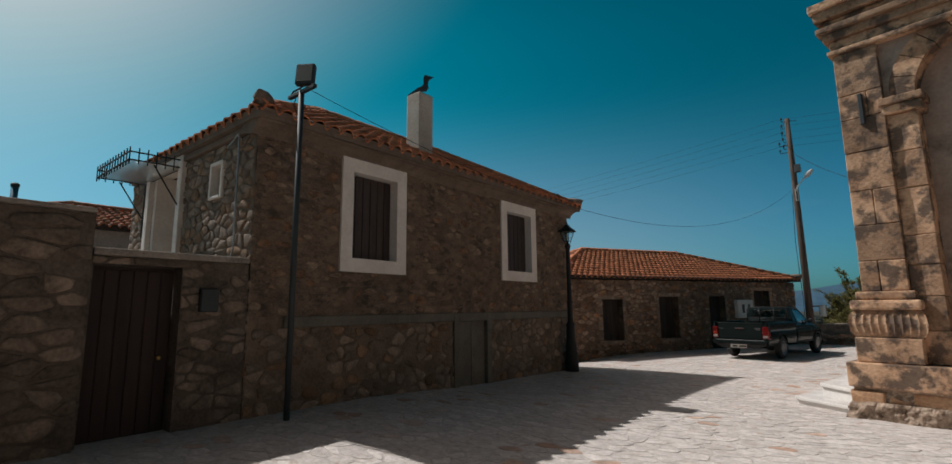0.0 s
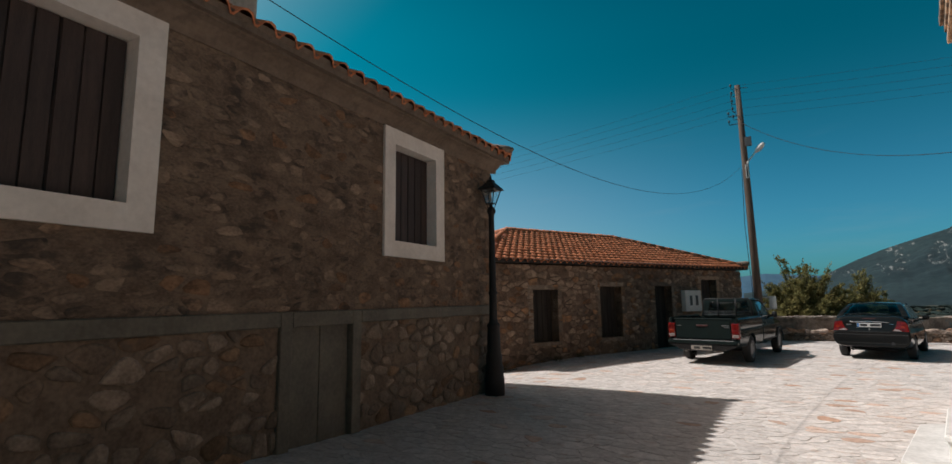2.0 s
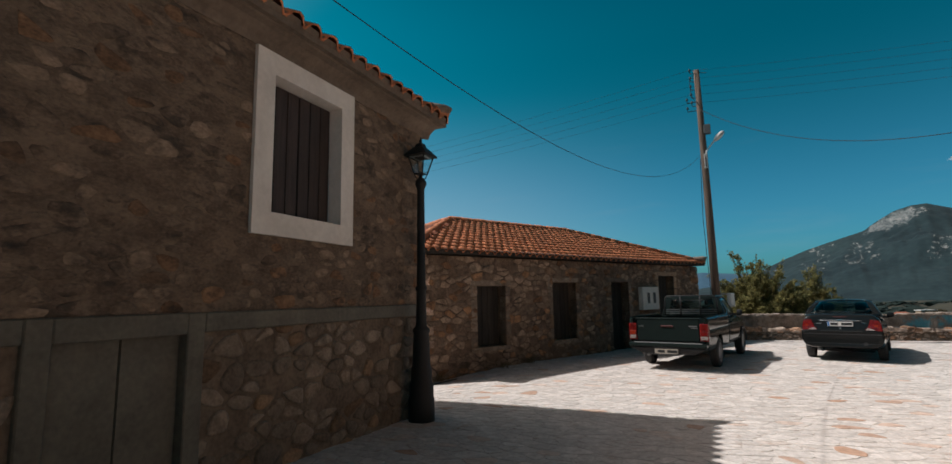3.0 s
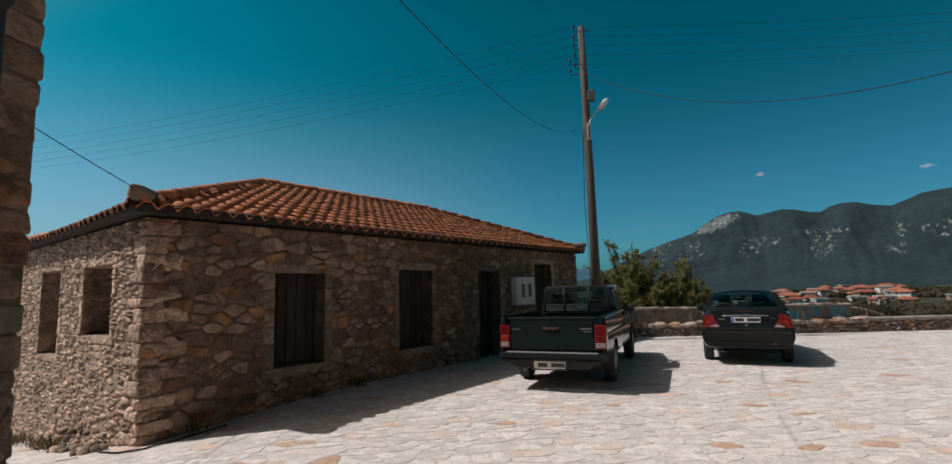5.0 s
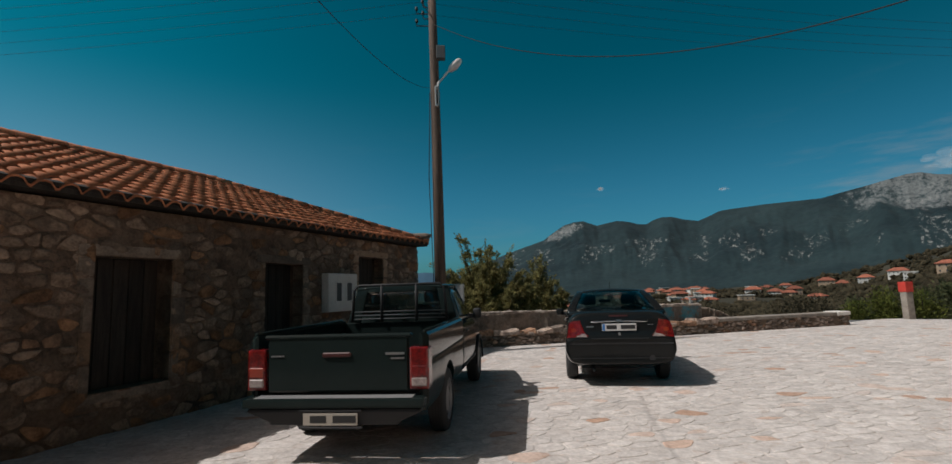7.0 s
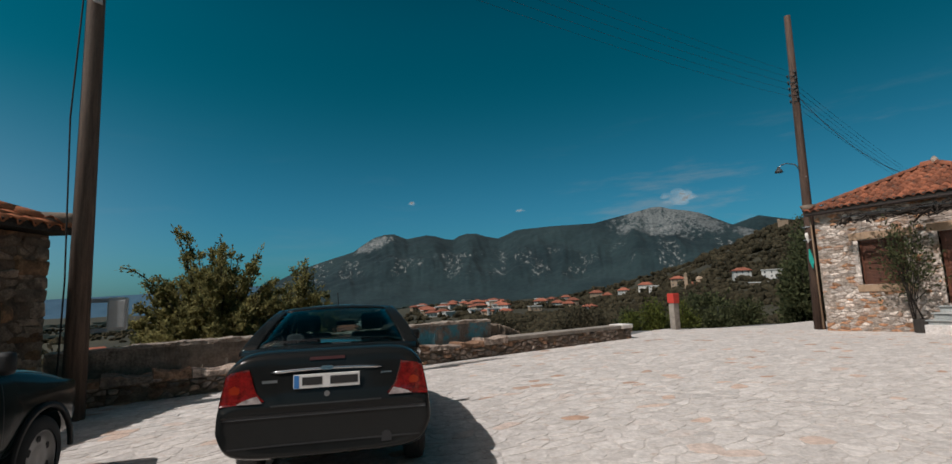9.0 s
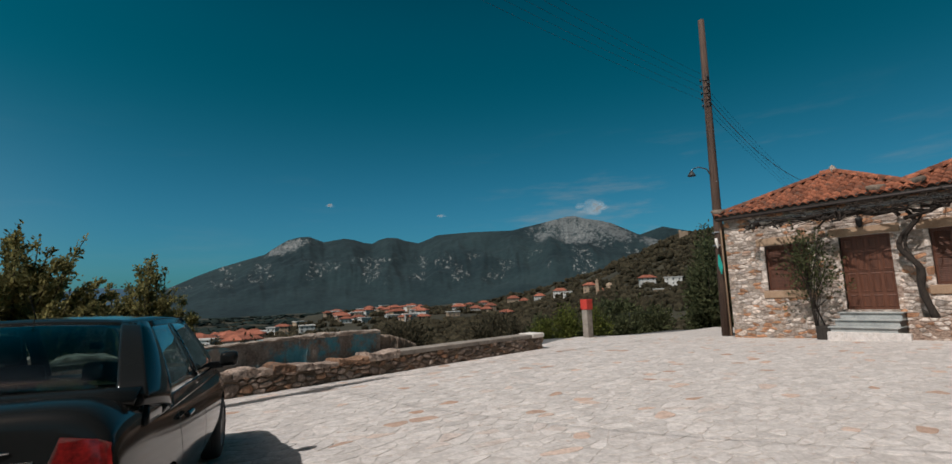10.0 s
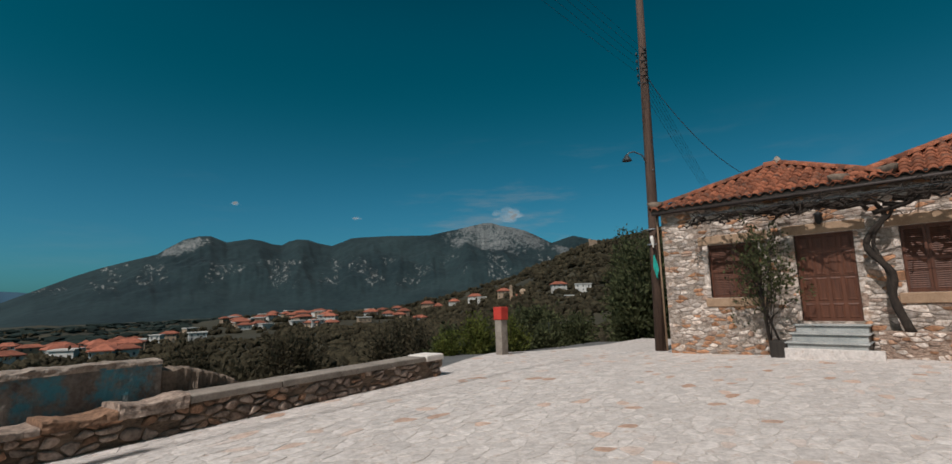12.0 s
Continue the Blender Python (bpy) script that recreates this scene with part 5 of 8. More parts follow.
for s in (-1, 1):
    sc = [(s * 0.8, 0.82, 1.02), (s * 0.785, 3.3, 0.955), (s * 0.58, 2.64, 1.46), (s * 0.575, 1.35, 1.468)]
    for a, b in ((0.1, 0.47), (0.52, 0.93)):
        part("side_window", patch(sc, (s * 0.03, 0, 0), a, b, 0.04, 0.93, 0.005), PANE, sedan, smooth=True).visible_shadow = False
    for a, b, c, d in ((-0.1, 0.1, -0.1, 1), (0.47, 0.52, -0.05, 1), (0.1, 1.0, 0.93, 1.02), (0.93, 1.04, -0.05, 1), (0.02, 1.0, -0.12, 0.04)):
        part("window_frame", patch(sc, (s * 0.03, 0, 0), a, b, c, d, 0.03), BLACK_PAINT, sedan, smooth=True)
    bm = bmesh.new()
    box(bm, s * 0.86 if s > 0 else -1.02, 1.02 if s > 0 else -0.86, 2.98, 3.1, 0.98, 1.12, 0.045)
    part("wing_mirror", bm, BLACK_PAINT, sedan, "black wing mirror", smooth=True)
    part("mirror_arm", boxes([(min(s * 0.76, s * 0.9), max(s * 0.76, s * 0.9), 3.0, 3.08, 0.97, 1.03)], 0.015), TRIM, sedan)
    out = [(s * 0.6, 1.045), (s * 0.7, 1.04), (s * 0.77, 1.0), (s * 0.81, 0.77), (s * 0.46, 0.775), (s * 0.545, 0.87), (s * 0.57, 0.95)]
    light = part("tail_light", decal(tree, out, "+y", 0.012, 0.06, 12, 12), RED_LENS, sedan, "red wrap-round tail light", smooth=True)
    part("reversing_lens", decal(tree, [(s * 0.49, 0.78), (s * 0.53, 0.835), (s * 0.62, 0.815), (s * 0.68, 0.78)], "+y", 0.016, 0.02, 4, 8), CLEAR_LENS, light, "clear lens")
    part("amber_lens", decal(tree, [(s * 0.67, 0.86), (s * 0.66, 0.885), (s * 0.67, 0.915), (s * 0.7, 0.925), (s * 0.735, 0.91), (s * 0.745, 0.88), (s * 0.72, 0.86)], "+y", 0.0145, 0.02, 4, 8), AMBER_LENS, light, "amber lens")
    part("door_handle", boxes([(min(s * 0.83, s * 0.87), max(s * 0.83, s * 0.87), 1.4, 1.58, 0.83, 0.86)], 0.01), BLACK_PAINT, sedan)
    for y in (1.32, 2.32):
        part("door_seam", decal(tree, [(y, 0.32), (y + 0.008, 0.32), (y + 0.008, 0.94), (y, 0.94)], "-x", 0.001, 0.01, 10, 1), INK, sedan)
strip = []
for k in range(17):
    x = -0.44 + 0.88 * k / 16
    z = 1.022 - 0.014 * (x / 0.44) ** 2
    strip.append((x, tree.ray_cast(Vector((x, -3, z)), Vector((0, 1, 0)))[0].y - 0.004, z))
part("chrome_strip", tube(strip, [0.004] + [0.014] * 15 + [0.004], 12), CHROME, sedan, "chrome boot-lid strip", smooth=True)
part("oval_badge", ([v for v in decal(tree, [(-0.06, 1.025), (-0.035, 1.043), (0.035, 1.043), (0.06, 1.025), (0.035, 1.007), (-0.035, 1.007)], "+y", 0.036, 0.01, 6, 8)[0]], decal(tree, [(-0.06, 1.025), (-0.035, 1.043), (0.035, 1.043), (0.06, 1.025), (0.035, 1.007), (-0.035, 1.007)], "+y", 0.036, 0.01, 6, 8)[1]), CHROME, sedan)
part("brake_light", decal(tree, [(-0.14, 1.09), (0.14, 1.09), (0.14, 1.113), (-0.14, 1.113)], "+y", 0.008, 0.02, 2, 6), DULL_RED, sedan, "unlit high brake light")
part("badge", decal(tree, [(-0.5, 0.93), (-0.385, 0.93), (-0.385, 0.95), (-0.5, 0.95)], "+y", 0.004, 0.01, 2, 3), ALLOY, sedan)
part("badge", decal(tree, [(0.43, 0.955), (0.52, 0.955), (0.52, 0.967), (0.43, 0.967)], "+y", 0.004, 0.01, 2, 3), CHROME, sedan)
lock_y = tree.ray_cast(Vector((0, -3, 0.9)), Vector((0, 1, 0)))[0].y
number_plate(sedan, tree, -0.26, 0.26, 0.875, 0.985, lock_y - 0.012)
vs, fs = turned([(0.022, 0), (0.022, 0.02), (0.01, 0.022)], 14)
part("boot_lock", ([Matrix.Translation((0, lock_y - 0.001, 0.825)) @ Matrix.Rotation(math.pi / 2, 4, "X") @ v for v in vs], fs), ALLOY, sedan)
part("boot_seam", decal(tree, [(-0.43, 0.752), (0.43, 0.752), (0.43, 0.762), (-0.43, 0.762)], "+y", 0.003, 0.01, 2, 10), INK, sedan)
part("bumper_strip", decal(tree, [(-0.79, 0.67), (0.79, 0.67), (0.79, 0.695), (-0.79, 0.695)], "+y", 0.008, 0.01, 3, 22), TRIM, sedan, "dull black bumper strip", smooth=True)
part("bumper_lip", decal(tree, [(-0.74, 0.45), (0.74, 0.45), (0.74, 0.462), (-0.74, 0.462)], "+y", 0.004, 0.01, 2, 22), TRIM, sedan)
part("towing_eye_cover", decal(tree, [(0.43, 0.42), (0.51, 0.42), (0.51, 0.475), (0.49, 0.5), (0.45, 0.5), (0.43, 0.475)], "+y", 0.006, 0.01, 4, 6), TRIM, sedan)
part("exhaust_pipe", tube([(-0.42, 0.08, 0.27), (-0.42, 0.6, 0.27)], 0.026, 14), DARK_STEEL, sedan, smooth=True)
part("underbody", boxes([(-0.6, 0.6, 0.7, 4.1, 0.2, 0.32)], 0.03), TRIM, sedan)
for x in (-0.36, 0.36):
    seat(sedan, x, 2.0, 0.5, SEAT_CLOTH)
bm = bmesh.new()
box(bm, -0.64, 0.64, 1.0, 1.16, 0.55, 1.1, 0.06)
part("rear_seat", bm, SEAT_CLOTH, sedan, smooth=True)
part("parcel_shelf", boxes([(-0.64, 0.64, 0.62, 1.0, 0.98, 1.02)], 0.01), SEAT_CLOTH, sedan)
part("dashboard", boxes([(-0.66, 0.66, 2.95, 3.38, 0.7, 0.98)], 0.05), TRIM, sedan)
part("rear_mirror", boxes([(-0.12, 0.12, 2.72, 2.75, 1.24, 1.3)], 0.01), TRIM, sedan)
part("roof_aerial", tube([(0, 1.4, 1.5), (0, 1.28, 1.66)], 0.004, 6), TRIM, sedan)

# --- dark green pickup truck ---
truck = thing("pickup_truck", "dark green pickup truck parked beside the cottage", "truck", -3.83, 18.5, -0.16, -12.6)


def cab_section(y, w, zb, belt, top, topw):
    return [(0, y, zb), (w * 0.75, y, zb), (w * 0.95, y, zb + 0.04), (w, y, zb + 0.2), (w, y, 0.78), (w * 0.985, y, 0.95), (w * 0.95, y, belt - 0.03), (w * 0.92, y, belt), (topw, y, top), (topw * 0.5, y, top), (0, y, top)]


st = [cab_section(2.4, 0.84, 0.42, 1.14, 1.12, 0.7), cab_section(2.42, 0.87, 0.4, 1.15, 1.14, 0.72), cab_section(2.46, 0.88, 0.38, 1.16, 0.75, 0.7), cab_section(3.0, 0.88, 0.38, 1.14, 0.7, 0.7), cab_section(3.85, 0.88, 0.38, 1.12, 0.75, 0.7),
      cab_section(3.9, 0.88, 0.38, 1.12, 1.16, 0.72), cab_section(4.3, 0.87, 0.38, 1.06, 1.12, 0.66), cab_section(4.85, 0.84, 0.38, 0.96, 1.02, 0.6), cab_section(5.05, 0.8, 0.4, 0.85, 0.9, 0.55), cab_section(5.12, 0.7, 0.45, 0.78, 0.8, 0.5)]
WT = 0.35
cab, tree2 = carved("cab_body", loft(st), PAINT, truck, 2, [drum(s * 0.5, s * 1.2, 4.33, WT, 0.42) for s in (-1, 1)])
for s in (-1, 1):
    for y in (1.22, 4.33):
        wheel(truck, s * 0.775, y, WT, 0.2, s)
rc = [(-0.63, 2.5, 1.66), (0.63, 2.5, 1.66), (0.62, 3.22, 1.66), (-0.62, 3.22, 1.66)]
part("cab_roof", patch(rc, (0, 0, 0.045), -0.03, 1.03, -0.04, 1.03, 0.04, 10), PAINT, truck, smooth=True)
bc = [(-0.76, 2.41, 1.14), (0.76, 2.41, 1.14), (0.63, 2.48, 1.66), (-0.63, 2.48, 1.66)]
wc = [(0.76, 3.85, 1.15), (-0.76, 3.85, 1.15), (-0.62, 3.22, 1.66), (0.62, 3.22, 1.66)]
part("rear_window", patch(bc, (0, -0.02, 0), 0.1, 0.9, 0.2, 0.86, 0.005), PANE, truck, "cab rear window", smooth=True).visible_shadow = False
for a, b, c, d in ((-0.03, 0.1, 0, 1.02), (0.9, 1.03, 0, 1.02), (0.1, 0.9, 0.0, 0.2), (0.1, 0.9, 0.86, 1.02)):
    part("cab_back_frame", patch(bc, (0, -0.02, 0), a, b, c, d, 0.03), PAINT, truck, smooth=True)
part("windscreen", patch(wc, (0, 0.04, 0.04), 0.05, 0.95, 0.04, 0.95, 0.005), PANE, truck, smooth=True).visible_shadow = False
for a, b in ((-0.02, 0.06), (0.94, 1.02)):
    part("pillar", patch(wc, (0, 0.04, 0.04), a, b, -0.02, 1.02, 0.03), PAINT, truck, smooth=True)
for s in (-1, 1):
    sc = [(s * 0.81, 2.46, 1.14), (s * 0.81, 3.8, 1.12), (s * 0.625, 3.2, 1.655), (s * 0.635, 2.52, 1.655)]
    part("side_window", patch(sc, (s * 0.02, 0, 0), 0.16, 0.95, 0.05, 0.92, 0.005), PANE, truck, smooth=True).visible_shadow = False
    for a, b, c, d in ((-0.04, 0.16, -0.06, 1), (0.16, 1, 0.92, 1.03), (0.95, 1.03, -0.06, 1), (0.1, 1, -0.08, 0.05)):
        part("window_frame", patch(sc, (s * 0.02, 0, 0), a, b, c, d, 0.03), PAINT, truck, smooth=True)
    bm = bmesh.new()
    box(bm, 0.88 if s > 0 else -1.01, 1.01 if s > 0 else -0.88, 3.55, 3.66, 1.12, 1.29, 0.04)
    part("wing_mirror", bm, TRIM, truck, "black wing mirror", smooth=True)
    part("mirror_arm", boxes([(min(s * 0.8, s * 0.96), max(s * 0.8, s * 0.96), 3.57, 3.64, 1.13, 1.2)], 0.015), TRIM, truck)
    part("door_handle", boxes([(min(s * 0.87, s * 0.905), max(s * 0.87, s * 0.905), 2.7, 2.88, 0.98, 1.01)], 0.01), PAINT, truck)
    part("arch_trim", ([Vector((s * (0.87 + 0.03 * (k % 2)), 4.33 + (0.41 + 0.045 * (k // 2 % 2)) * math.cos(math.pi * (k // 4) / 16), WT + (0.41 + 0.045 * (k // 2 % 2)) * math.sin(math.pi * (k // 4) / 16))) for k in range(68)],
                       [(4 * i + a, 4 * i + b, 4 * i + 4 + b, 4 * i + 4 + a) for i in range(16) for a, b in ((0, 1), (1, 3), (3, 2), (2, 0))]), TRIM, truck, smooth=True)
for y, z0, z1 in ((2.56, 0.45, 1.13), (3.78, 0.6, 1.1)):
    part("door_seam", decal(tree2, [(y, z0), (y + 0.01, z0), (y + 0.01, z1), (y, z1)], "-x", 0.001, 0.01, 8, 1), INK, truck)
part("side_moulding", decal(tree2, [(2.5, 0.5), (3.8, 0.5), (3.8, 0.54), (2.5, 0.54)], "-x", 0.012, 0.01, 2, 8), TRIM, truck)
# bed
for s in (-1, 1):
    prof = [(0.80, 1.19), (0.86, 1.2), (0.885, 1.17), (0.89, 0.98), (0.875, 0.93), (0.885, 0.9), (0.88, 0.62), (0.85, 0.48), (0.8, 0.48), (0.8, 1.1)]
    ys = [0.06, 0.1, 0.8, 1.6, 2.3, 2.34]
    vs = [Vector((s * (x - (0.05 if y == 0.06 else 0.0) * (x > 0.84)), y, z)) for y in ys for x, z in prof]
    n = len(prof)
    fs = [(i * n + k, i * n + (k + 1) % n, (i + 1) * n + (k + 1) % n, (i + 1) * n + k) for i in range(len(ys) - 1) for k in range(n)] + [tuple(range(n)), tuple(range((len(ys) - 1) * n, len(ys) * n))]
    bm = bmesh.new()
    bv = [bm.verts.new(v) for v in vs]
    for f in fs:
        bm.faces.new([bv[i] for i in f])
    bmesh.ops.recalc_face_normals(bm, faces=bm.faces)
    side_panel, t3 = carved("bed_side", bm, PAINT, truck, 0, [drum(s * 0.5, s * 1.2, 1.22, WT, 0.43)], "dark green bed side")
    part("wheel_well", boxes([(min(s * 0.58, s * 0.8), max(s * 0.58, s * 0.8), 0.8, 1.65, 0.5, 0.86)], 0.06), TRIM, truck)
    x0, x1 = sorted((s * 0.71, s * 0.895))
    light = part("tail_light", boxes([(x0, x1, 0.035, 0.2, 0.68, 1.07)], 0.02), RED_LENS, truck, "tall red tail light")
    part("amber_lens", boxes([(x0 + 0.018, x1 - 0.018, 0.028, 0.05, 0.8, 0.9)], 0.01), AMBER_LENS if s < 0 else RED_LENS, light)
    part("reversing_lens", boxes([(x0 + 0.018, x1 - 0.018, 0.026, 0.05, 0.71, 0.79)], 0.01), CLEAR_LENS, light, "clear lens")
    part("bed_rail", tube([(s * 0.845, 0.1, 1.205), (s * 0.845, 2.3, 1.205)], 0.02, 8), PAINT, truck, smooth=True)
part("bed_floor", boxes([(-0.8, 0.8, 0.1, 2.34, 0.6, 0.66)], 0.01), TRIM, truck)
part("bed_front", boxes([(-0.8, 0.8, 2.3, 2.34, 0.66, 1.17)], 0.01), PAINT, truck)
gate = part("tailgate", boxes([(-0.7, 0.7, 0.05, 0.1, 0.66, 1.19)], 0.018), PAINT, truck, "closed tailgate")
part("top_rail", boxes([(-0.735, 0.735, 0.04, 0.11, 1.155, 1.2)], 0.018), PAINT, gate)
part("gate_handle", boxes([(-0.14, 0.14, 0.03, 0.06, 0.985, 1.03)], 0.01), DULL_RED, gate, "dull red handle strip")
part("badge", boxes([(-0.66, -0.53, 0.042, 0.052, 0.995, 1.008)]), ALLOY, gate)
part("badge", boxes([(0.48, 0.66, 0.042, 0.052, 1.0, 1.022)]), ALLOY, gate)
part("badge", boxes([(0.53, 0.66, 0.042, 0.052, 0.96, 0.974)]), ALLOY, gate)
bump = part("step_bumper", boxes([(-0.87, 0.87, -0.1, 0.06, 0.54, 0.63)], 0.025), PAINT, truck, "black step bumper")
part("step_pad", boxes([(-0.76, 0.76, -0.085, 0.05, 0.631, 0.637)], 0.002), BUMPER_STEEL, bump, "grey step pad")
apron = boxes([(-0.84, 0.84, -0.07, 0.08, 0.38, 0.535)], 0.03)
for v in apron.verts:
    if v.co.z < 0.45:
        v.co.x *= 0.74
        v.co.y += 0.02
part("bumper_apron", apron, TRIM, truck, "black apron narrowing under the bumper")
pl = number_plate(truck, None, -0.27, 0.25, 0.39, 0.5, -0.075, band=False, face=SHADED_PLATE)
part("plate_frame", boxes([(-0.31, 0.29, -0.09, -0.06, 0.36, 0.38), (-0.31, 0.29, -0.09, -0.06, 0.51, 0.53)], 0.004), TRIM, pl)
part("chassis", boxes([(-0.4, -0.28, 0.1, 4.9, 0.36, 0.5), (0.28, 0.4, 0.1, 4.9, 0.36, 0.5), (-0.7, 0.7, 1.17, 1.27, 0.3, 0.4)], 0.01), TRIM, truck)
part("exhaust_pipe", tube([(-0.5, 0.15, 0.33), (-0.5, 1.2, 0.36)], 0.03, 12), ALLOY, truck, smooth=True)
for pts in ([(-0.68, 2.27, 1.18), (-0.65, 2.27, 1.62), (-0.59, 2.27, 1.69), (0.59, 2.27, 1.69), (0.65, 2.27, 1.62), (0.68, 2.27, 1.18)], [(-0.25, 2.27, 1.18), (-0.25, 2.27, 1.7)], [(0.25, 2.27, 1.18), (0.25, 2.27, 1.7)]):
    part("rack_bar", tube(pts, 0.019, 10), TRIM, truck, smooth=True)
for z in (1.22, 1.27, 1.32):
    part("rack_rail", tube([(-0.7, 2.27, z), (0.7, 2.27, z)], 0.009, 8), DARK_STEEL, truck, smooth=True)
for x in (-0.4, 0.4):
    seat(truck, x, 2.85, 0.7, SEAT_CLOTH, 0.55)
part("dashboard", boxes([(-0.74, 0.74, 3.5, 3.85, 0.85, 1.12)], 0.05), TRIM, truck)


# ---- square: church corner, walls, posts and lamps ----
def block(parent, name, material, x0, x1, y0, y1, z0, z1, bevel=0.012, label=""):
    return part(name, boxes([(x0, x1, y0, y1, z0, z1)], bevel), material, parent, label)


r = random.Random(77)
church = thing("church", "weathered sandstone church corner with pilaster and blind arch", "church", -0.5, 9.5, 0, -12)
ERODED = surface("crumbling_mortar", (0.15, 0.095, 0.06), (0.56, 0.43, 0.33), 7.5, 0.95, 1.0, 26, stain=((0.09, 0.06, 0.04), 6.0, 0.55), stain_amount=0.8, bump_distance=0.04)
FOOT_STONE = surface("orange_footing_stone", (0.3, 0.16, 0.085), (0.56, 0.35, 0.21), 4, 0.93, 1.0, 24, 0.3, stain=((0.1, 0.065, 0.045), 4.0, 0.54), stain_amount=0.7, bump_distance=0.03)
PINK = surface("pinkish_old_plaster", (0.32, 0.25, 0.2), (0.5, 0.4, 0.33), 1.6, 0.93, 0.35, 22, stain=((0.14, 0.12, 0.105), 1.3, 0.54), stain_amount=0.7)
CH = frame_of((0, 0, 0), (1, 0, 0), (0, -1, 0))
part("footing", boxes([(0.02, 7.8, 0.02, 0.7, -0.4, 0.39)]), ERODED, church, "crumbling lime mortar footing")


def eroded_base(length, depth, z0, z1, step=0.035):
    """A rough foot that swells and crumbles along the side and the front."""
    vs, rows, cols = [], 10, int((length + depth) / step)
    for j in range(rows + 1):
        f = j / rows
        z = z0 + (z1 - z0) * f
        for k in range(cols + 1):
            s = k * step - depth
            p = Vector((s, 0.3, z))
            out = 0.045 * (1 - f) + 0.075 * (noise.noise(p * 5.0) + 0.5 * noise.noise(p * 13.0)) + 0.02 * noise.noise(p * 30.0)
            out = max(-0.015, out + 0.012) * (0.35 if j == rows else 1.0)
            vs.append(Vector((-out, -s - out * 0.3, z)) if s < 0 else Vector((s - (out if s < step else 0), -out, z)))
    fs = [(j * (cols + 1) + k, j * (cols + 1) + k + 1, (j + 1) * (cols + 1) + k + 1, (j + 1) * (cols + 1) + k) for j in range(rows) for k in range(cols)]
    return vs, fs


part("footing_base", eroded_base(7.8, 0.7, -0.3, 0.2), ERODED, church, "crumbling brown and cream rubble base")
u = -0.02
while u < 7.6:
    w = r.choice((0.2, 0.3, 0.42, 0.55)) * r.uniform(0.85, 1.15)
    lo, hi, o = 0.17 + r.uniform(-0.03, 0.03), 0.39 - r.uniform(0.012, 0.05), r.uniform(-0.03, 0.025)
    bm = boxes([(u, min(u + w, 7.75), o, 0.4, lo, hi)], 0.025)
    for v in bm.verts:
        v.co += Vector((noise.noise(v.co * 9), noise.noise(v.co * 9 + Vector((7, 0, 0))), noise.noise(v.co * 9 + Vector((0, 7, 0))))) * 0.022
    part("footing_stone", bm, FOOT_STONE, church, smooth=True)
    u += w + r.uniform(0.015, 0.05)
part("footing_side", boxes([(-0.0, 0.6, 0.7, 6.0, -0.4, 0.39), (0.6, 7.8, 5.4, 6.0, -0.4, 0.39)]), ERODED, church)
for a, b in ((-0.03, 1.55), (1.56, 3.2), (3.21, 5.2), (5.21, 7.8)):
    block(church, "plinth_stone", CUT_STONE, a, b, -0.05, 0.75, 0.395, 0.75, 0.02)
part("plinth_side", boxes([(-0.03, 0.6, 0.76, 6.0, 0.39, 0.75)], 0.02), CUT_STONE, church)
part("core_wall", boxes([(0.3, 7.8, 0.56, 5.9, 0.7, 7.2)], 0.02), PINK, church, "old pinkish plaster infill")
part("corner_pier", boxes([(0.27, 0.8, 0.2, 5.9, 0.74, 7.0)], 0.02), CUT_STONE, church)


def pilaster(u):
    block(church, "pilaster_base", CUT_STONE, u + 0.1, u + 0.88, 0.02, 0.7, 0.755, 1.115, 0.015)
    vs, fs, seg = [], [], 60
    for z, bulge in ((1.12, 0.0), (1.2, 0.05), (1.32, 0.07), (1.44, 0.05), (1.51, 0.0)):
        for k in range(seg + 1):
            f = k / seg
            flute = 0.022 * abs(math.sin(f * math.pi * 10)) if 1.12 < z < 1.5 else 0.0
            vs.append(Vector((u + 0.12 - bulge + (0.78 + 2 * bulge) * f, 0.05 - bulge + flute, z)))
    for i in range(4):
        for k in range(seg):
            a = i * (seg + 1) + k
            fs.append((a, a + 1, a + seg + 2, a + seg + 1))
    part("fluted_block", (vs, fs), CUT_STONE, church, "fluted rounded base stone")
    block(church, "fluted_core", CUT_STONE, u + 0.1, u + 0.9, 0.065, 0.7, 1.118, 1.51, 0.03)
    block(church, "base_moulding", CUT_STONE, u + 0.09, u + 0.93, -0.02, 0.7, 1.515, 1.66, 0.04)
    block(church, "base_fillet", CUT_STONE, u + 0.16, u + 0.87, 0.06, 0.7, 1.665, 1.79, 0.03)
    z = 1.795
    while z < 5.5:
        h = min(r.uniform(0.38, 0.62), 5.6 - z)
        if 5.6 - z - h < 0.25:
            h = 5.6 - z
        if r.random() < 0.5:
            m = u + r.uniform(0.42, 0.62)
            block(church, "ashlar", CUT_STONE, u + 0.24, m - 0.003, 0.12 + r.uniform(-0.006, 0.006), 0.6, z, z + h - 0.006, 0.012)
            block(church, "ashlar", CUT_STONE, m + 0.003, u + 0.8, 0.12 + r.uniform(-0.006, 0.006), 0.6, z, z + h - 0.006, 0.012)
        else:
            block(church, "ashlar", CUT_STONE, u + 0.24, u + 0.8, 0.12 + r.uniform(-0.006, 0.006), 0.6, z, z + h - 0.006, 0.012)
        z += h


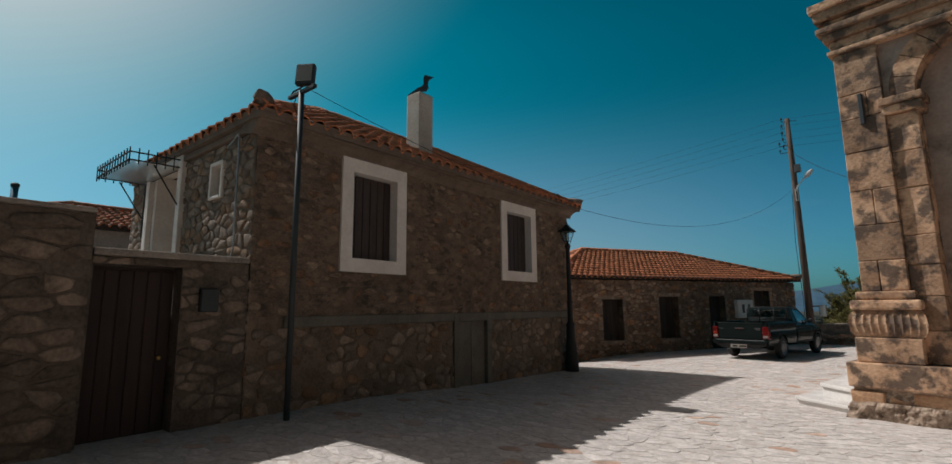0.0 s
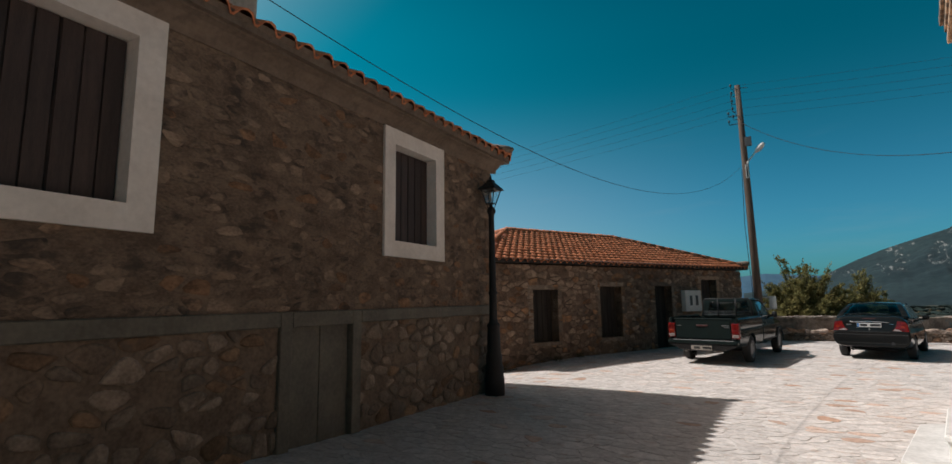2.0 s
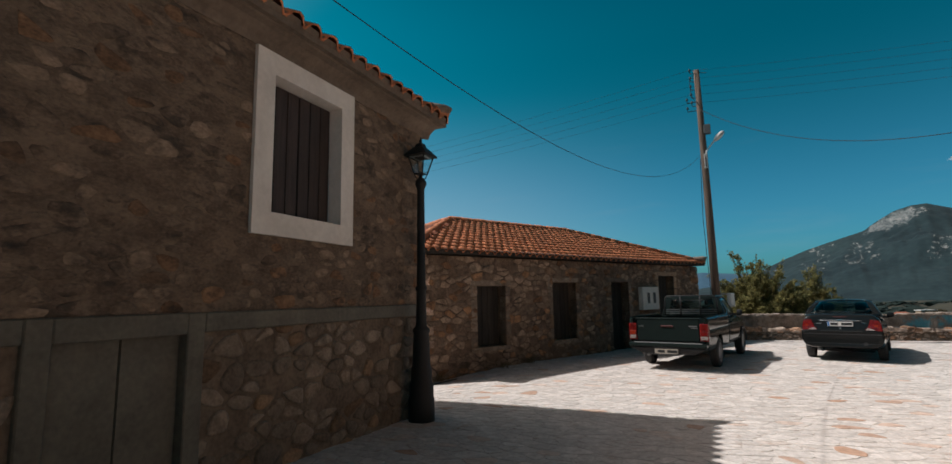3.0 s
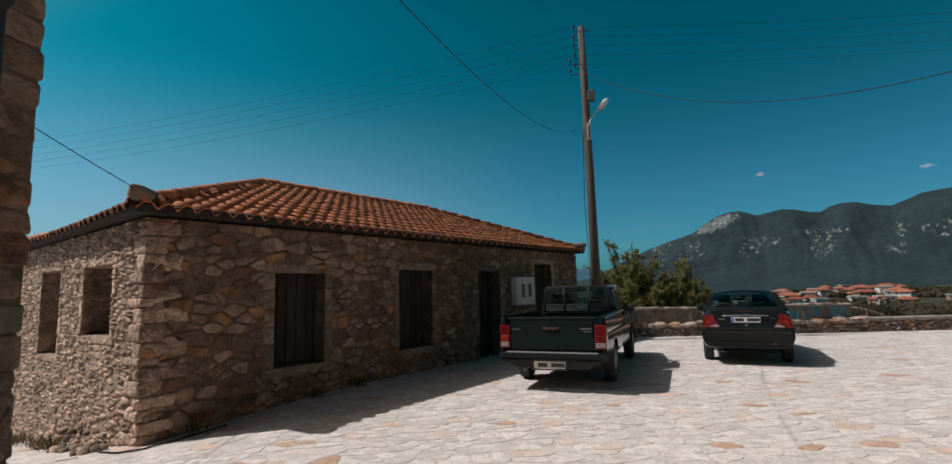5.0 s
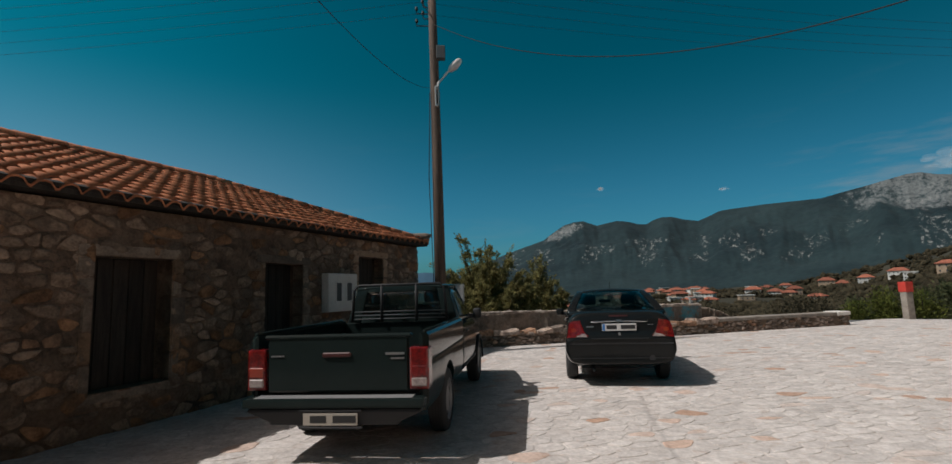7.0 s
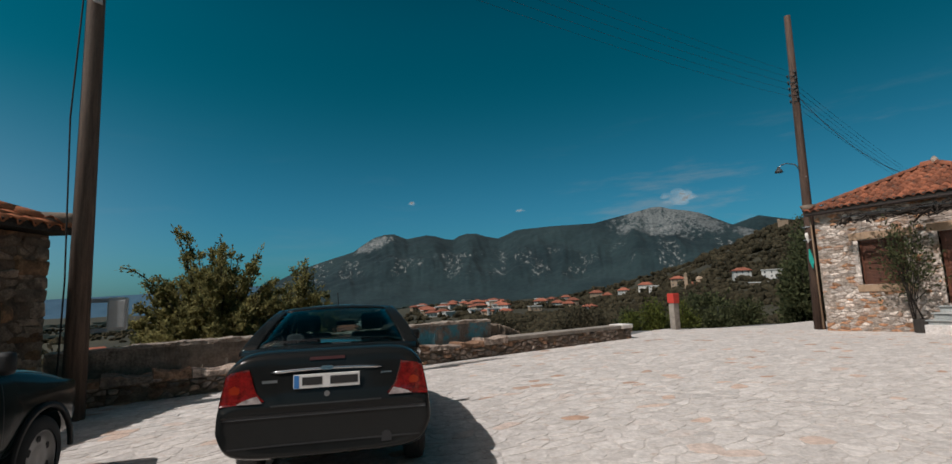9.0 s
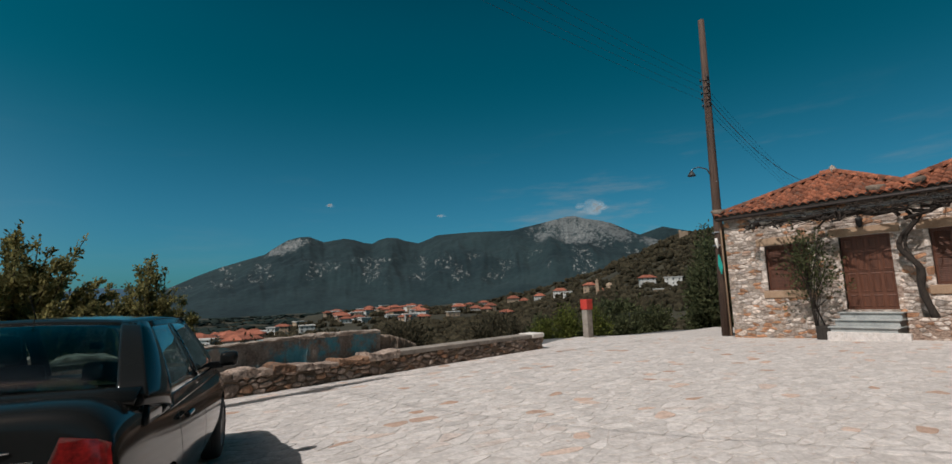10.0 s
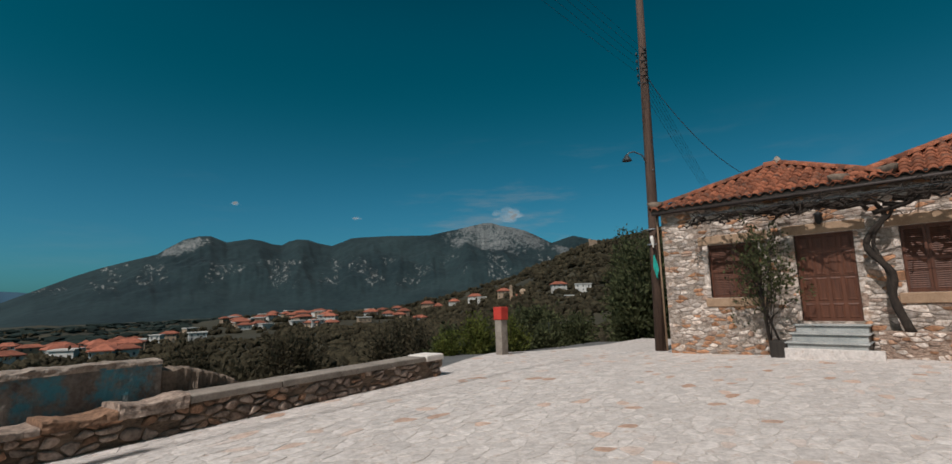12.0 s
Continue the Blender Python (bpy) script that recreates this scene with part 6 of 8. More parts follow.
pilaster(0.0)
pilaster(3.24)
block(church, "iron_cramp", DARK_STEEL, 0.5, 0.56, 0.06, 0.13, 4.35, 4.85, 0.01)
AC, AR = 2.02, 0.86
for s in (-1, 1):
    z = 0.755
    while z < 4.4:
        h = min(r.uniform(0.4, 0.7), 4.42 - z)
        if 4.42 - z - h < 0.2:
            h = 4.42 - z
        a, b = sorted((AC + s * AR, AC + s * (AR + 0.36)))
        block(church, "jamb_stone", CUT_STONE, a, b, 0.19 + r.uniform(-0.005, 0.005), 0.62, z, z + h - 0.006, 0.012)
        z += h
    a, b = sorted((AC + s * (AR - 0.07), AC + s * (AR + 0.4)))
    block(church, "impost", CUT_STONE, a, b, 0.11, 0.64, 4.425, 4.56, 0.03)
    block(church, "impost_cap", CUT_STONE, a - 0.03, b + 0.03, 0.07, 0.64, 4.565, 4.68, 0.02)
for k in range(11):
    a0, a1 = math.pi * k / 11 + 0.006, math.pi * (k + 1) / 11 - 0.006
    vs = [Vector((AC + q * math.cos(t), y, 4.69 + q * math.sin(t))) for y in (0.19, 0.62) for q in (AR, AR + 0.3) for t in (a0, (a0 + a1) / 2, a1)]
    part("arch_stone", (vs, [(0, 1, 4, 3), (1, 2, 5, 4), (6, 9, 10, 7), (7, 10, 11, 8), (0, 6, 7, 1), (1, 7, 8, 2), (3, 4, 10, 9), (4, 5, 11, 10), (0, 3, 9, 6), (2, 8, 11, 5)]), CUT_STONE, church)
vs, fs = [], []
for k in range(17):
    t = math.pi * k / 16
    c, s = math.cos(t), math.sin(t)
    vs += [Vector((AC + (AR + 0.31) * c, 0.23, 4.69 + (AR + 0.31) * s)), Vector((AC + 1.3 * max(-1, min(1, c * 1.5)), 0.23, 4.69 + (2.2 if abs(c) < 0.66 else 2.2 * s / 0.75)))]
    if k:
        a = 2 * k
        fs.append((a - 2, a, a + 1, a - 1))
part("spandrel", (vs, fs), PINK, church)
for z0, z1, o in ((5.6, 5.68, 0.04), (5.68, 5.84, 0.0), (5.84, 5.98, 0.07), (5.98, 6.08, 0.14), (6.08, 6.2, 0.04), (6.2, 6.36, 0.15), (6.36, 6.5, 0.2)):
    block(church, "cornice_course", CUT_STONE, 0.22 - o, 4.1, 0.1 - o, 0.9, z0 + 0.002, z1, 0.02)
    block(church, "cornice_return", CUT_STONE, 0.22 - o, 0.9, 0.92, 6.0 + o, z0 + 0.002, z1, 0.02)
block(church, "parapet_block", CUT_STONE, 0.3, 4.0, 0.2, 5.9, 6.5, 7.4, 0.03)

# marble steps beside the church
steps = thing("entrance_steps", "white marble entrance steps beside the church", "steps")
TREAD = surface("worn_grey_tread", (0.48, 0.455, 0.43), (0.66, 0.63, 0.6), 3, 0.8, 0.3, 24, stain=((0.38, 0.35, 0.32), 2.2, 0.6))


def prism(pts, z0, z1, grow_by=0.0, bevel=0.0):
    """An upright block over a four-cornered outline, grown or shrunk about its middle."""
    cx, cy = sum(p[0] for p in pts) / len(pts), sum(p[1] for p in pts) / len(pts)
    out = [(x + (x - cx) / math.hypot(x - cx, y - cy) * grow_by, y + (y - cy) / math.hypot(x - cx, y - cy) * grow_by) for x, y in pts]
    bm = bmesh.new()
    lo, hi = [bm.verts.new((x, y, z0)) for x, y in out], [bm.verts.new((x, y, z1)) for x, y in out]
    n = len(pts)
    bm.faces.new(hi[::-1])
    bm.faces.new(lo)
    for i in range(n):
        bm.faces.new((lo[i], lo[(i + 1) % n], hi[(i + 1) % n], hi[i]))
    bmesh.ops.recalc_face_normals(bm, faces=bm.faces)
    if bevel:
        bmesh.ops.bevel(bm, geom=list(bm.edges), offset=bevel, segments=2, affect="EDGES")
    return bm


for pts, z0, z1 in (([(-0.5, 9.62), (-1.34, 10.24), (-0.85, 12.0), (0.2, 12.6)], -0.3, 0.07), ([(-0.48, 9.8), (-0.98, 10.37), (-0.6, 11.9), (0.2, 12.4)], 0.074, 0.3), ([(-0.44, 10.0), (-0.61, 10.46), (-0.4, 11.7), (0.2, 12.2)], 0.304, 0.54)):
    step = part("step", prism(pts, z0, z1 - 0.062, -0.05, 0.006), MARBLE, steps, "white painted riser")
    part("nosing", prism(pts, z1 - 0.06, z1, 0.0, 0.012), MARBLE, step, "white painted step edge")
    part("tread", prism(pts, z1, z1 + 0.004, -0.03), TREAD, step, "worn grey tread")

# parapet along the edge of the square
PARAPET_STONE = surface("pinkish_parapet_stone", (0.13, 0.092, 0.072), (0.47, 0.36, 0.29), 8, 0.94, 1.0, 28, 0.42, hue=((0.95, 0.72, 0.56), 0.72), stain=((0.09, 0.07, 0.056), 3.0, 0.54), stain_amount=0.7, bump_distance=0.028)
parapet = thing("parapet_wall", "low rubble parapet with flat concrete coping", "wall", -3.19, 27.106, 0, 8.3)
PL = 14.6
pw = frame_of((0, 0, 0), (1, 0, 0), (0, -1, 0))
stone_wall(parapet, "wall", pw, PL, -0.6, 0.2, [], 0.45, EARTH_MORTAR, PARAPET_STONE, (9.5, 0.1), (0.16, 0.085), 0.02, 0.042, seed=21, round_by=0.2, inset=0.2, drop=0.28, tilt=0.3, share=0.86)
x = 9.4
while x < PL - 0.5:
    w = min(r.uniform(0.9, 1.6), PL - 0.5 - x)
    block(parapet, "coping_slab", CONCRETE, x, x + w - 0.006, -0.06, 0.46, 0.19, 0.29 + r.uniform(-0.004, 0.004), 0.02)
    x += w
block(parapet, "end_cap", WHITE, PL - 0.5, PL + 0.06, -0.08, 0.48, 0.18, 0.31, 0.04, "whitewashed end cap")
for a, z in ((PL - 0.05, -0.2), (PL + 0.03, 0.0)):
    s = stone(0, 0, [(0.22 * math.cos(t), 0.15 * math.sin(t)) for t in (0.2, 1.2, 2.2, 3.3, 4.3, 5.4)], 0.16, r, lambda u, v, d: Vector((a + d - 0.05, 0.18 + u, z + 0.1 + v)))
    part("stone", s, GREY_RUBBLE, parapet, smooth=True)

BLUEWASH = surface("flaking_blue_paint", (0.1, 0.082, 0.07), (0.29, 0.25, 0.215), 2.2, 0.93, 0.5, 22, stain=((0.05, 0.25, 0.32), 1.6, 0.485), stain_amount=0.85, bump_distance=0.05, lumps=6)
outer = thing("outer_wall", "higher rendered wall behind the parapet with flaking blue paint", "wall", -3.24, 27.636, 0, 8.3)


def rough_wall(x0, x1, y0, y1, z0, top, n, seed, rough=1.0):
    """A length of old wall with an uneven top and faces: (vertices, faces). top(f) is its height."""
    vs, fs = [], []
    for i in range(n + 1):
        f = i / n
        x = x0 + (x1 - x0) * f
        t = top(f)
        rows = [(y0, z0 + (t - z0) * k / 9) for k in range(9)] + [(y0, t - 0.03), (y0 + 0.03, t), ((y0 + y1) / 2, t + 0.01), (y1 - 0.03, t), (y1, t - 0.03), (y1, z0)]
        for y, z in rows:
            q = noise.noise_vector(Vector((x * 2.2, y * 3, z * 2.2 + seed))) * 0.6 + noise.noise_vector(Vector((x * 9, y * 9, z * 9 + seed))) + 0.5 * noise.noise_vector(Vector((x * 23, y * 23, z * 23 + seed)))
            vs.append(Vector((x + 0.008 * q.x * (0 < i < n), y + 0.02 * rough * q.y, z + 0.012 * rough * q.z * (z > z0))))
    m = 15
    for i in range(n):
        for j in range(m - 1):
            a = i * m + j
            fs.append((a, a + m, a + m + 1, a + 1))
    fs += [tuple(range(m)), tuple(range(n * m + m - 1, n * m - 1, -1))]
    return vs, fs


WEATHERED = surface("weathered_brown_render", (0.13, 0.1, 0.078), (0.34, 0.275, 0.222), 2.6, 0.95, 0.9, 24, stain=((0.08, 0.066, 0.054), 1.5, 0.54), stain_amount=0.7, bump_distance=0.025, lumps=7)


def outer_top(x):
    return 0.72 + 0.035 * math.sin((x - 1) / 8.25 * 9) + 0.03 * noise.noise(Vector((x * 4.3, 0, 3)))


part("wall", rough_wall(0.0, 5.3, 0, 0.42, -2.6, lambda f: outer_top(5.3 * f), 110, 2.0, 1.5), WEATHERED, outer, "bare brown render over rubble")
part("painted_wall", rough_wall(5.302, 9.25, 0, 0.42, -2.6, lambda f: outer_top(5.302 + 3.948 * f), 82, 2.0), BLUEWASH, outer, "old rendered wall with flaking blue paint")
part("cap", rough_wall(0.0, 9.25, -0.02, 0.44, 0.69, lambda f: 0.735 + 0.035 * math.sin((f * 9.25 - 1) / 8.25 * 9) + 0.03 * noise.noise(Vector((f * 40, 0, 3))), 120, 4.0, 1.4), PALE_MORTAR, outer, "pale crumbling mortar cap")
part("broken_end", rough_wall(9.26, 10.6, 0.02, 0.4, -2.6, lambda f: 0.62 - 0.45 * f ** 2, 40, 5.0, 2.6), ROUGH_STONE, outer, "broken rubble end")
x = 0.0
while x < 9.35:
    w = min(r.uniform(0.4, 0.95), 9.39 - x)
    hgt = 0.26 + r.uniform(-0.03, 0.05)
    part("coping_stone", rough_wall(x, x + w - 0.015, -0.07 + r.uniform(-0.04, 0.03), 0.46, 0.15, lambda f: hgt + 0.03 * math.sin(5 * f + x), 14, x * 3.1, 1.6), PARAPET_STONE, parapet, "rough coping stone")
    x += w


# wooden poles
def insulator(parent, x, y, z):
    part("insulator", turned([(0.012, z - 0.08), (0.012, z), (0.035, z), (0.045, z + 0.03), (0.03, z + 0.05), (0.04, z + 0.07), (0.02, z + 0.1)], 12, (x, y)), DARK_STEEL, parent, smooth=True)


pole = thing("utility_pole", "tall weathered wooden utility pole with street light and cables", "pole", -2.6, 26.3, -0.15)
part("post", tube([(0.04, 0, -0.2), (0.02, 0, 5), (0, 0, 8), (-0.03, 0, 10.33)], [0.155, 0.13, 0.115, 0.1], 16), POLEWOOD, pole, smooth=True)
for k in range(5):
    z = 8.9 + 0.33 * k
    part("bracket_arm", tube([(-0.1, 0, z), (-0.24, 0, z), (-0.26, 0, z + 0.05)], 0.014, 8), DARK_STEEL, pole)
    insulator(pole, -0.27, 0, z + 0.12)
for z in (8.75, 9.1):
    part("bracket_arm", tube([(0, 0.1, z), (-0.45, 0.1, z)], 0.016, 8), DARK_STEEL, pole)
    insulator(pole, -0.44, 0.1, z + 0.1)
part("pole_cap_arm", tube([(-0.03, 0, 10.25), (0.12, 0, 10.2), (0.34, 0, 10.16)], 0.014, 8), DARK_STEEL, pole)
part("jumper_cable", tube([(-0.08, -0.1, 10.2), (-0.3, -0.12, 9.9), (-0.28, -0.1, 9.3), (0.0, -0.14, 8.8)], 0.009, 6), CABLE, pole)
part("junction_box", boxes([(0.06, 0.3, -0.16, 0.02, 7.72, 8.08)], 0.02), plain("dark_grey_box", (0.1, 0.1, 0.1), 0.6), pole, "small dark grey junction box")
LAMP_GREY = plain("pale_lamp_grey", (0.62, 0.6, 0.57), 0.55)
arm = part("lamp_arm", tube([(0.06, -0.12, 6.85), (0.1, -0.1, 7.05), (0.2, -0.02, 7.2), (0.36, 0, 7.4), (0.44, 0, 7.48)], 0.026, 10), LAMP_GREY, pole, smooth=True)
bm = bmesh.new()
bmesh.ops.create_uvsphere(bm, u_segments=16, v_segments=10, radius=1.0, matrix=Matrix.Translation((0.56, 0, 7.6)) @ Matrix.Rotation(radians(-45), 4, "Y") @ Matrix.Diagonal((0.25, 0.14, 0.105, 1)))
part("lamp_head", bm, LAMP_GREY, arm, "pale grey street light head", smooth=True)
part("lamp_bracket", boxes([(0.0, 0.035, -0.17, -0.1, 6.4, 6.95), (0.075, 0.11, -0.15, -0.08, 6.4, 6.95), (0.035, 0.075, -0.16, -0.1, 6.4, 6.44), (0.035, 0.075, -0.16, -0.1, 6.9, 6.95)], 0.006), LAMP_GREY, pole)
part("down_cable", tube([(-0.13, -0.06, 6.8), (-0.2, -0.08, 4.5), (-0.14, -0.06, 2.0), (-0.16, -0.06, 0.4)], 0.012, 6), CABLE, pole)
meter = thing("meter_box", "grey electricity box on an iron bracket by the pole", "box", -2.2, 26.35, 1.05)
BOX_GREY = plain("pale_grey_box", (0.42, 0.42, 0.41), 0.6)
part("case", boxes([(-0.02, 0.23, -0.08, 0.12, 0.04, 0.54)], 0.03), BOX_GREY, meter)
part("lid", boxes([(0.0, 0.21, -0.1, -0.08, 0.08, 0.5)], 0.01), BOX_GREY, meter)
part("upper_strap", boxes([(-0.42, 0.0, -0.02, 0.04, 0.47, 0.53)], 0.008), GREY_METAL, meter)
part("lower_strap", boxes([(-0.42, 0.0, -0.02, 0.04, 0.02, 0.08)], 0.008), GREY_METAL, meter)

pole = thing("utility_pole", "tall brown wooden utility pole beside the vine house", "pole", 19.75, 27.95, -0.35)
part("post", tube([(0, 0, -0.2), (0.04, -0.05, 4), (0.09, -0.11, 9), (0.13, -0.16, 12.72)], [0.2, 0.17, 0.14, 0.115], 16), DARK_POLE, pole, smooth=True)
for k in range(5):
    z = 9.0 + 0.27 * k
    part("bracket_arm", tube([(-0.12, -0.1, z), (0.0, -0.22, z), (0.0, -0.24, z + 0.06)], 0.016, 8), DARK_STEEL, pole)
    insulator(pole, 0.0, -0.25, z + 0.12)
    insulator(pole, 0.14, 0.12, z + 0.1)
arm = part("lamp_arm", tube([(-0.1, 0, 6.25), (-0.3, 0, 6.42), (-0.9, 0, 6.42), (-1.3, 0, 6.3), (-1.42, 0, 6.2)], 0.022, 10), GREY_METAL, pole, smooth=True)
part("lamp_head", turned([(0.03, 6.22), (0.06, 6.16), (0.14, 6.04), (0.15, 6.0), (0.05, 5.98)], 16, (-1.46, 0)), DARK_STEEL, arm, "small dark lamp shade", smooth=True)
part("conduit", tube([(0.02, -0.16, 8.7), (0.04, -0.19, 6.0), (-0.05, -0.2, 5.9)], 0.02, 8), GREY_METAL, pole)
part("bands", joined([turned([(0.185, z), (0.19, z + 0.02), (0.185, z + 0.04)], 16) for z in (3.4, 3.9)]), GREY_METAL, pole, "wire bands round the pole")
CLOTH = surface("green_cloth", (0.01, 0.24, 0.2), (0.02, 0.36, 0.3), 9, 0.9, 0.2, 60)
tie = thing("white_tie", "white cloth tie knotted round the pole", "cloth", 19.37, 27.82, 3.14)
part("cloth_strip", tube([(0.0, 0, 0.16), (-0.05, -0.03, 0.05), (0.03, -0.02, -0.12), (-0.02, -0.04, -0.2)], [0.05, 0.06, 0.04, 0.02], 8), WHITE, tie, smooth=True)
flag = thing("green_pennant", "small green cloth pennant hanging on the pole", "flag", 19.42, 27.81, 2.7, -62)
vs = [Vector((0.075 * a * (0.35 + 1.3 * min(b, 0.55)) * (1 - max(0, b - 0.6) * 1.9) + 0.05 * b, -0.045 * math.sin(4 * a + 7 * b), -0.74 * b)) for b in [k / 8 for k in range(9)] for a in (-1, -0.3, 0.4, 1)]
n = len(vs)
vs += [v + Vector((0, 0.006, 0)) for v in vs]
fs = [(i * 4 + j, i * 4 + j + 1, i * 4 + j + 5, i * 4 + j + 4) for i in range(8) for j in range(3)]
part("cloth", (vs, fs + [tuple(n + i for i in f[::-1]) for f in fs]), CLOTH, flag, smooth=True)
part("cord", tube([(0.0, 0.03, 0.42), (0, 0, 0.0)], 0.006, 6), CABLE, flag)


def cable(name, label, a, b, sag, radius=0.012, n=24):
    a, b = Vector(a), Vector(b)
    pts = [a.lerp(b, k / n) - Vector((0, 0, 4 * sag * (k / n) * (1 - k / n))) for k in range(n + 1)]
    ob = part(name, tube(pts, radius, 6), CABLE, smooth=True)
    return tagged(ob, label, "cable", "cables over the square")


cable("service_cable", "black service cable sagging along the street", (-6.4, 3.85, 4.9), (-2.72, 26.3, 6.8), 1.9, 0.0048, 40)
cable("service_cable", "black cable slung from the pole to the church", (-2.6, 26.2, 8.55), (6.45, 14.4, 5.75), 2.1, 0.009, 40)
for k in range(5):
    z = 8.9 + 0.33 * k
    cable("power_line", "thin overhead power line", (-2.93, 26.3, z), (19.75, 27.72, 9.0 + 0.27 * k - 0.22), 0.35, 0.004)
    cable("power_line", "thin overhead power line", (-2.93, 26.3, z), (-36, 29.5, z - 1.2), 0.5, 0.004)
    cable("power_line", "thin overhead power line", (19.89, 28.07, 9.0 + 0.27 * k - 0.25), (62, 37, 8.0 + 0.27 * k), 0.5, 0.006)
cable("service_cable", "thin cable dropping to the vine house roof", (19.8, 27.8, 9.0), (22.4, 25.2, 5.1), 0.6, 0.01)
cable("house_wire", "thin wire reaching the cottage roof", (-11.5, 13.5, 5.2), (-11.8, 19.5, 3.4), 0.1, 0.008)

# floodlight pole at the house corner
flood = thing("floodlight_pole", "thin dark steel pole with a floodlight on a crossbar", "pole", -6.42, 3.8, 0.12)
part("post", tube([(0, 0, -0.2), (0, 0, 4.72)], 0.042, 14), DARK_STEEL, flood, smooth=True)
part("crossbar", boxes([(-0.34, 0.36, -0.03, 0.03, 4.66, 4.72)], 0.008, ), DARK_STEEL, flood)
part("brace", tube([(-0.32, 0, 4.7), (-0.3, 0.04, 4.8), (0.0, 0.1, 4.86)], 0.014, 8), DARK_STEEL, flood)
bm = bmesh.new()
box(bm, -0.14, 0.14, -0.05, 0.05, -0.17, 0.17, 0.02, Matrix.Translation((0.06, 0.02, 4.95)) @ Matrix.Rotation(radians(34), 4, "Z") @ Matrix.Rotation(radians(-8), 4, "X"))
head = part("floodlight", bm, DARK_STEEL, flood, "black floodlight housing")
bm = bmesh.new()
box(bm, -0.115, 0.115, -0.058, -0.048, -0.13, 0.14, 0.004, Matrix.Translation((0.06, 0.02, 4.95)) @ Matrix.Rotation(radians(34), 4, "Z") @ Matrix.Rotation(radians(-8), 4, "X"))
part("lens", bm, plain("dusty_lamp_glass", (0.3, 0.27, 0.23), 0.3), head, "dusty floodlight glass")
part("loose_wire", tube([(-0.05, 0.05, 4.5), (-0.16, 0.04, 4.4), (-0.2, 0.0, 4.55), (-0.12, 0, 4.7)], 0.008, 6), CABLE, flood)

# cast-iron street lamp
lamp = thing("street_lamp", "black cast-iron street lamp with square glass lantern", "lamp", -6.71, 12.32, 0.09)
part("post", turned([(0.185, -0.25), (0.185, 0.1), (0.172, 0.13), (0.172, 0.3), (0.15, 0.34), (0.15, 0.5), (0.13, 0.55), (0.118, 0.85), (0.112, 1.0), (0.125, 1.03), (0.125, 1.06), (0.085, 1.1), (0.076, 1.16), (0.07, 1.6), (0.085, 1.62), (0.085, 1.65), (0.066, 1.68), (0.055, 2.9), (0.055, 3.1), (0.07, 3.14), (0.085, 3.17), (0.085, 3.21), (0.055, 3.26), (0.03, 3.28), (0.025, 3.32)], 16), BLACK_IRON, lamp, smooth=True)
lan = part("lantern_base", boxes([(-0.075, 0.075, -0.075, 0.075, 3.33, 3.345)], 0.004), BLACK_IRON, lamp)
for sx in (-1, 1):
    for sy in (-1, 1):
        part("lantern_stay", tube([(0.02 * sx, 0.02 * sy, 3.25), (0.05 * sx, 0.05 * sy, 3.27), (0.07 * sx, 0.07 * sy, 3.335)], 0.008, 6), BLACK_IRON, lan)
        part("lantern_bar", tube([(0.07 * sx, 0.07 * sy, 3.335), (0.14 * sx, 0.14 * sy, 3.61)], 0.01, 8), BLACK_IRON, lan)
LAMP_GLASS = glass("lantern_glass", (0.95, 0.97, 0.97))
for q in range(4):
    m = Matrix.Rotation(q * math.pi / 2, 4, "Z")
    vs = [m @ Vector(p) for p in ((-0.066, -0.07, 3.345), (0.066, -0.07, 3.345), (0.132, -0.138, 3.6), (-0.132, -0.138, 3.6))]
    part("lantern_pane", (vs + [v + m @ Vector((0, 0.004, 0)) for v in vs], [(0, 1, 2, 3), (7, 6, 5, 4)]), LAMP_GLASS, lan).visible_shadow = False
bm = bmesh.new()
for z, w in ((3.6, 0.185), (3.625, 0.18), (3.72, 0.095), (3.75, 0.065), (3.8, 0.05), (3.815, 0.015)):
    for v in ((-w, -w), (w, -w), (w, w), (-w, w)):
        bm.verts.new((*v, z))
bm.verts.ensure_lookup_table()
for i in range(5):
    for k in range(4):
        bm.faces.new([bm.verts[i * 4 + k], bm.verts[i * 4 + (k + 1) % 4], bm.verts[i * 4 + 4 + (k + 1) % 4], bm.verts[i * 4 + 4 + k]])
bm.faces.new([bm.verts[20 + k] for k in range(4)])
bm.faces.new([bm.verts[3 - k] for k in range(4)])
part("lantern_roof", bm, BLACK_IRON, lan)
part("reflector", boxes([(-0.12, 0.12, -0.12, 0.12, 3.585, 3.6)], 0.004), GREY_METAL, lan, "pale reflector plate under the lantern roof")
part("lamp_panel", boxes([(-0.07, 0.07, -0.07, 0.07, 3.575, 3.588)], 0.003), BLACK_IRON, lan)
part("finial", turned([(0.014, 3.81), (0.025, 3.84), (0.014, 3.87), (0.006, 3.91)], 12), BLACK_IRON, lan, smooth=True)

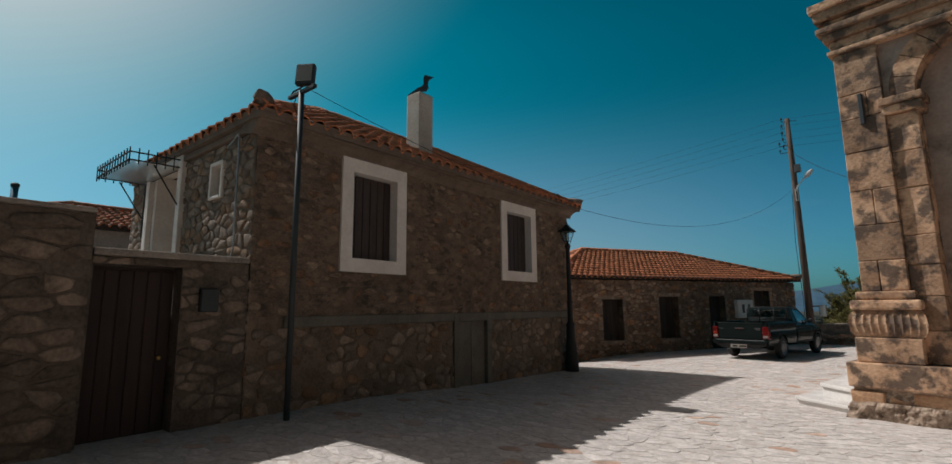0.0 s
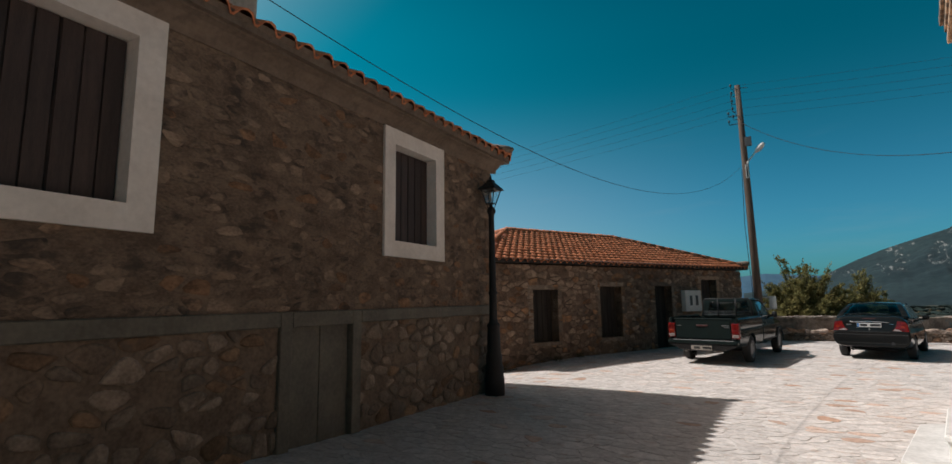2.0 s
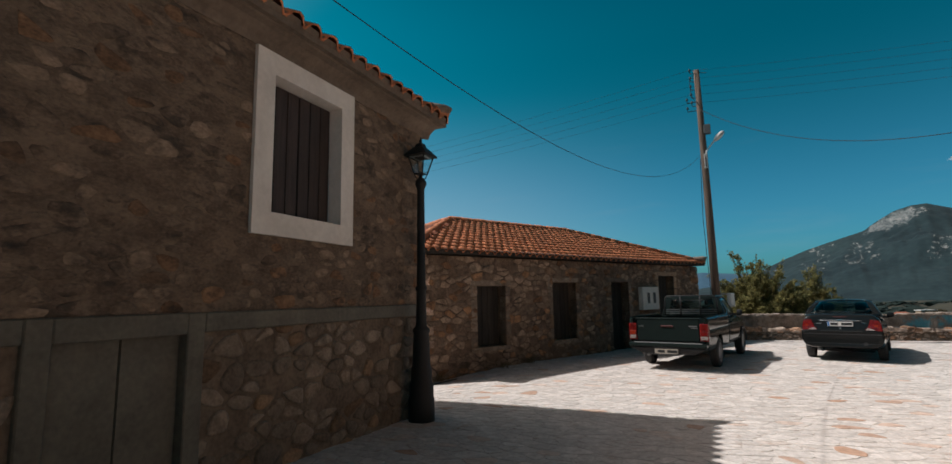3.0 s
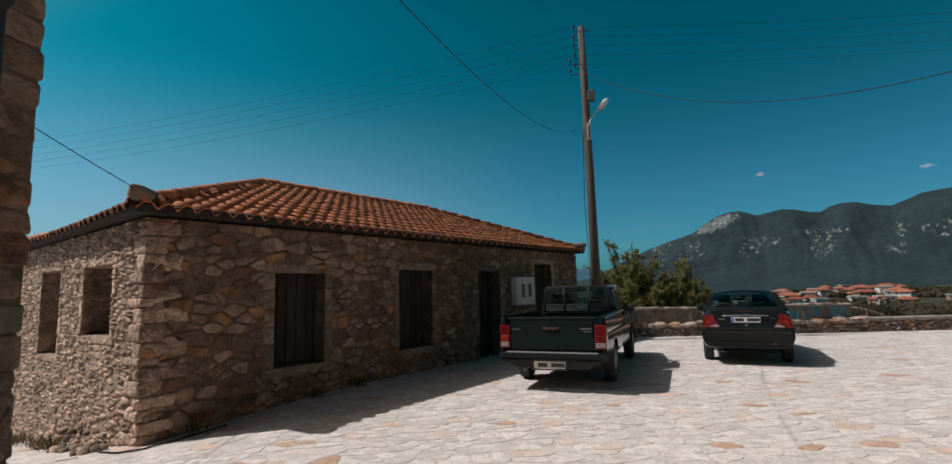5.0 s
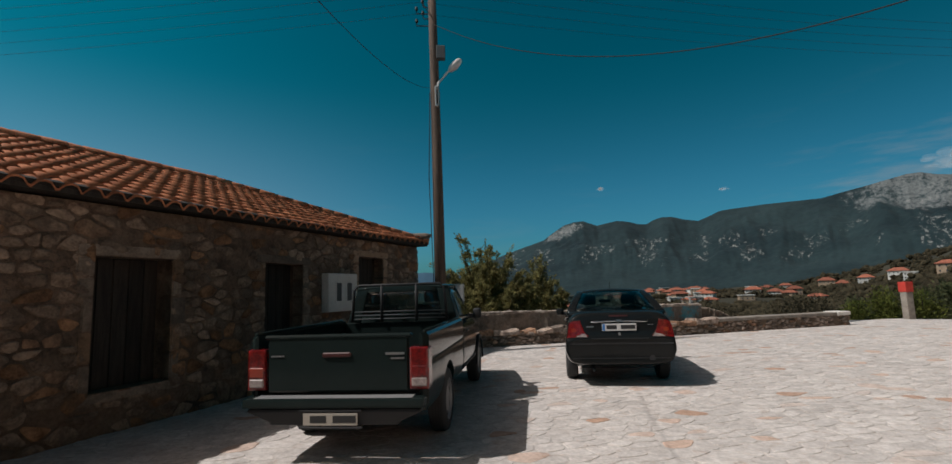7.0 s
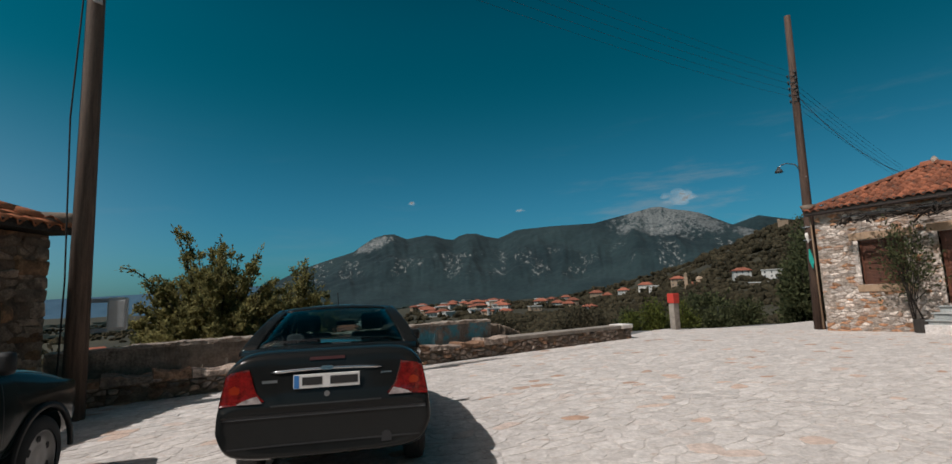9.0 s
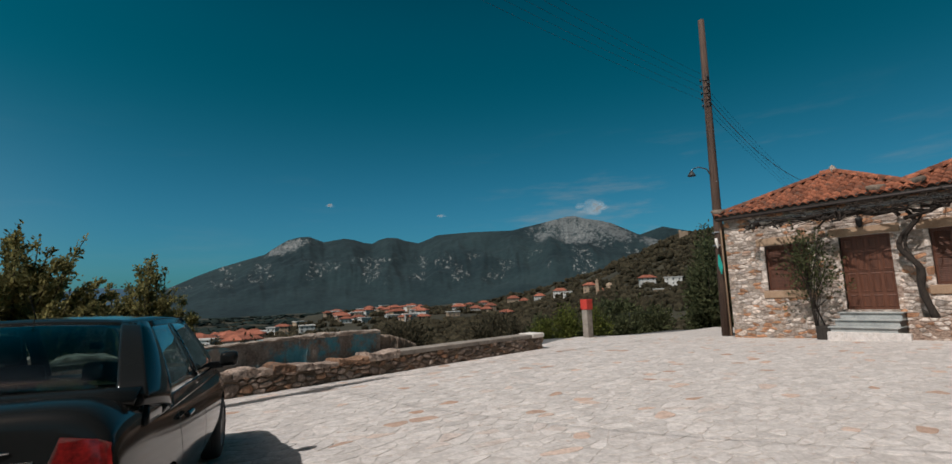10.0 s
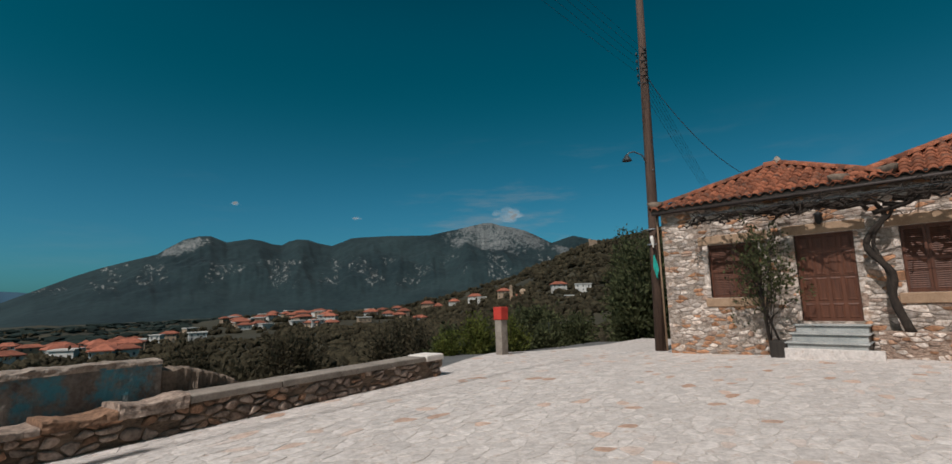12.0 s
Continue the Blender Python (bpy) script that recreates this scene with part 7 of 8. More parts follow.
# courtyard wall and gate beside the house
yard = thing("courtyard_wall", "shaded rubble courtyard wall with concrete top", "wall", -6.97, 3.43, 0, 0)
cw = frame_of((0, 0, 0), (0, -1, 0), (1, 0, 0))
GATE = (0.86, 1.8, -0.4, 2.15)
stone_wall(yard, "wall", cw, 1.83, -0.4, 2.24, [GATE], 0.45, YARD_JOINT, ROUGH_STONE, (0.4, 1), (0.24, 0.12), 0.024, 0.026, round_by=0.17, inset=0.18, tilt=0.1, drop=0.34, share=0.9, seed=31, label="low rubble wall")
tall = frame_of((0.12, -1.85, 0), (0, -1, 0), (1, 0, 0))
stone_wall(yard, "wall_tall", tall, 9, -0.4, 2.7, [], 0.6, YARD_JOINT, ROUGH_STONE, (0.4, 1), (0.3, 0.15), 0.024, 0.028, round_by=0.17, inset=0.18, tilt=0.1, drop=0.36, share=0.9, seed=32, most=120, label="taller wall of large rough stones")
part("coping", boxes([(-0.5, 0.08, -1.83, -0.02, 2.245, 2.33)], 0.02), CONCRETE, yard)
part("coping_tall", boxes([(-0.55, 0.2, -10.8, -1.86, 2.705, 2.76)], 0.02), CONCRETE, yard)
part("inner_side", boxes([(-5.2, -0.6, -8, -7.7, -0.4, 2.2), (-5.4, -5.1, -8, 0, -0.4, 1.2)]), EARTH_MORTAR, yard)
part("terrace", boxes([(-5.3, -0.55, -7.6, -0.02, -0.4, 1.9)], 0.01), CONCRETE, yard)
gate = thing("courtyard_gate", "dark brown wooden courtyard gate with brass knob", "door", -6.97, 3.43, 0)
GATEWOOD = surface("red_brown_gate_paint", (0.02, 0.011, 0.009), (0.038, 0.02, 0.016), 3, 0.7, 0.3, 30, 0.1, stretch=(6, 6, 0.6))
leaf = part("leaf", boxes([(-0.3, -0.24, -1.79, -0.87, 0.02, 2.14)], 0.008), GATEWOOD, gate)
for k in range(6):
    part("board", boxes([(-0.24, -0.225, -1.78 + k * 0.152, -1.638 + k * 0.152, 0.05, 2.1)], 0.006), GATEWOOD, leaf)
part("knob", turned([(0.012, 0), (0.012, 0.04), (0.03, 0.05), (0.032, 0.07), (0.015, 0.085)], 12), plain("brass", (0.5, 0.33, 0.12), 0.3, 1.0), leaf, "brass knob", smooth=True).matrix_local = pose(-0.22, -1.0, 1.02, 0, 90, 0)
mail = thing("mailbox", "small grey metal mailbox on the courtyard wall", "box", -6.9, 0.45 + 0.1, 1.58)
mail.matrix_world = pose(-6.9, 0.46, 1.58)
mail.location = (-6.93, 3.43 - 0.66, 1.58)
part("case", boxes([(0, 0.1, 0.0, 0.22, 0, 0.3)], 0.012), DARK_STEEL, mail)
part("flap", boxes([(0.1, 0.108, 0.02, 0.2, 0.2, 0.26)], 0.003), DARK_STEEL, mail)

# end wall of the house: white door, small window, canopy, drain pipe
porch = thing("white_porch_door", "tall white door opening with iron grille", "door", -12.3, 3.45, 0)
part("surround", boxes([(1.02, 1.2, -0.09, 0.3, 1.9, 4.4), (2.6, 2.78, -0.09, 0.3, 1.9, 4.4), (1.2, 2.6, -0.09, 0.3, 4.25, 4.4), (1.2, 1.32, 0.0, 0.55, 1.9, 4.25)], 0.012), WHITE, porch, "white plastered surround")
part("door_leaf", boxes([(1.32, 2.6, 0.4, 0.46, 1.9, 4.25)], 0.01), WHITE, porch, "white door")
for k in range(4):
    part("grille_bar", tube([(2.1 + 0.12 * k, 0.36, 1.95), (2.1 + 0.12 * k, 0.36, 4.0)], 0.012, 8), BLACK_IRON, porch)
for z in (2.2, 3.0, 3.8):
    part("grille_rail", tube([(2.05, 0.36, z), (2.55, 0.36, z)], 0.012, 8), BLACK_IRON, porch)
win = thing("small_window", "small white-framed window in the rubble end wall", "window", -12.3, 3.45, 0)
part("frame", boxes([(3.86, 3.92, -0.05, 0.2, 3.38, 4.0), (4.26, 4.32, -0.05, 0.2, 3.38, 4.0), (3.92, 4.26, -0.05, 0.2, 3.94, 4.0), (3.92, 4.26, -0.06, 0.2, 3.38, 3.43)], 0.008), WHITE, win)
part("pane", boxes([(3.92, 4.26, 0.1, 0.11, 3.43, 3.94)]), PANE, win)
pipe = thing("drain_pipe", "thin grey pipe running down the house corner", "pipe")
part("pipe", tube([(-7.75, 3.36, 4.12), (-7.36, 3.34, 4.25), (-7.32, 3.34, 4.2), (-7.3, 3.34, 2.5), (-7.36, 3.34, 2.38), (-7.6, 3.34, 2.36)], 0.014, 10), GREY_METAL, pipe, smooth=True)
canopy = thing("door_canopy", "black iron canopy frame with clear sheet over the door", "canopy", -11.45, 3.4, 4.3)
CW, CD = 1.83, -0.82
for y, dz in ((0, 0), (CD, -0.02)):
    for z in (0, -0.14):
        part("long_bar", tube([(0, y, z + dz), (CW, y, z + dz)], 0.014, 8), BLACK_IRON, canopy)
for x in (0, CW):
    for z in (0, -0.14):
        part("short_bar", tube([(x, 0, z), (x, CD, z - 0.02)], 0.014, 8), BLACK_IRON, canopy)
    part("stay", tube([(x, -0.02, -0.85), (x, CD * 0.55, -0.18)], 0.014, 8), BLACK_IRON, canopy)
    part("wall_bar", tube([(x, 0, 0.02), (x, 0, -1.25)], 0.018, 8), BLACK_IRON, canopy)
for k in range(13):
    x = CW * k / 12
    part("picket", tube([(x, CD, -0.24), (x, CD, 0.06)], 0.011, 6), BLACK_IRON, canopy)
for k in range(1, 6):
    for x in (0, CW):
        part("picket", tube([(x, CD * k / 6, -0.22), (x, CD * k / 6, 0.06)], 0.011, 6), BLACK_IRON, canopy)
part("clear_sheet", boxes([(0.02, CW - 0.02, CD + 0.02, -0.01, -0.15, -0.142)]), glass("milky_sheet", (0.85, 0.88, 0.88), 0.35), canopy, "milky clear sheet")

# cowl on the chimney, shaped like a bird
cowl = thing("chimney_cowl", "dark sheet-metal bird-shaped cowl on the chimney", "cowl", -7.7, 7.5, 6.38)
part("rod", tube([(0, 0, 0), (0, 0, 0.14)], 0.014, 8), DARK_STEEL, cowl)
outline = [(-0.33, 0.03), (-0.27, 0.07), (-0.05, 0.2), (0.06, 0.23), (0.1, 0.28), (0.1, 0.42), (0.13, 0.5), (0.36, 0.43), (0.22, 0.36), (0.2, 0.28), (0.22, 0.18), (0.16, 0.1), (0.0, 0.1), (-0.2, 0.03), (-0.3, 0.0)]
vs = [Vector((x * 0.75, x * 0.45 + d, z)) for d in (-0.012, 0.012) for x, z in outline]
n = len(outline)
part("sheet", (vs, [tuple(range(n)), tuple(range(2 * n - 1, n - 1, -1))] + [(i, n + i, n + (i + 1) % n, (i + 1) % n) for i in range(n)]), DARK_STEEL, cowl)

# meter cabinet on the cottage
cab_ = thing("meter_cabinet", "pale grey metal meter cabinet with two small windows", "cabinet", -9.1, 15.95, 0, -28.0)
part("case", boxes([(0.02, 0.2, 8.72, 9.66, 1.08, 1.84)], 0.015), WHITE, cab_)
for a in (8.92, 9.26):
    d_ = part("window_frame", boxes([(0.2, 0.212, a, a + 0.22, 1.24, 1.7)], 0.004), WHITE, cab_)
    part("pane", boxes([(0.212, 0.216, a + 0.035, a + 0.185, 1.29, 1.65)]), plain("dim_meter_glass", (0.12, 0.12, 0.12), 0.2), d_, "dim glass")

# loose stones and a hose at the foot of the cottage
heap = thing("rubble_heap", "loose rounded stones piled at the foot of the wall", "stones", -9.1, 15.95, 0, -28.0)
q = random.Random(83)
for k in range(80):
    lx, ly = -3.6 + 3.2 * q.random(), -0.06 - 0.4 * q.random() ** 1.4
    wx, wy = -9.1 + lx * 0.883 + ly * 0.4695, 15.95 - lx * 0.4695 + ly * 0.883
    size = q.uniform(0.035, 0.09)
    bm = bmesh.new()
    bmesh.ops.create_icosphere(bm, subdivisions=2, radius=1.0)
    off = Vector((k * 3.1, 0, 0))
    lift = max(0.0, 0.3 + ly) * q.uniform(0.0, 0.8)
    for v in bm.verts:
        c = v.co * (1 + 0.35 * noise.noise(v.co * 1.3 + off))
        v.co = Vector((lx + c.x * size, ly + c.y * size * 0.8, gz(wx, wy) + size * 0.4 + lift + c.z * size * 0.75))
    part("stone", bm, ROUGH_STONE if k % 3 else SUNLIT_RUBBLE, heap, smooth=True)
hose = thing("garden_hose", "dark rubber hose lying round the cottage corner", "hose")
part("hose", tube([(x, y, gz(x, y) + 0.022) for x, y in ((-9.5, 15.78), (-9.3, 15.68), (-9.05, 15.62), (-8.8, 15.75), (-8.6, 16.15), (-8.35, 16.7))], 0.012, 8), CABLE, hose, smooth=True)

# concrete marker post with a red top
post = thing("marker_post", "weathered concrete post with a red painted top", "post", 15.6, 31.15, -0.35)
part("shaft", boxes([(-0.15, 0.15, -0.13, 0.13, -0.1, 1.16)], 0.03), CONCRETE, post)
part("red_top", boxes([(-0.17, 0.17, -0.16, 0.16, 1.162, 1.55)], 0.015), surface("red_paint", (0.42, 0.035, 0.025), (0.6, 0.06, 0.04), 5, 0.55, 0.2, 40), post, "red painted box top")

# door steps, gutter and vine supports of the vine house
st3 = thing("door_steps", "grey stone door steps of the vine house", "steps", 19.25, 23.25, 0)
for k in range(3):
    part("step", boxes([(-0.95 + 0.3 * k, -0.02, -0.75, 0.85 - 0.05 * k, -0.4 if k == 0 else 0.1 + 0.2 * k - 0.2, 0.12 + 0.2 * k)], 0.015), SLATE, st3)
    part("nosing", boxes([(-1.0 + 0.3 * k, -0.02, -0.8, 0.9 - 0.05 * k, 0.122 + 0.2 * k, 0.16 + 0.2 * k)], 0.008), SLATE, st3)
slab_ = thing("low_ledge", "low pale stone ledge before the door steps", "ledge", 19.25, 21.2, 0)
part("ledge", boxes([(-1.1, -0.95, 1.0, 2.95, -0.35, 0.02)], 0.02), PAVER, slab_)
bed = thing("planting_bed", "raised rubble planting bed against the house", "planter", 19.25, 19.0, 0)
pb = frame_of((-0.75, 3.3, 0), (0, -1, 0), (-1, 0, 0))
stone_wall(bed, "wall", pb, 6, -0.4, 0.42, [], 0.5, BARE_PLASTER, PALE_RUBBLE, (0.5, 0.1), (0.17, 0.09), 0.02, 0.02, seed=51, most=100, round_by=0.1, share=0.7)
gut = thing("gutter", "brown metal gutter along the eave", "gutter", 19.25, 27.42, 0)
part("trough", tube([(-0.26, 0.16, 3.94), (-0.26, -5, 3.92), (-0.3, -12, 3.88)], 0.05, 10), DARKWOOD, gut, smooth=True)
part("downpipe", tube([(-0.03, 0.13, 3.92), (-0.02, 0.12, 3.6), (-0.02, 0.12, -0.3)], 0.03, 10), LINTEL, gut, smooth=True)
wl = thing("wall_lantern", "small dark wall lantern above the door", "lamp", 19.1, 23.25, 3.1)
part("body", turned([(0.03, 0.0), (0.08, 0.08), (0.09, 0.22), (0.12, 0.25), (0.02, 0.33)], 12), BLACK_IRON, wl, smooth=True)
part("arm", tube([(0, 0, 0.3), (0.15, 0, 0.38)], 0.012, 8), BLACK_IRON, wl)

cap = thing("roof_finial", "small round stone finial on the hip roof", "finial", 21.85, 24.55, 5.5)
part("knob", turned([(0.1, -0.1), (0.13, 0.02), (0.11, 0.12), (0.06, 0.2), (0.01, 0.24)], 12), PALE_MORTAR, cap, smooth=True)


# ---- plants ----
def leaf_material(name, dark, light):
    m = surface(name, dark, light, 3.0, 0.85, 0.0, 30, 0.4, spec=0.15)
    t, n = m.node_tree, m.node_tree.nodes
    b = n["Principled BSDF"]
    through_light, both = n.new("ShaderNodeBsdfTranslucent"), n.new("ShaderNodeMixShader")
    t.links.new(b.inputs["Base Color"].links[0].from_socket, through_light.inputs[0])
    both.inputs[0].default_value = 0.45
    t.links.new(b.outputs[0], both.inputs[1])
    t.links.new(through_light.outputs[0], both.inputs[2])
    t.links.new(both.outputs[0], n["Material Output"].inputs[0])
    return m


OLIVE_LEAF = leaf_material("olive_green_leaf", (0.115, 0.11, 0.042), (0.32, 0.275, 0.11))
DARK_LEAF = leaf_material("dark_green_leaf", (0.04, 0.05, 0.023), (0.12, 0.125, 0.058))
BRIGHT_LEAF = leaf_material("bright_ivy_leaf", (0.05, 0.066, 0.016), (0.18, 0.19, 0.045))
WOOD_LEAF = leaf_material("woodland_leaf", (0.036, 0.031, 0.019), (0.1, 0.081, 0.049))


def leaves(points, size, rr, length=2.0):
    """A small pointed leaf at each (place, way): (vertices, faces)."""
    vs, fs = [], []
    for p, w in points:
        w = (w + Vector((rr.gauss(0, 0.6), rr.gauss(0, 0.6), rr.gauss(0, 0.5)))).normalized()
        s = w.cross(Vector((rr.gauss(0, 1), rr.gauss(0, 1), rr.gauss(0, 1)))).normalized()
        k = size * rr.uniform(0.6, 1.35)
        o = len(vs)
        vs += [p, p + w * k * length * 0.5 + s * k * 0.5, p + w * k * length, p + w * k * length * 0.5 - s * k * 0.5]
        fs.append((o, o + 1, o + 2, o + 3))
    return vs, fs


def grow(name, label, category, x, y, z, height, spread, branches, per, leaf, material, seed, trunk=0.08, droop=0.0, low=0.1, group=""):
    """A tree or shrub: a trunk, limbs that fork, and leaves along them."""
    rr = random.Random(seed)
    plant = thing(name, label, category, x, y, z, group=group)
    limbs, pts = [], []
    top = Vector((rr.uniform(-0.1, 0.1) * spread, rr.uniform(-0.1, 0.1) * spread, height * 0.45))
    part("trunk", tube([(0, 0, -0.3), top * 0.5 + Vector((rr.uniform(-0.1, 0.1), rr.uniform(-0.1, 0.1), 0)), top], [trunk, trunk * 0.8, trunk * 0.5], 9), BARK, plant, smooth=True)
    for b in range(branches):
        a = rr.uniform(0, 2 * math.pi)
        e = rr.random()
        start = top * rr.uniform(low, 1.0)
        reach = spread * math.sqrt(rr.uniform(0.05, 1.0)) * (1 - 0.45 * e)
        end = Vector((reach * math.cos(a), reach * math.sin(a), start.z + (height - start.z) * (0.15 + 0.85 * e) * rr.uniform(0.75, 1.08)))
        mid = start.lerp(end, 0.5) + Vector((rr.gauss(0, 0.08), rr.gauss(0, 0.08), 0.12)) * spread - Vector((0, 0, droop * reach))
        path = []
        for k in range(9):
            t = k / 8
            path.append(start * (1 - t) ** 2 + mid * 2 * t * (1 - t) + end * t * t)
        if b % 2 == 0:
            limbs.append(tube(path, [trunk * 0.3 * (1 - 0.9 * k / 8) + 0.003 for k in range(9)], 5))
        for k in range(per):
            t = 0.25 + 0.75 * rr.random() ** 0.7
            i = min(7, int(t * 8))
            p = path[i].lerp(path[i + 1], t * 8 - i)
            sp = 0.1 * spread * (1.2 - t) + leaf * 1.2
            pts.append((p + Vector((rr.gauss(0, sp), rr.gauss(0, sp), rr.gauss(0, sp))), (path[i + 1] - path[i]).normalized()))
    part("branchwork", joined(limbs), BARK, plant, smooth=True, kind="stuff")
    part("crown", leaves(pts, leaf, rr), material, plant, kind="stuff")
    return plant


def shoots(label, x, y, z, height, spread, count, seed, leaf=0.05, reach=()):
    """A shrubby tree of long leafy shoots that fan out from its foot; reach: the tips of single far shoots."""
    rr = random.Random(seed)
    plant = thing("tree", label, "tree", x, y, z)
    part("trunk", tube([(0, 0, -0.4), (0.06, 0.02, 0.5), (0.02, 0.05, height * 0.35)], [0.13, 0.1, 0.06], 9), BARK, plant, smooth=True)
    limbs, pts = [], []

    def bend(a, m, e, n):
        return [a * (1 - k / n) ** 2 + m * 2 * (k / n) * (1 - k / n) + e * (k / n) ** 2 for k in range(n + 1)]
    tips = []
    for _ in range(count):
        a, q = rr.uniform(0, 2 * math.pi), math.sqrt(rr.random())
        tips.append(Vector((spread * q * math.cos(a), spread * q * math.sin(a), height * (1 - 0.42 * q ** 1.5) * rr.uniform(0.52, 1.0))))
    for tip in tips + [Vector(p) for p in reach]:
        far = Vector(tip.xy).length > spread
        a = Vector((rr.gauss(0, 0.12), rr.gauss(0, 0.12), rr.uniform(0.05, 0.35) * height))
        m = a.lerp(tip, 0.55) + Vector((rr.gauss(0, 0.1), rr.gauss(0, 0.1), (0.24 if far else 0.1) * height))
        main = bend(a, m, tip, 12)
        limbs.append(tube(main, [0.028 * (1 - 0.85 * k / 12) + 0.003 for k in range(13)], 5))
        runs = [(main, 0.3, 120)]
        for _ in range(3 if far else 8):
            k = rr.randrange(4, 12)
            d = (main[k + 1] - main[k - 1]).normalized()
            out = (d + Vector((rr.gauss(0, 0.55), rr.gauss(0, 0.55), rr.gauss(0.1, 0.4)))).normalized()
            ln = rr.uniform(0.2, 0.6) * (1.25 - k / 14)
            runs.append((bend(main[k], main[k] + d * ln * 0.5, main[k] + out * ln, 4), 0.1, 44))
            limbs.append(tube(runs[-1][0], [0.009, 0.007, 0.006, 0.004, 0.003], 4))
        for line, from_t, number in runs:
            n = len(line) - 1
            for _ in range(number):
                t = (from_t + (1 - from_t) * rr.random()) * n
                i = min(n - 1, int(t))
                pts.append((line[i].lerp(line[i + 1], t - i) + Vector((rr.gauss(0, 0.045), rr.gauss(0, 0.045), rr.gauss(0, 0.045))), (line[i + 1] - line[i]).normalized()))
    part("branchwork", joined(limbs), BARK, plant, smooth=True, kind="stuff")
    part("crown", leaves(pts, leaf, rr), OLIVE_LEAF, plant, kind="stuff")


shoots("olive-green shrubby tree with long shoots behind the parapet", -0.75, 31.9, -2.0, 5.45, 2.05, 280, 3, leaf=0.044, reach=((-2.05, -0.5, 4.4), (-1.6, -0.3, 4.0), (-1.0, 0.1, 5.5), (-0.75, -0.2, 5.3), (1.15, 0.2, 5.0)))
shoots("smaller olive-green tree beside the shrubby one", 1.55, 33.6, -2.4, 5.5, 1.45, 170, 5, leaf=0.046)
shoots("low olive-green bush at the foot of the pole", -2.1, 30.2, -1.6, 2.5, 1.0, 90, 7, leaf=0.044)
grow("shrub", "dark green shrub planted against the vine house", "shrub", 18.65, 24.5, -0.2, 3.75, 1.15, 64, 26, 0.052, DARK_LEAF, 8, 0.032, low=0.12)
for k, (x, y, z, h, s, sd) in enumerate(((24.9, 31.2, -1.6, 3.9, 1.4, 21), (29.5, 32.6, -2, 6.6, 1.9, 22), (35, 35.8, -3, 8.4, 2.6, 23), (40, 38, -3, 9.6, 3.2, 25), (26.5, 38.0, -3.4, 4.4, 2.0, 26), (20.5, 38, -2.8, 2.9, 1.8, 30), (23, 35.5, -2.4, 3.2, 1.7, 37))):
    grow("tree", "dense dark green tree beyond the square", "tree", x, y, z, h, s, 110, 70, 0.12, DARK_LEAF, sd, 0.16, group="trees beyond the square")
for k, (x, y, z, h, s, sd) in enumerate(((16.7, 33.3, -1.3, 2.3, 0.75, 31), (15.6, 33.6, -1.4, 1.9, 0.6, 32), (18.2, 33.0, -1.3, 2.1, 0.8, 33))):
    grow("ivy_bush", "bright ivy growing over a stump by the road", "bush", x, y, z, h, s, 50, 60, 0.055, BRIGHT_LEAF, sd, 0.06, low=0.1, group="ivy bushes by the road")
for k, (x, y, z, h, s, sd) in enumerate(((6, 42, -4.6, 3.8, 2.2, 41), (9.5, 45, -4.8, 3.4, 2.0, 42), (4, 46, -5, 5.4, 2.4, 45), (1.5, 47, -5, 4.6, 2.2, 46), (13, 44, -4.2, 3.2, 2.2, 43), (17, 48, -4.2, 4.4, 2.4, 44), (-7, 40, -4.5, 5.0, 2.4, 47), (11.5, 40, -4, 2.6, 1.6, 48), (20, 52, -4.8, 4.6, 2.2, 51), (25, 50, -4.6, 4.4, 2.2, 52), (30, 54, -4.6, 5.0, 2.4, 53), (14, 55, -5.2, 4.8, 2.3, 54), (8.5, 53, -5.5, 4.8, 2.2, 55), (23, 44, -4.0, 3.6, 1.9, 56), (28, 46, -4.0, 4.0, 2.0, 57))):
    grow("tree", "grey-green scrub tree on the slope", "tree", x, y, z, h, s, 60, 36, 0.13, WOOD_LEAF, sd, 0.09, group="scrub trees on the slope")

for k, (x, y, h, sd) in enumerate(((18.3, 33.3, 1.7, 61), (19.4, 33.6, 1.9, 62), (20.5, 33.2, 1.8, 63), (21.6, 33.5, 2.1, 64), (22.7, 33.1, 2.0, 65), (23.8, 33.4, 2.4, 66), (19.0, 35.2, 2.3, 67), (21.2, 35.4, 2.5, 68))):
    grow("hedge_bush", "dark overgrown bush along the lane fence", "bush", x, y, -1.5, h, 0.95, 44, 40, 0.075, DARK_LEAF, sd, 0.05, low=0.1, group="hedge along the lane")
DRY = leaf_material("dry_weed_blade", (0.05, 0.042, 0.02), (0.14, 0.11, 0.06))
rr = random.Random(71)
for k in range(11):
    f = rr.random()
    lx, ly = (-0.1 - 6.6 * f, -0.22 - 0.25 * rr.random()) if k < 8 else (0.2 + 0.1 * rr.random(), 0.2 + 3.5 * rr.random())
    a = radians(-28)
    x, y = -9.1 + lx * math.cos(a) - ly * math.sin(a), 15.95 + lx * math.sin(a) + ly * math.cos(a)
    tuft = thing("weed_tuft", "dry weeds growing at the foot of the wall", "weeds", x, y, gz(x, y), group="weeds along the cottage")
    pts = [(Vector((rr.gauss(0, 0.09), rr.gauss(0, 0.07), 0)), Vector((rr.gauss(0, 0.35), rr.gauss(0, 0.35), 1.6))) for _ in range(46)]
    part("grass", leaves(pts, 0.013, rr, 15.0), DRY, tuft, kind="stuff")


# vine on the front of the vine house
vine = thing("grape_vine", "old bare grape vine with a twisted trunk under the eave", "vine", 19.25, 27.42, 0)
rr = random.Random(9)


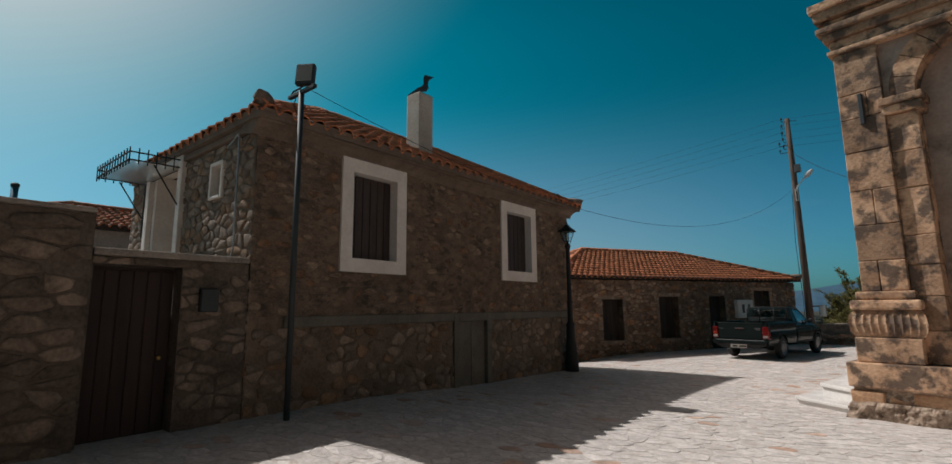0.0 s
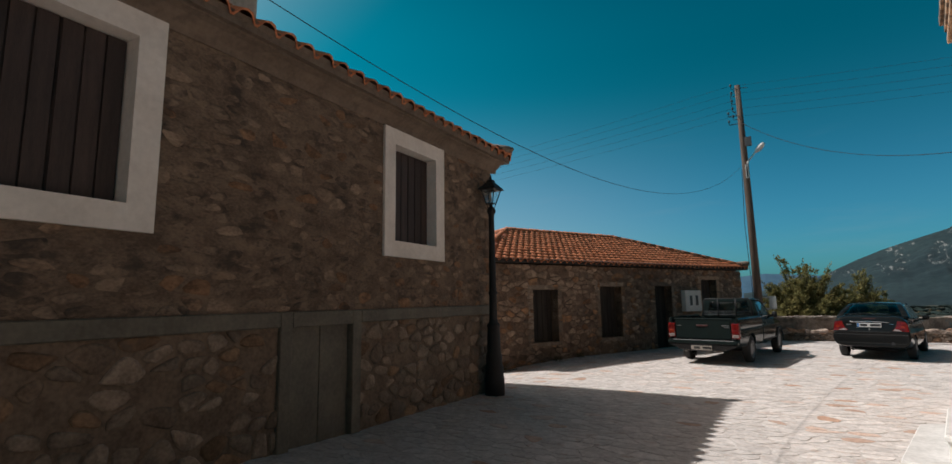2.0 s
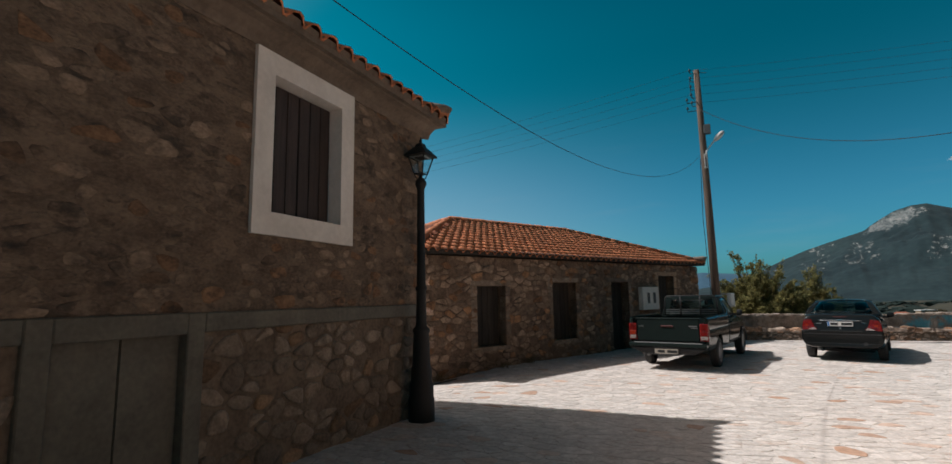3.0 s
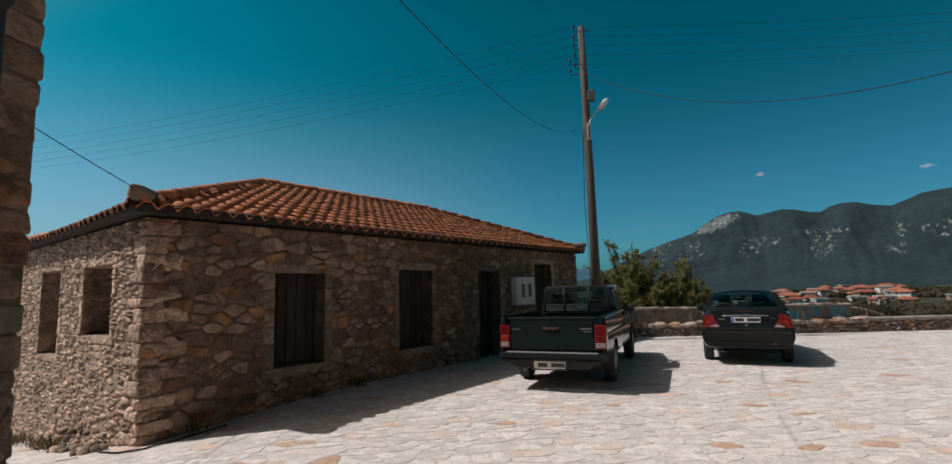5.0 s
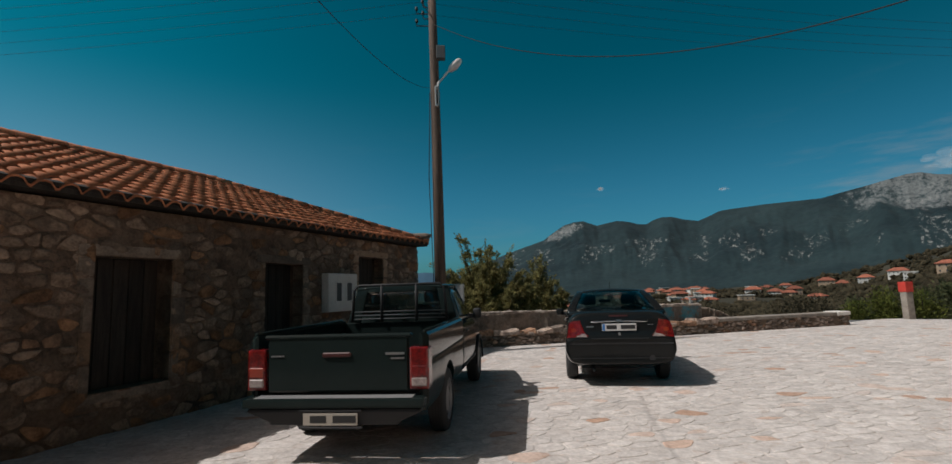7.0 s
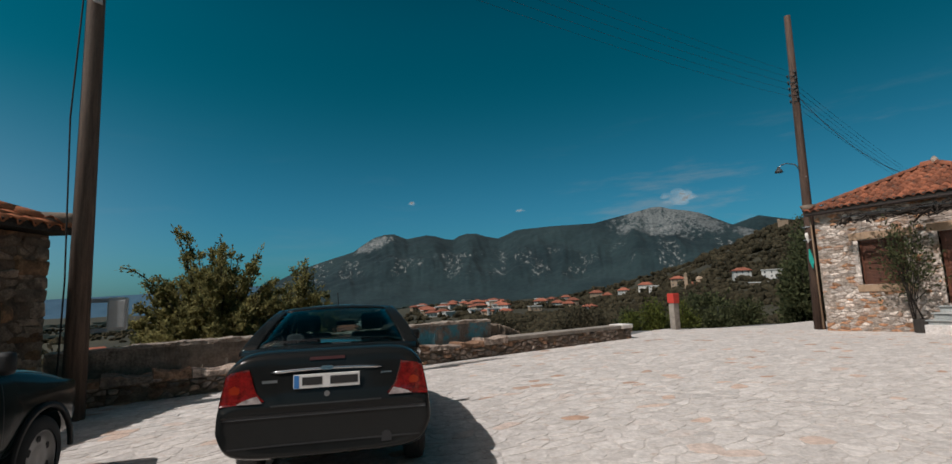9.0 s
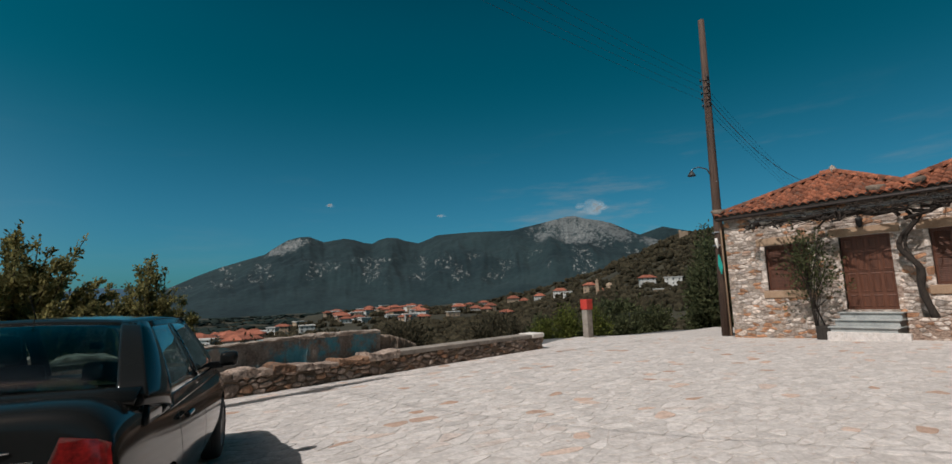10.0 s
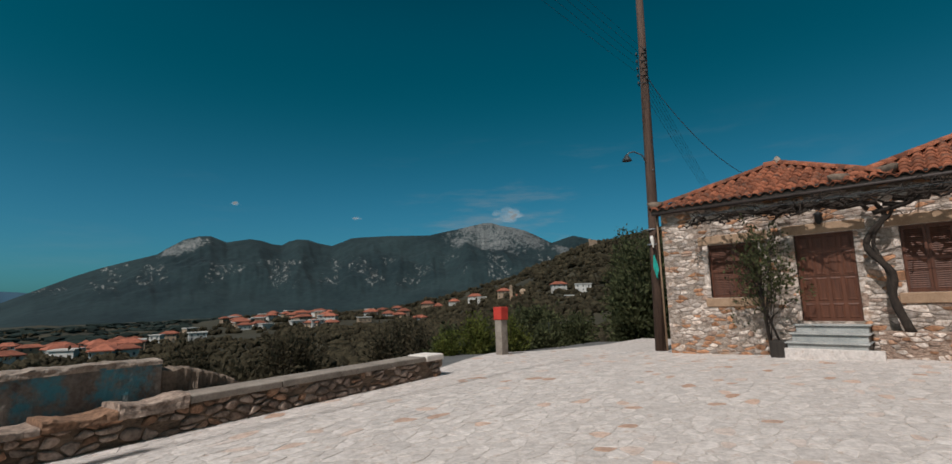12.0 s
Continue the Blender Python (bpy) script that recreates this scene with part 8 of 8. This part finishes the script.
def wander(a, b, n, amount, r0, r1):
    a, b = Vector(a), Vector(b)
    pts = [a.lerp(b, k / n) + Vector((rr.gauss(0, amount * 0.4), rr.gauss(0, amount), rr.gauss(0, amount))) * (0 < k < n) for k in range(n + 1)]
    return tube(pts, [r0 + (r1 - r0) * k / n for k in range(n + 1)], 7)


T0 = (-0.62, 21.72 - 27.42, 0.4)
for i, (pts, r0, r1) in enumerate((([T0, (-0.45, -5.45, 1.2), (-0.4, -5.5, 1.75), (-0.35, -5.1, 2.35), (-0.35, -5.2, 2.75), (-0.38, -5.5, 3.1), (-0.4, -5.35, 3.45)], 0.1, 0.045), ([(-0.55, -5.6, 0.6), (-0.4, -5.4, 1.3), (-0.36, -5.42, 1.8), (-0.33, -5.22, 2.4), (-0.36, -5.32, 2.8), (-0.4, -5.62, 3.15), (-0.4, -5.7, 3.45)], 0.06, 0.035), ([(-0.3, -3.1, 3.2), (-0.34, -3.4, 3.45), (-0.36, -3.9, 3.5)], 0.04, 0.03))):
    smoothp = []
    P = [Vector(p) for p in pts]
    for k in range(len(P) - 1):
        p0, p1, p2, p3 = P[max(k - 1, 0)], P[k], P[k + 1], P[min(k + 2, len(P) - 1)]
        for t in (0, 0.25, 0.5, 0.75):
            smoothp.append(0.5 * ((2 * p1) + (p2 - p0) * t + (2 * p0 - 5 * p1 + 4 * p2 - p3) * t * t + (3 * p1 - p0 - 3 * p2 + p3) * t ** 3))
    smoothp.append(P[-1])
    n = len(smoothp)
    part("stem", tube(smoothp, [r0 + (r1 - r0) * k / (n - 1) + rr.uniform(-0.008, 0.008) for k in range(n)], 9), BARK, vine, "thick twisted grey-brown stem", smooth=True)
for y0, y1, z0, z1 in ((-5.4, -1.6, 3.45, 3.62), (-5.5, -8.6, 3.4, 3.6), (-5.2, -2.6, 3.3, 3.75), (-5.7, -9.4, 3.5, 3.75), (-3.9, -1.3, 3.5, 3.7), (-5.3, -7.0, 3.2, 3.5)):
    part("arm", wander((-0.4, y0, z0), (-0.95 - 0.1 * (y1 % 1.3), y1, z1), 12, 0.07, 0.06, 0.024), BARK, vine, smooth=True)
for k in range(85):
    y0 = rr.uniform(-9.5, -1.2)
    y1 = y0 + rr.uniform(-2.0, 2.0)
    part("cane", wander((-0.5 + rr.uniform(-0.5, 0.2), y0, rr.uniform(3.35, 3.75)), (-0.6 + rr.uniform(-0.6, 0.2), max(-10, min(-1, y1)), rr.uniform(3.3, 3.85)), 9, 0.05, 0.03, 0.01), BARK, vine, smooth=True)
for y in (-1.6, -3.0, -4.4, -6.2, -8.0):
    part("support_wire", tube([(0.0, y, 3.75), (-1.3, y + 0.1, 3.55)], 0.012, 6), DARK_STEEL, vine)
for x in (-0.35, -0.8, -1.25):
    part("support_wire", tube([(x, -1.2, 3.66 - 0.1 * (x < -1)), (x, -10, 3.66 - 0.1 * (x < -1))], 0.008, 6), DARK_STEEL, vine)
tub = thing("plant_tub", "dark square planter with a leaning stake beside the steps", "planter", 18.75, 24.3, gz(18.75, 24.3))
part("tub", boxes([(-0.28, 0.28, -0.25, 0.25, 0, 0.42)], 0.03), OLDWOOD, tub)
part("stake", tube([(0.0, 0.0, 0.2), (-0.1, 0.35, 1.4)], 0.03, 8), BARK, tub, smooth=True)


# woods and scrub on the hills, one lumpy crown each
def wood_lump(rr, h):
    bm = bmesh.new()
    bmesh.ops.create_icosphere(bm, subdivisions=1, radius=1.0)
    s = rr.uniform(0, 50)
    vs = [v.co * (1 + 0.45 * noise.noise(v.co * 1.7 + Vector((s, s, s)))) for v in bm.verts]
    fs = [tuple(v.index for v in f.verts) for f in bm.faces]
    bm.free()
    return vs, fs


rr = random.Random(17)
kinds = [wood_lump(rr, 1) for _ in range(14)]
woods = []
while len(woods) < 30000:
    az = (rr.uniform(-12, 78), rr.uniform(30, 70), rr.uniform(34, 66), rr.uniform(-14, 28))[rr.randrange(4)]
    d = 55 * (1500 / 55) ** (rr.random() ** 0.85)
    x, y = 3 + d * math.sin(radians(az)), 20 + d * math.cos(radians(az))
    if noise.noise(Vector((x * 0.02, y * 0.02, 0.3))) < (-0.08 if az < 25 else -0.35):
        continue
    h = rr.uniform(0.6, 1.5) * (1 + d / 420) * (0.75 if az < 25 else 1.0)
    z = far_ground(x, y)
    vs, fs = rr.choice(kinds)
    t = rr.uniform(0, 6.28)
    c, s = math.cos(t), math.sin(t)
    for q in range(3):
        ox, oy, oz, k = rr.gauss(0, 0.9) * h, rr.gauss(0, 0.9) * h, rr.uniform(0.2, 0.6) * h, rr.uniform(0.55, 0.9) * h
        woods.append(([Vector((x + ox + (v.x * c - v.y * s) * k, y + oy + (v.x * s + v.y * c) * k, z + oz + v.z * k * 0.95)) for v in vs], fs))
far_woods = []
for _ in range(2600):
    az, d = rr.uniform(-14, 44), rr.uniform(18.7, 47) ** 2
    x, y = 3 + d * math.sin(radians(az)), 20 + d * math.cos(radians(az))
    if noise.noise(Vector((x * 0.006, y * 0.006, 3.3))) < -0.1:
        continue
    z, h = far_ground(x, y), rr.uniform(2.0, 5.0) * (1 + d / 1400)
    vs, fs = rr.choice(kinds)
    far_woods.append(([Vector((x + v.x * h * 1.5, y + v.y * h * 1.5, z + (v.z * 0.45 + 0.2) * h)) for v in vs], fs))
tagged(part("hill_woods", joined(woods), WOOD_LEAF, smooth=False), "dark green scrub woods over hills and valley", "woods", kind="stuff")
# leaf colour for far groves, made bluer than the hill woods to paint haze
HAZY_LEAF = leaf_material("haze_tinted_far_leaf", (0.022, 0.036, 0.034), (0.048, 0.064, 0.054))
tagged(part("valley_woods", joined(far_woods), HAZY_LEAF), "groves across the valley floor, haze painted in as blue-green", "woods", kind="stuff")


# ---- village ----
V_ROOF = surface("village_roof_tile", (0.18, 0.056, 0.034), (0.36, 0.122, 0.072), 0.8, 0.85, 0.0, 5, 0.3)
V_WHITE = surface("village_white_wall", (0.4, 0.375, 0.345), (0.58, 0.55, 0.51), 0.5, 0.9, 0.0, 3, 0.15)
V_STONE = surface("village_stone_wall", (0.22, 0.15, 0.1), (0.36, 0.26, 0.18), 0.7, 0.9, 0.0, 4, 0.2)
V_DARK = plain("village_window_dark", (0.05, 0.05, 0.055), 0.4)


def spot(az, el, near=110, far=900):
    """Where the land, seen from the square, first rises to the angle el on the azimuth az."""
    a, d = radians(az), near
    while d < far:
        x, y = 3 + d * math.sin(a), 20 + d * math.cos(a)
        if far_ground(x, y) - 1.5 >= d * math.tan(radians(el)):
            break
        d *= 1.01
    return x, y, far_ground(x, y), d


def village_house(az, el, w, d, h, turn, wall, rr, label, flat=False, group="houses of the village", away=200, grounded=False):
    r = away
    x, y, z = 3 + r * math.sin(radians(az)), 20 + r * math.cos(radians(az)), 1.42 + r * math.tan(radians(el))
    if grounded:
        z = far_ground(x, y) + 0.6
    home = thing("village_house", label, "house", x, y, z - 1.0, -az + turn, group)
    k = 0.52
    w, d, h = w * k, d * k, h * k + 1.0
    part("wall", boxes([(-w / 2, w / 2, -d / 2, d / 2, -2.5 if grounded else -9, h)]), wall, home)
    if flat:
        part("roof", boxes([(-w / 2 - 0.3, w / 2 + 0.3, -d / 2 - 0.3, d / 2 + 0.3, h, h + 0.35)]), V_WHITE, home)
    else:
        o, rz = 0.5, h + 0.28 * d
        vs = [(-w / 2 - o, -d / 2 - o, h), (w / 2 + o, -d / 2 - o, h), (w / 2 + o, d / 2 + o, h), (-w / 2 - o, d / 2 + o, h), (-w / 2 + d * 0.4, 0, rz), (w / 2 - d * 0.4, 0, rz)]
        vs = [Vector(v) for v in vs]
        if vs[4].x > vs[5].x:
            vs[4].x = vs[5].x = 0
        vs += [v - Vector((0, 0, 0.25)) for v in vs[:4]]
        part("roof", (vs, [(0, 1, 5, 4), (2, 3, 4, 5), (1, 2, 5), (3, 0, 4), (0, 6, 7, 1), (1, 7, 8, 2), (2, 8, 9, 3), (3, 9, 6, 0), (9, 8, 7, 6)]), V_ROOF, home, "orange tiled roof")
    n = max(2, int(w / (3.2 * k)))
    for i in range(n):
        for q in ((0.32, 0.78) if h > 5 * k else (0.5,)):
            cx, cz = -w / 2 + w * (i + 0.5) / n, h * q
            part("window", boxes([(cx - 0.5 * k, cx + 0.5 * k, -d / 2 - 0.12, -d / 2 + 0.1, cz - 0.65 * k, cz + 0.65 * k)]), V_DARK, home)
    return home


rr = random.Random(23)
for az0, az1, r0, r1, n in ((-3, 13, 135, 200, 24), (0, 18, 200, 270, 20), (20, 32, 235, 305, 36), (24, 31.5, 300, 340, 12), (33, 45, 225, 330, 8)):
    for _ in range(n):
        white = rr.random() < 0.6
        village_house(rr.uniform(az0, az1), 0, rr.uniform(7, 12), rr.uniform(6, 8.5), rr.choice((3.0, 3.2, 4.6)), rr.uniform(-35, 35), V_WHITE if white else V_STONE, rr, "white village house with an orange tiled roof" if white else "stone village house with an orange tiled roof", flat=rr.random() < 0.25, away=rr.uniform(r0, r1), grounded=True)
for az, el, w, h, wall, flat in ((46.4, -0.2, 10, 4, V_WHITE, False), (47.3, -0.3, 7, 3.4, V_WHITE, True), (44.0, -0.6, 8, 3.5, V_WHITE, False), (42.2, -1.0, 7, 3, V_STONE, False), (41.0, -1.0, 9, 5, V_STONE, False), (38.3, -1.5, 8, 3.2, V_STONE, False), (36.6, -1.7, 8, 3.0, V_WHITE, False), (34.7, -1.5, 10, 3.4, V_WHITE, False), (31.2, 0.1, 6, 6, V_STONE, False), (49.7, 0.1, 9, 5, V_STONE, False), (55.9, 0.7, 11, 4.5, V_WHITE, False), (58.6, 0.6, 12, 4, V_WHITE, True), (57.5, -0.4, 13, 2.2, V_STONE, True)):
    _, _, _, far = spot(az, el)
    scale = far / 200
    village_house(az, el, w * scale, 7 * scale, h * scale, rr.uniform(-15, 15), wall, rr, "white hillside house among dark trees" if wall is V_WHITE else "stone hillside house among dark trees", flat=flat, group="houses on the hillside", away=far, grounded=True)
village_house(-11, -4.4, 13, 9, 3, 10, V_STONE, rr, "stone house with an orange roof below the square", away=150)
x, y, z = 3 + 230 * math.sin(radians(51.6)), 20 + 230 * math.cos(radians(51.6)), 1.42 - 230 * math.tan(radians(0.55))
chapel = thing("village_church", "small stone village church with dome and bell tower", "church", x, y, z - 1, -51.6)
chapel.scale = (0.68, 0.68, 0.68)
part("nave", boxes([(-6, 6, -4, 4, -9, 6.5)]), V_STONE, chapel)
part("roof", ([Vector(p) for p in ((-6.5, -4.5, 6.5), (6.5, -4.5, 6.5), (6.5, 4.5, 6.5), (-6.5, 4.5, 6.5), (-6.5, 0, 8.2), (6.5, 0, 8.2))], [(0, 1, 5, 4), (2, 3, 4, 5), (0, 4, 3), (1, 2, 5), (3, 2, 1, 0)]), V_ROOF, chapel)
part("drum", turned([(2.1, 7), (2.1, 9.6), (2.5, 9.8), (1.9, 10.8), (0.9, 11.6), (0.2, 11.9)], 12, (1.5, 0)), V_STONE, chapel, smooth=False)
part("bell_tower", boxes([(-7.4, -5.4, -3.5, -1.5, -9, 11.5)]), V_STONE, chapel)
part("belfry", turned([(1.1, 11.5), (1.0, 13.2), (1.2, 13.3), (0.1, 14.6)], 8, (-6.4, -2.5)), V_STONE, chapel)
x, y, z, d = spot(60.0, 5.4)
tower = thing("ruined_tower", "small ruined stone tower on the hilltop", "tower", x, y, z - 1, -60)
k = d / 300
part("wall", boxes([(-2.4 * k, 2.4 * k, -2.4 * k, 2.4 * k, -2, 5.4 * k)]), V_STONE, tower)
part("merlon", boxes([(-2.4 * k, -1.2 * k, -2.4 * k, 2.4 * k, 5.4 * k, 6.2 * k)]), V_STONE, tower)

# road below the edge of the square
ASPHALT = surface("grey_asphalt", (0.09, 0.09, 0.09), (0.15, 0.148, 0.142), 1.2, 0.95, 0.3, 30)
vs = []
for k in range(13):
    t = k / 12
    x = 12.2 + 11 * t
    for o in (0.0, 2.0):
        vs.append(Vector((x, plaza_edge(x) - 0.05 + o, gz(x, plaza_edge(x)) - 0.06 - 0.05 * o)))
tagged(part("road", (vs, [(2 * k, 2 * k + 2, 2 * k + 3, 2 * k + 1) for k in range(12)]), ASPHALT), "grey asphalt lane below the square", "road", kind="structure")
fence = thing("wire_fence", "low wire fence behind the lane", "fence")
for k in range(4):
    x = 16.8 + 2.1 * k
    part("fence_post", tube([(x, 33.6 - 0.2 * k, -1.3), (x, 33.6 - 0.2 * k, 0.45)], 0.014, 8), DARK_STEEL, fence)
for z in (-0.4, 0.0, 0.4):
    part("fence_wire", tube([(16.8, 33.6, z), (23.1, 32.9, z)], 0.004, 5), DARK_STEEL, fence)

# neighbouring roofs behind the courtyard
nb = thing("neighbour_house", "low neighbouring house with old tiled roof behind the wall", "house", -19.5, 3.0, 0.4)
part("wall", boxes([(-3, 2.2, -1.5, 5, -0.9, 3.55)], 0.02), PLASTER, nb)
hip_roof(nb, TILE, -3, 2.2, -1.5, 5, 3.6, 0.95, "y", (0.9, 2.6), (2, 1.5, 3.6), rng, OLDWOOD, over=0.25, most=120)
# plain unseen houses, added behind and beside the start to hold back skylight
for label, x, y, w, d, h, turn in (("unseen plain house added east of the start to block skylight", 5.9, -4.5, 8, 15, 8.6, 0), ("unseen plain house added south of the start to block skylight", -2.5, -10.5, 10, 9, 8.2, 6), ("unseen plain house added behind the church to block skylight", 12.5, 12.0, 9, 9, 6.4, -12)):
    home = thing("skylight_blocker", label, "house", x, y, -0.1, turn, "plain houses round the square")
    part("wall", boxes([(-w / 2, w / 2, -d / 2, d / 2, -0.4, h)], 0.03), CONCRETE if x > 0 else EARTH_MORTAR, home)
    hip_roof(home, OLD_TILE, -w / 2, w / 2, -d / 2, d / 2, h + 0.08, 1.6, "y", (-d / 2 + w / 2, d / 2 - w / 2), (0, 0, h), rng, OLDWOOD, over=0.3, most=20)
flue = thing("blue_flue", "blue metal flue pipe above the courtyard wall", "pipe", -12.0, 1.52, 0)
part("pipe", tube([(0, 0, 1.4), (0, 0, 3.86)], 0.055, 14), plain("blue_paint", (0.03, 0.16, 0.25), 0.5), flue, smooth=True)
part("cap", turned([(0.062, 3.84), (0.066, 3.9), (0.045, 3.92)], 14), DARK_STEEL, flue)


# ---- clouds ----
def cloud(az, el, w, h, seed, dist=4300, label="small white fair-weather cloud"):
    """A small cloud: many soft lumps joined."""
    rr = random.Random(seed)
    lumps = []
    for k in range(22):
        t = rr.gauss(0, 0.4)
        a, e = radians(az + w * t * 0.5), radians(el + h * (rr.uniform(-0.3, 0.7) * (1 - min(1, abs(t)))))
        c = Vector((dist * math.sin(a) * math.cos(e), dist * math.cos(a) * math.cos(e), dist * math.sin(e)))
        rad = dist * radians(h) * rr.uniform(0.2, 0.42) * (1.1 - min(1, abs(t)))
        bm = bmesh.new()
        bmesh.ops.create_icosphere(bm, subdivisions=2, radius=1.0)
        lumps.append(([c + Vector((v.co.x * 1.6, v.co.y * 1.6, v.co.z * 0.6)) * rad * (1 + 0.3 * noise.noise(v.co * 2 + Vector((k, seed, 0)))) for v in bm.verts], [tuple(v.index for v in f.verts) for f in bm.faces]))
        bm.free()
    return tagged(part("cloud", joined(lumps), CLOUD, smooth=True), label, "cloud", "clouds over the mountain", kind="structure")


CLOUD = bpy.data.materials.new("thin_cloud")
CLOUD.use_nodes = True
cn = CLOUD.node_tree
cn.nodes.remove(cn.nodes["Principled BSDF"])
c_glow, c_clear, c_mix = cn.nodes.new("ShaderNodeEmission"), cn.nodes.new("ShaderNodeBsdfTransparent"), cn.nodes.new("ShaderNodeMixShader")
c_glow.inputs[0].default_value, c_glow.inputs[1].default_value = (0.75, 0.8, 0.82, 1), 0.6
c_mix.inputs[0].default_value = 0.06
cn.links.new(c_clear.outputs[0], c_mix.inputs[1])
cn.links.new(c_glow.outputs[0], c_mix.inputs[2])
cn.links.new(c_mix.outputs[0], cn.nodes["Material Output"].inputs[0])
cloud(50.4, 9.45, 5.2, 1.5, 1)
cloud(33.0, 9.5, 1.4, 0.4, 2)
cloud(20.5, 10.7, 1.2, 0.4, 3)

# ---- paving stones ----
r = random.Random(5)


def paved(x, y):
    if y > plaza_edge(x) - 0.1 or x < -13.0 or (x < -6.95 and y < 12.8):
        return False
    if x > -0.45 + 0.21 * (y - 9.5) and 9.2 < y + 0.21 * x < 15.3 and x < 7:
        return False
    lx, ly = (x + 9.1) * 0.883 - (y - 15.95) * 0.4695, (x + 9.1) * 0.4695 + (y - 15.95) * 0.883
    return not (lx < 0.02 and ly > -0.1)


lay(cells(-13, 19.2, 0.2, 31.5, 0.26, 0.17, 0.02, r, jitter=0.49, inside=paved, drop=0.2), lambda u, v, d: Vector((u, v, gz(u, v) + d)), 0.0055, PAVER, pavement, r, (1, 17), "paving_stone", soft=False, tilt=0.012, inset=0.05, round_by=0.2, share=0.95)
